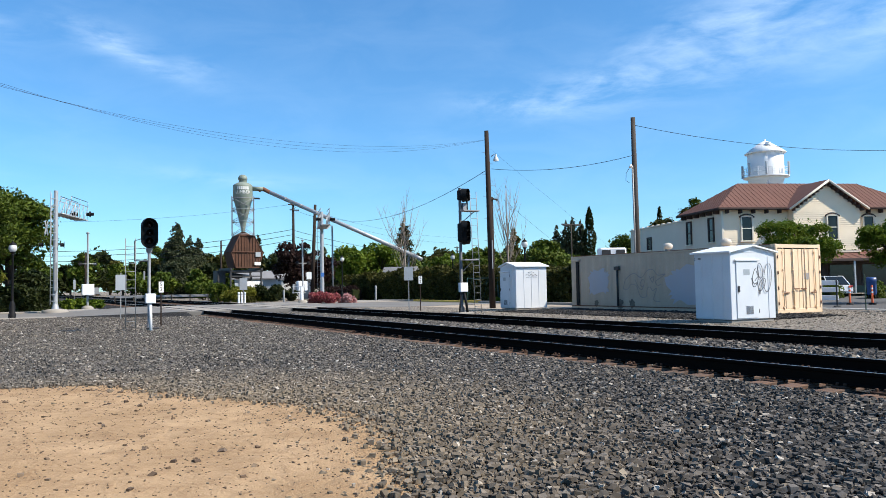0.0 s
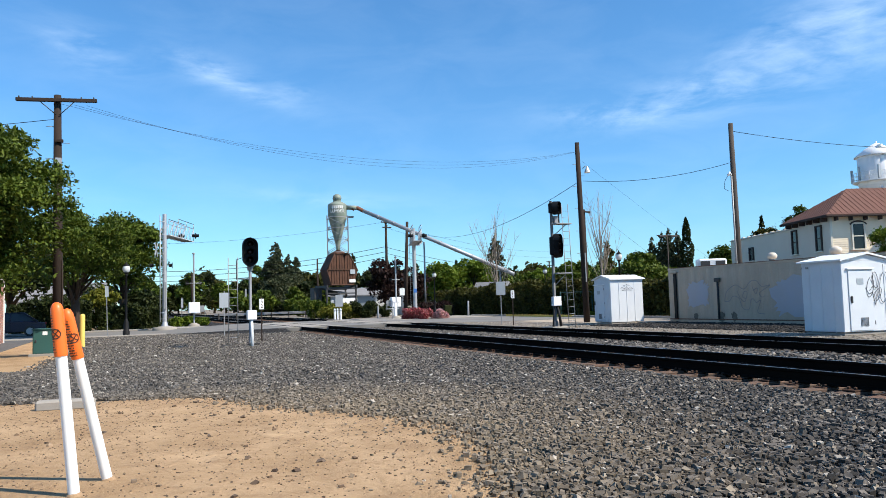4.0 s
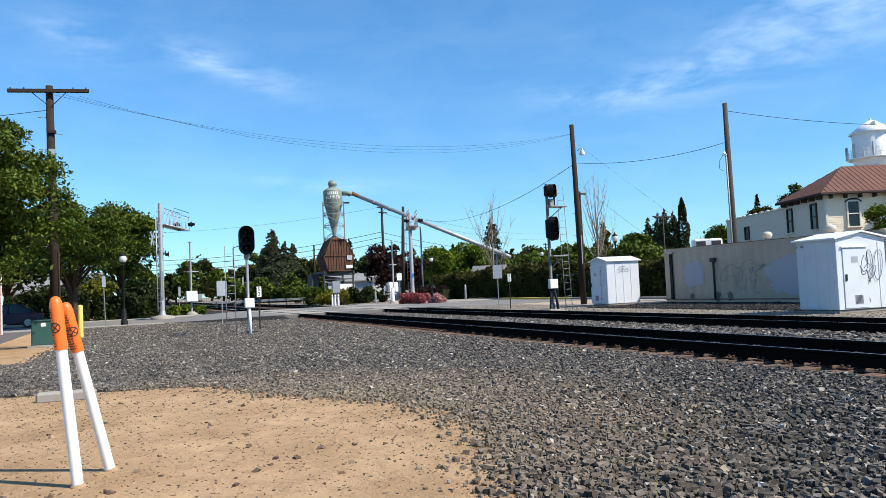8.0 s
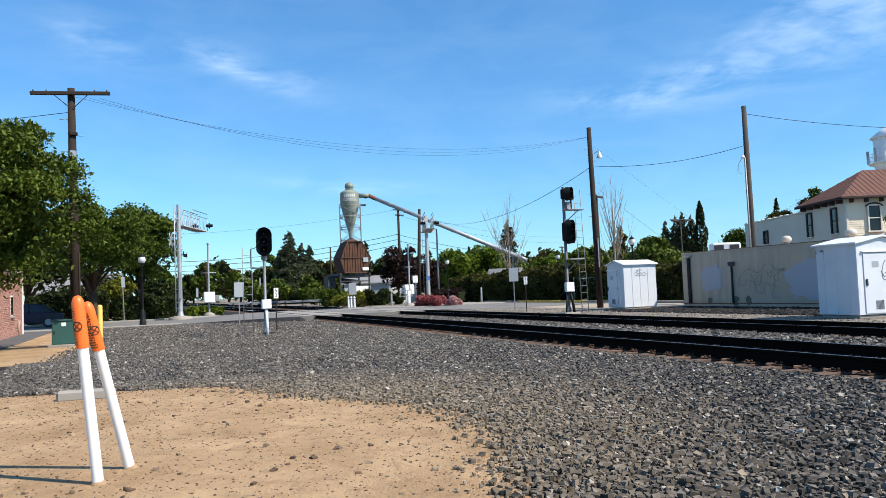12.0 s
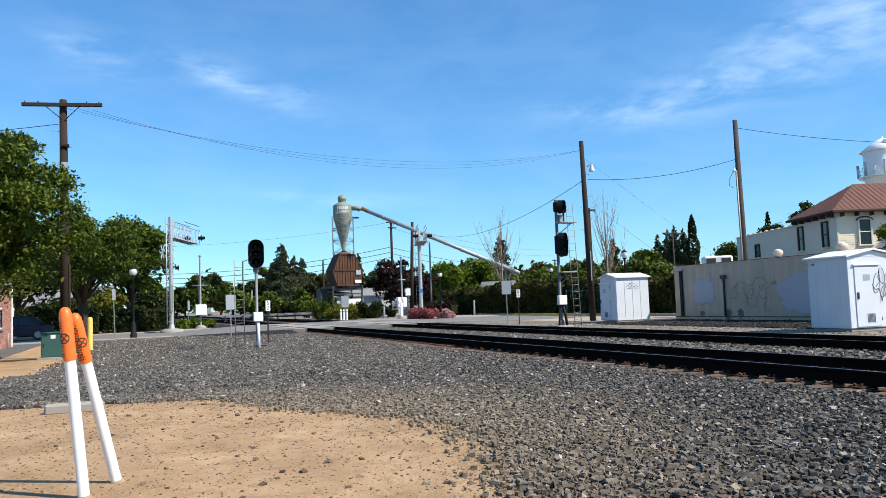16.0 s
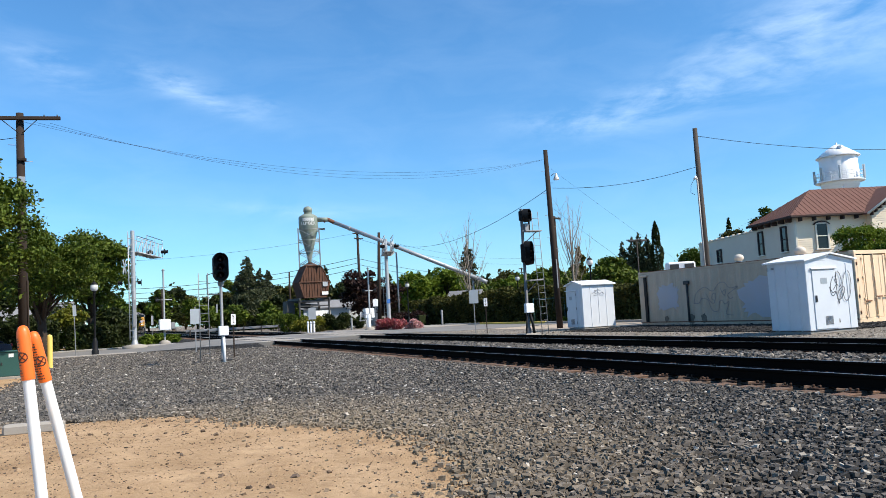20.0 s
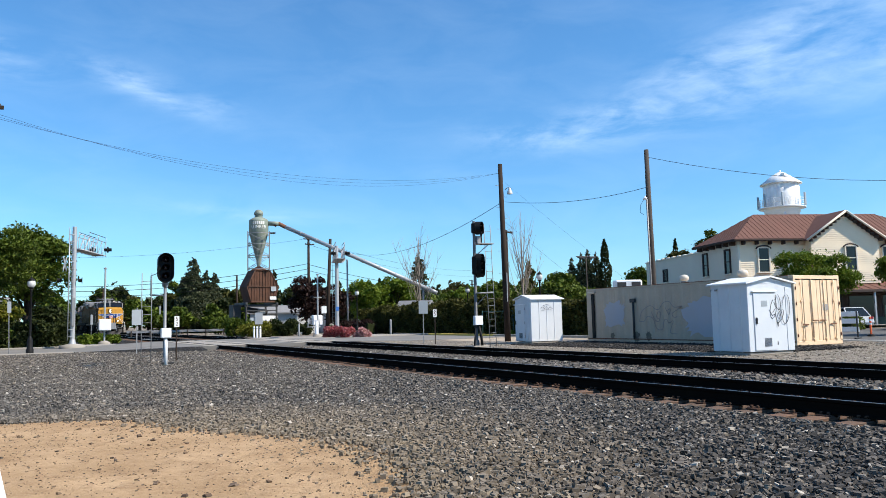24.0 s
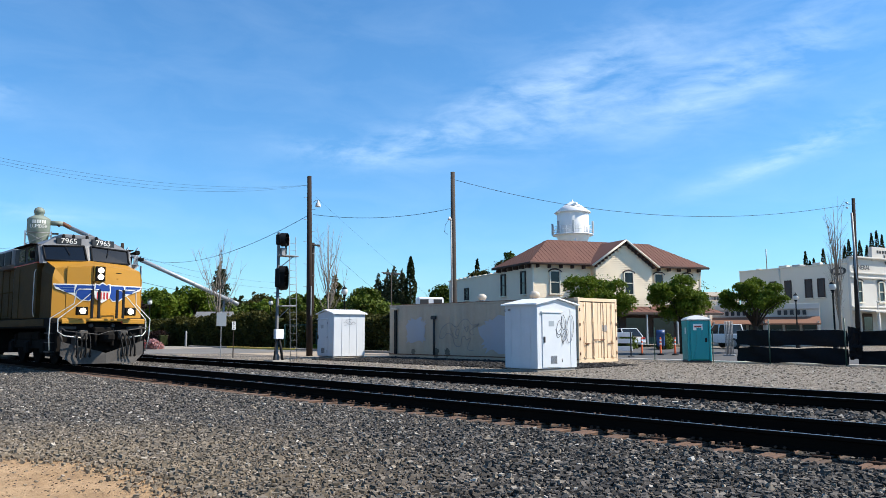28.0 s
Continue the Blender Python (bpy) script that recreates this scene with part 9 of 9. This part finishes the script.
    part("nose_seam", geo().box((xf - 0.045, -0.28, 2.35), (0.012, 0.02, 1.75), None), M_LOCODARK, t)
    part("nose_door", geo().box((0, 0, 0), (0.03, 0.70, 1.72), Matrix.Translation((xf - 0.160, -0.68, 2.38)) @ Matrix.Rotation(-math.atan2(xf - xe, hw), 4, "Z"), 0.01), M_LOCOY, t, "nose door")
    for zz in (1.95, 3.0):
        part("door_hinge", geo().box((xf - 0.16, -0.5, zz), (0.05, 0.08, 0.2), None, 0.01), M_LOCODARK, t)
    for zz in (2.62, 2.88, 3.08):
        part("grab_iron", geo().tube([(xf - 0.18, 0.45, zz), (xf - 0.12, 0.47, zz), (xf - 0.23, 0.78, zz), (xf - 0.3, 0.8, zz)], 0.014, 5), M_LOCODARK, t)
        part("grab_iron", geo().tube([(xf - 0.34, -0.95, zz - 0.1), (xf - 0.27, -0.93, zz - 0.1), (xf - 0.2, -0.72, zz), (xf - 0.27, -0.7, zz)], 0.014, 5), M_LOCODARK, t)
    hl = part("headlight_case", geo().box((xf + 0.0, -0.08, 3.02), (0.10, 0.30, 0.50), None, 0.02), M_LOCODARK, t, "black case with two lit headlights")
    part("headlight_recess", geo().box((xf - 0.05, -0.08, 3.02), (0.10, 0.40, 0.56), None, 0.02), M_LOCOY, t)
    for zz in (2.91, 3.13):
        part("headlight", geo().lathe([(0.095, 0), (0.095, 0.03), (0.05, 0.05)], 14, Matrix.Translation((xf + 0.04, -0.08, zz)) @ Matrix.Rotation(radians(90), 4, "Y")), M_HEADLAMP, hl)
    # painted wings and shield as plain shapes, on each half of the nose
    for s in (-1, 1):
        m = Matrix.Translation((xf + 0.015, 0, 0)) @ Matrix.Rotation(s * math.atan2(xf - xe, hw), 4, "Z")

        def W(y, z, dx=0.0):
            return m @ Vector((dx, s * y, z))
        outl = [(0.20, 2.66), (1.44, 2.66), (1.36, 2.50), (1.10, 2.40), (0.85, 2.30), (0.62, 2.12), (0.36, 2.10), (0.20, 2.30)]
        pane(t, [W(*p) for p in outl], M_LOCOWHITE, "wing_backing", "white wing outline", 0.006)
        inner = [(0.21, 2.62), (0.74, 2.63), (0.80, 2.44), (0.76, 2.28), (0.60, 2.15), (0.38, 2.13), (0.21, 2.30)]
        pane(t, [W(*p, 0.008) for p in inner], M_WINGBLUE, "wing_root", "blue wing", 0.006)
        for k in range(3):
            z = 2.61 - 0.085 * k
            pane(t, [W(0.82, z + 0.012, 0.008), W(1.41 - 0.14 * k, z + 0.012, 0.008), W(1.33 - 0.14 * k, z - 0.056, 0.008), W(0.82, z - 0.06, 0.008)], M_WINGBLUE, "wing_feather", "blue feather stripe", 0.006)
    sh = [(-0.24, 2.70), (-0.12, 2.66), (0.0, 2.74), (0.12, 2.66), (0.24, 2.70), (0.27, 2.45), (0.22, 2.2), (0.0, 2.04), (-0.22, 2.2), (-0.27, 2.45)]
    pane(t, [(xf + 0.028, y, z) for y, z in sh], M_LOCOWHITE, "shield", "white-edged shield", 0.008)
    pane(t, [(xf + 0.038, y * 0.86, 2.42 + (z - 2.42) * 0.86) for y, z in sh if z > 2.4], M_WINGBLUE, "shield_top", "blue shield top", 0.006)
    for k in range(4):
        pane(t, [(xf + 0.038, -0.17 + 0.1 * k, 2.40), (xf + 0.038, -0.12 + 0.1 * k, 2.40), (xf + 0.038, -0.12 + 0.1 * k, 2.16), (xf + 0.038, -0.17 + 0.1 * k, 2.18)], M_SHIELDRED, "shield_stripe", "red stripe", 0.006)
    part("red_valve", geo().lathe([(0.06, 0), (0.07, 0.04)], 12, Matrix.Translation((-0.34, 0.60, 1.42)) @ Matrix.Rotation(radians(90), 4, "Y")), M_SHIELDRED, t)
    # cab
    cab = geo()
    cw, ct = 1.50, 1.28
    zc0, zc1, zc2 = 3.40, 4.10, 4.40
    xw, xwt, xr = -2.0, -2.35, -5.1
    vs = [(xw + 0.12, 0, zc0), (xw, -1.42, zc0), (xw, 1.42, zc0), (xwt + 0.1, 0, zc1), (xwt, -1.42, zc1 - 0.06), (xwt, 1.42, zc1 - 0.06), (xwt - 0.2, 0, zc2), (xwt - 0.28, -0.95, zc2 - 0.04), (xwt - 0.28, 0.95, zc2 - 0.04),
          (xr, 0, zc2), (xr, -0.95, zc2 - 0.04), (xr, 0.95, zc2 - 0.04), (xr, -cw, zc1 - 0.1), (xr, cw, zc1 - 0.1), (xw - 0.3, -cw, 1.56), (xw - 0.3, cw, 1.56), (xr, -cw, 1.56), (xr, cw, 1.56), (xw - 0.12, -cw, zc0), (xw - 0.12, cw, zc0), (xwt - 0.05, -cw, zc1 - 0.1), (xwt - 0.05, cw, zc1 - 0.1)]
    part("cab", geo().add(vs, [(1, 0, 3, 4), (0, 2, 5, 3), (4, 3, 6, 7), (3, 5, 8, 6), (7, 6, 9, 10), (6, 8, 11, 9), (4, 7, 10, 12, 20), (5, 21, 13, 11, 8), (18, 1, 4, 20), (2, 19, 21, 5), (12, 10, 9, 11, 13, 17, 16)]), M_LOCOG, t, "grey cab roof and window band")
    part("cab_side", geo().box(((xw + xr) / 2 - 0.15, 0, 2.50), (xw - xr - 0.35, 2 * cw + 0.01, 1.9), None, 0.02), M_LOCOYSHADE, t, "grimy yellow cab side, darkened for shade")
    part("cab_band", geo().box(((xw + xr) / 2 - 0.2, 0, 3.78), (xw - xr - 0.5, 2 * cw, 0.62), None, 0.02), M_CABDARK, t)
    part("red_line", geo().box(((xw + xr) / 2 - 0.15, 0, 3.45), (xw - xr - 0.3, 2 * cw + 0.02, 0.035), None), M_REDSTRIPE, t)
    for s in (-1, 1):
        def C(u, h, d=0.012):
            """A place on one half of the sloping windscreen."""
            lo = Vector((xw + 0.12, 0, zc0)).lerp(Vector((xw, s * 1.42, zc0)), u)
            hi = Vector((xwt + 0.1, 0, zc1)).lerp(Vector((xwt, s * 1.42, zc1 - 0.06)), u)
            return lo.lerp(hi, h) + Vector((d, 0, d * 0.4))
        ws = pane(t, [C(0.08, 0.22), C(0.93, 0.20), C(0.95, 0.90), C(0.10, 0.94)], M_CABGLASS, "windscreen", "dark tinted windscreen", 0.012)
        fr = geo()
        cs = [C(0.06, 0.18, 0.03), C(0.95, 0.16, 0.03), C(0.97, 0.94, 0.03), C(0.08, 0.98, 0.03)]
        for a, b in zip(cs, cs[1:] + cs[:1]):
            fr.cyl(a, b, 0.034, n=6)
        part("windscreen_gasket", fr, M_BLACK, ws)
        part("wiper", geo().cyl(C(0.5, 0.95, 0.06), C(0.42, 0.45, 0.05), 0.012, n=5), M_BLACK, ws)
        nb = part("number_board", geo().box((0, 0, 0), (0.14, 0.78, 0.24), Matrix.Translation((xwt - 0.06, s * 0.55, zc1 + 0.14)) @ Matrix.Rotation(s * 0.10, 4, "Z") @ Matrix.Rotation(radians(-2), 4, "Y"), 0.02), M_NUMBOARD, t, "black number board reading 7965")
        letters("7965", 0.26, M_LOCOWHITE, nb, Matrix.Translation((xwt - 0.06, s * 0.55, zc1 + 0.14)) @ Matrix.Rotation(s * 0.10, 4, "Z") @ Matrix.Rotation(radians(-2), 4, "Y") @ Matrix.Translation((0.074, 0, 0)) @ FACE_X, "number", 0.003)
        for k in range(2):
            sw = part("side_window", geo().box((-3.05 - 1.05 * k, s * (cw + 0.005), 3.78), (0.72, 0.03, 0.46), None, 0.03), M_CABGLASS, t, "dark cab side window")
            part("gasket", geo().box((-3.05 - 1.05 * k, s * (cw + 0.002), 3.78), (0.80, 0.02, 0.54), None, 0.01), M_BLACK, sw)
        part("mirror", geo().box((-2.6, s * (cw + 0.10), 3.72), (0.05, 0.14, 0.26), None, 0.02), M_LOCODARK, t)
        part("awning", geo().box((-3.5, s * (cw + 0.08), 4.09), (2.0, 0.2, 0.04), None, 0.01), M_LOCODARK, t)
        part("grab_rail", geo().tube([(-2.35, s * (cw + 0.03), 1.6), (-2.35, s * (cw + 0.07), 1.8), (-2.35, s * (cw + 0.07), 3.1), (-2.35, s * (cw + 0.03), 3.2)], 0.016, 6), M_LOCOWHITE, t)
        part("side_door", geo().box((-4.6, s * (cw + 0.012), 2.45), (0.62, 0.03, 1.75), None, 0.02), M_LOCOYSHADE, t)
        part("side_slot", geo().box((-5.6, s * 1.0, 2.5), (0.3, 0.04, 1.6), None, 0.01), M_BLACK, t)
    part("roof_fan_guard", geo().box((-3.8, 0, 4.52), (1.2, 1.1, 0.16), None, 0.04), M_LOCOG, t, "cab roof air unit")
    for y in (-0.5, -0.2, 0.25, 0.6):
        part("antenna", geo().lathe([(0.06, 0), (0.05, 0.1), (0.004, 0.14)], 8, Matrix.Translation((-3.0 - 0.3 * abs(y), y, 4.45))), M_LOCODARK, t)
    part("air_horn", geo().cyl((-2.75, 1.66, 3.98), (-2.25, 1.74, 3.99), 0.03, 0.085, n=10), M_LOCODARK, t)
    part("camera_box", geo().box((-2.75, 1.30, 4.16), (0.2, 0.2, 0.14), None, 0.03), M_LOCODARK, t)
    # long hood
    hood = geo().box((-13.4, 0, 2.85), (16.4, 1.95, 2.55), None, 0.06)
    part("hood", hood, M_LOCOYSHADE, t, "long grimy yellow engine hood, darkened for shade")
    part("hood_roof", geo().box((-13.2, 0, 4.2), (15.9, 1.75, 0.28), None, 0.10), M_LOCOG, t, "grey hood roof")
    part("radiator_wing", geo().box((-19.3, 0, 4.15), (4.6, 3.0, 0.62), None, 0.12), M_LOCOG, t, "flared radiator section")
    part("dynamic_brake_box", geo().box((-7.2, 0, 3.9), (2.6, 2.7, 0.75), None, 0.10), M_LOCOG, t)
    part("exhaust_stack", geo().box((-13.0, 0, 4.42), (0.9, 0.5, 0.3), None, 0.05), M_LOCODARK, t)
    door = geo().box((0, 0, 0), (0.74, 0.03, 1.9), None, 0.015).mesh("hood_door", M_LOCOYSHADE)
    for s in (-1, 1):
        for k in range(15):
            part("hood_door", door, M_LOCOY, t, "", pose(-6.2 - 0.98 * k, s * 0.985, 2.65))
        for k in range(3):
            part("grille", geo().box((-17.9 - 1.3 * k, s * 1.5, 4.1), (1.1, 0.03, 0.42), None, 0.01), M_BLACK, t)
            part("grille", geo().box((-6.6 - 1.0 * k, s * 1.36, 3.9), (0.8, 0.03, 0.5), None, 0.01), M_BLACK, t)
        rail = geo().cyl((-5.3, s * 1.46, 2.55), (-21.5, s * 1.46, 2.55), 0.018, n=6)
        hr = part("walkway_rail", rail, M_LOCOYSHADE, t)
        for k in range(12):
            part("stanchion", geo().cyl((-5.3 - 1.47 * k, s * 1.46, 1.5), (-5.3 - 1.47 * k, s * 1.46, 2.55), 0.016, n=5), M_LOCOYSHADE, hr)
    part("fuel_tank", geo().prism([(-1.35, 1.2), (-1.45, 0.6), (-0.9, 0.28), (0.9, 0.28), (1.45, 0.6), (1.35, 1.2)], -14.8, -8.2, Matrix.Rotation(radians(90), 4, "Z") @ Matrix.Rotation(radians(90), 4, "X")), M_LOCODARK, t, "dark fuel tank")
    for xc in (-4.3, -17.9):
        for s in (-1, 1):
            bg = part("bogie_frame", geo().box((xc, s * 1.05, 0.66), (4.5, 0.20, 0.34), None, 0.05).box((xc, s * 1.05, 0.95), (2.6, 0.22, 0.3), None, 0.05), M_LOCODARK, t, "dark three-axle bogie frame")
            for k in (-1, 0, 1):
                part("axle_box", geo().box((xc + 1.9 * k, s * 1.12, 0.55), (0.45, 0.24, 0.42), None, 0.05), M_LOCODARK, bg)
                part("coil_spring", geo().cyl((xc + 1.9 * k + 0.42, s * 1.1, 0.62), (xc + 1.9 * k + 0.42, s * 1.1, 1.0), 0.1, n=8), M_LOCODARK, bg)
        for k in (-1, 0, 1):
            wheelset(t, xc + 1.9 * k, 0.53)
    squat(t, 0.967)
    return t


def hopper_car(index):
    """A covered grain hopper, its front coupler at x = 0."""
    t = thing("hopper_car", pose(0, TRACK_Y, RAIL_Z) @ Matrix.Scale(SIZE, 4), "grey covered hopper railway car", "railway car", "hopper cars")
    L = 17.2
    body = geo()
    sec = [(-1.52, 1.55), (1.52, 1.55), (1.56, 3.2), (1.50, 3.9), (1.0, 4.35), (0, 4.5), (-1.0, 4.35), (-1.50, 3.9), (-1.56, 3.2)]
    body.prism(sec, -L + 2.0, -2.0, Matrix.Rotation(radians(90), 4, "Z") @ Matrix.Rotation(radians(90), 4, "X"))
    part("body", body, M_HOPPERGREY, t, "smooth grey curved hopper body")
    for k in range(12):
        part("rib", geo().box((-2.6 - k * 1.09, -1.57, 2.7), (0.09, 0.07, 2.2), None, 0.01), M_HOPPERGREY, t)
    for k in range(3):
        xc = -4.2 - 4.4 * k
        part("discharge_bay", geo().add([(xc - 1.8, -1.4, 1.6), (xc + 1.8, -1.4, 1.6), (xc + 1.8, 1.4, 1.6), (xc - 1.8, 1.4, 1.6), (xc - 0.5, -0.6, 0.45), (xc + 0.5, -0.6, 0.45), (xc + 0.5, 0.6, 0.45), (xc - 0.5, 0.6, 0.45)], [(0, 1, 5, 4), (1, 2, 6, 5), (2, 3, 7, 6), (3, 0, 4, 7), (4, 5, 6, 7)]), M_HOPPERGREY, t)
    part("centre_sill", geo().box((-L / 2, 0, 1.1), (L - 0.4, 0.5, 0.4), None, 0.03), M_LOCODARK, t)
    part("side_sill", geo().box((-L / 2, -1.5, 1.5), (L - 1.2, 0.12, 0.22), None, 0.02), M_HOPPERGREY, t)
    for e, x in ((1, -0.7), (-1, -L + 0.7)):
        part("end_frame", geo().box((x, 0, 1.35), (0.25, 2.9, 0.3), None, 0.03), M_HOPPERGREY, t)
        for s in (-1, 1):
            part("end_post", geo().cyl((x - e * 0.0, s * 1.3, 1.4), (x - e * 1.25, s * 1.3, 4.0), 0.05, n=6), M_HOPPERGREY, t)
            part("end_ladder", geo().cyl((x, s * 1.42, 1.2), (x, s * 1.42, 4.2), 0.03, n=6).cyl((x - e * 0.4, s * 1.42, 1.2), (x - e * 0.4, s * 1.42, 4.2), 0.03, n=6), M_HOPPERGREY, t)
    part("roof_walk", geo().box((-L / 2, 0, 4.6), (L - 3.6, 0.7, 0.06), None, 0.01), M_GALV, t, "grating roof walk")
    part("hatch", geo().box((-L / 2, 0.45, 4.5), (L - 5, 0.35, 0.14), None, 0.03), M_HOPPERGREY, t)
    part("lettering_bar", geo().box((-4.5, -1.565, 3.3), (1.6, 0.01, 0.35), None), M_GRAFDARK, t, "dark bars of unreadable lettering")
    part("lettering_bar", geo().box((-11.5, -1.565, 2.9), (2.2, 0.01, 0.2), None), M_GRAFDARK, t)
    for xc in (-2.3, -L + 2.3):
        for s in (-1, 1):
            part("truck_frame", geo().box((xc, s * 1.0, 0.5), (2.2, 0.16, 0.25), None, 0.05), M_LOCODARK, t)
        for k in (-0.88, 0.88):
            if index == 0:
                wheelset(t, xc + k, 0.46)
            else:
                part("wheelset", geo().cyl((xc + k, -0.8, 0.46), (xc + k, -0.68, 0.46), 0.46, n=20).cyl((xc + k, 0.68, 0.46), (xc + k, 0.8, 0.46), 0.46, n=20), M_PLOW, t)
    return t


loco = locomotive()
pusher = copy_thing(loco, loco.matrix_basis)
tagged(pusher, "second diesel locomotive coupled behind the first, sides darkened for shade")
for ob in list(pusher.children_recursive):
    if ob.name.split(".")[0] == "wheelset":
        WHEELS.append((ob, ob.location.x, 0.53, -1))
    if ob.name.split(".")[0] in ("number", "headlight", "lamp"):
        bpy.data.objects.remove(ob)
cars = []
for i in range(4):
    if i < 2:
        cars.append(hopper_car(i))
    else:
        cars.append(copy_thing(cars[1], pose(0, TRACK_Y, RAIL_Z)))


# ---- what moves ----
def motions():
    """The train runs in from the far left along the near track at a steady speed."""
    times = [0.0, 4.0, 8.0, 12.0, 16.0, 18.0, 20.0, 22.0, 24.0, 25.0, 26.0, 26.5, 27.0, 27.5, 27.8, 27.9, 28.0]
    for ob, back, turn in [(loco, 0.0, 0), (pusher, -45.1 * SIZE, 180)] + [(c, SIZE * (-45.4 - 17.4 * i), 0) for i, c in enumerate(cars)]:
        walk(ob, [(t, pose(FRONT_28 + back - SPEED * (28.0 - t), TRACK_Y, RAIL_Z, 0, 0, turn)) for t in times])
    # wheels turn with the ground they cover
    spin = [0.0, 9.0, 18.0] + [18.0 + k / 30 for k in range(1, 301)]
    for ax, x, r, sense in WHEELS:
        rows, turn, last = [], 0.0, 18.0
        for t in spin:
            if t > 18.0:
                turn += math.degrees(SPEED * (t - last) / (r * SIZE))
                last = t
            rows.append((t, pose(x, 0, r, 0, sense * (turn % 360.0), 0)))
        walk(ax, rows)


motions()
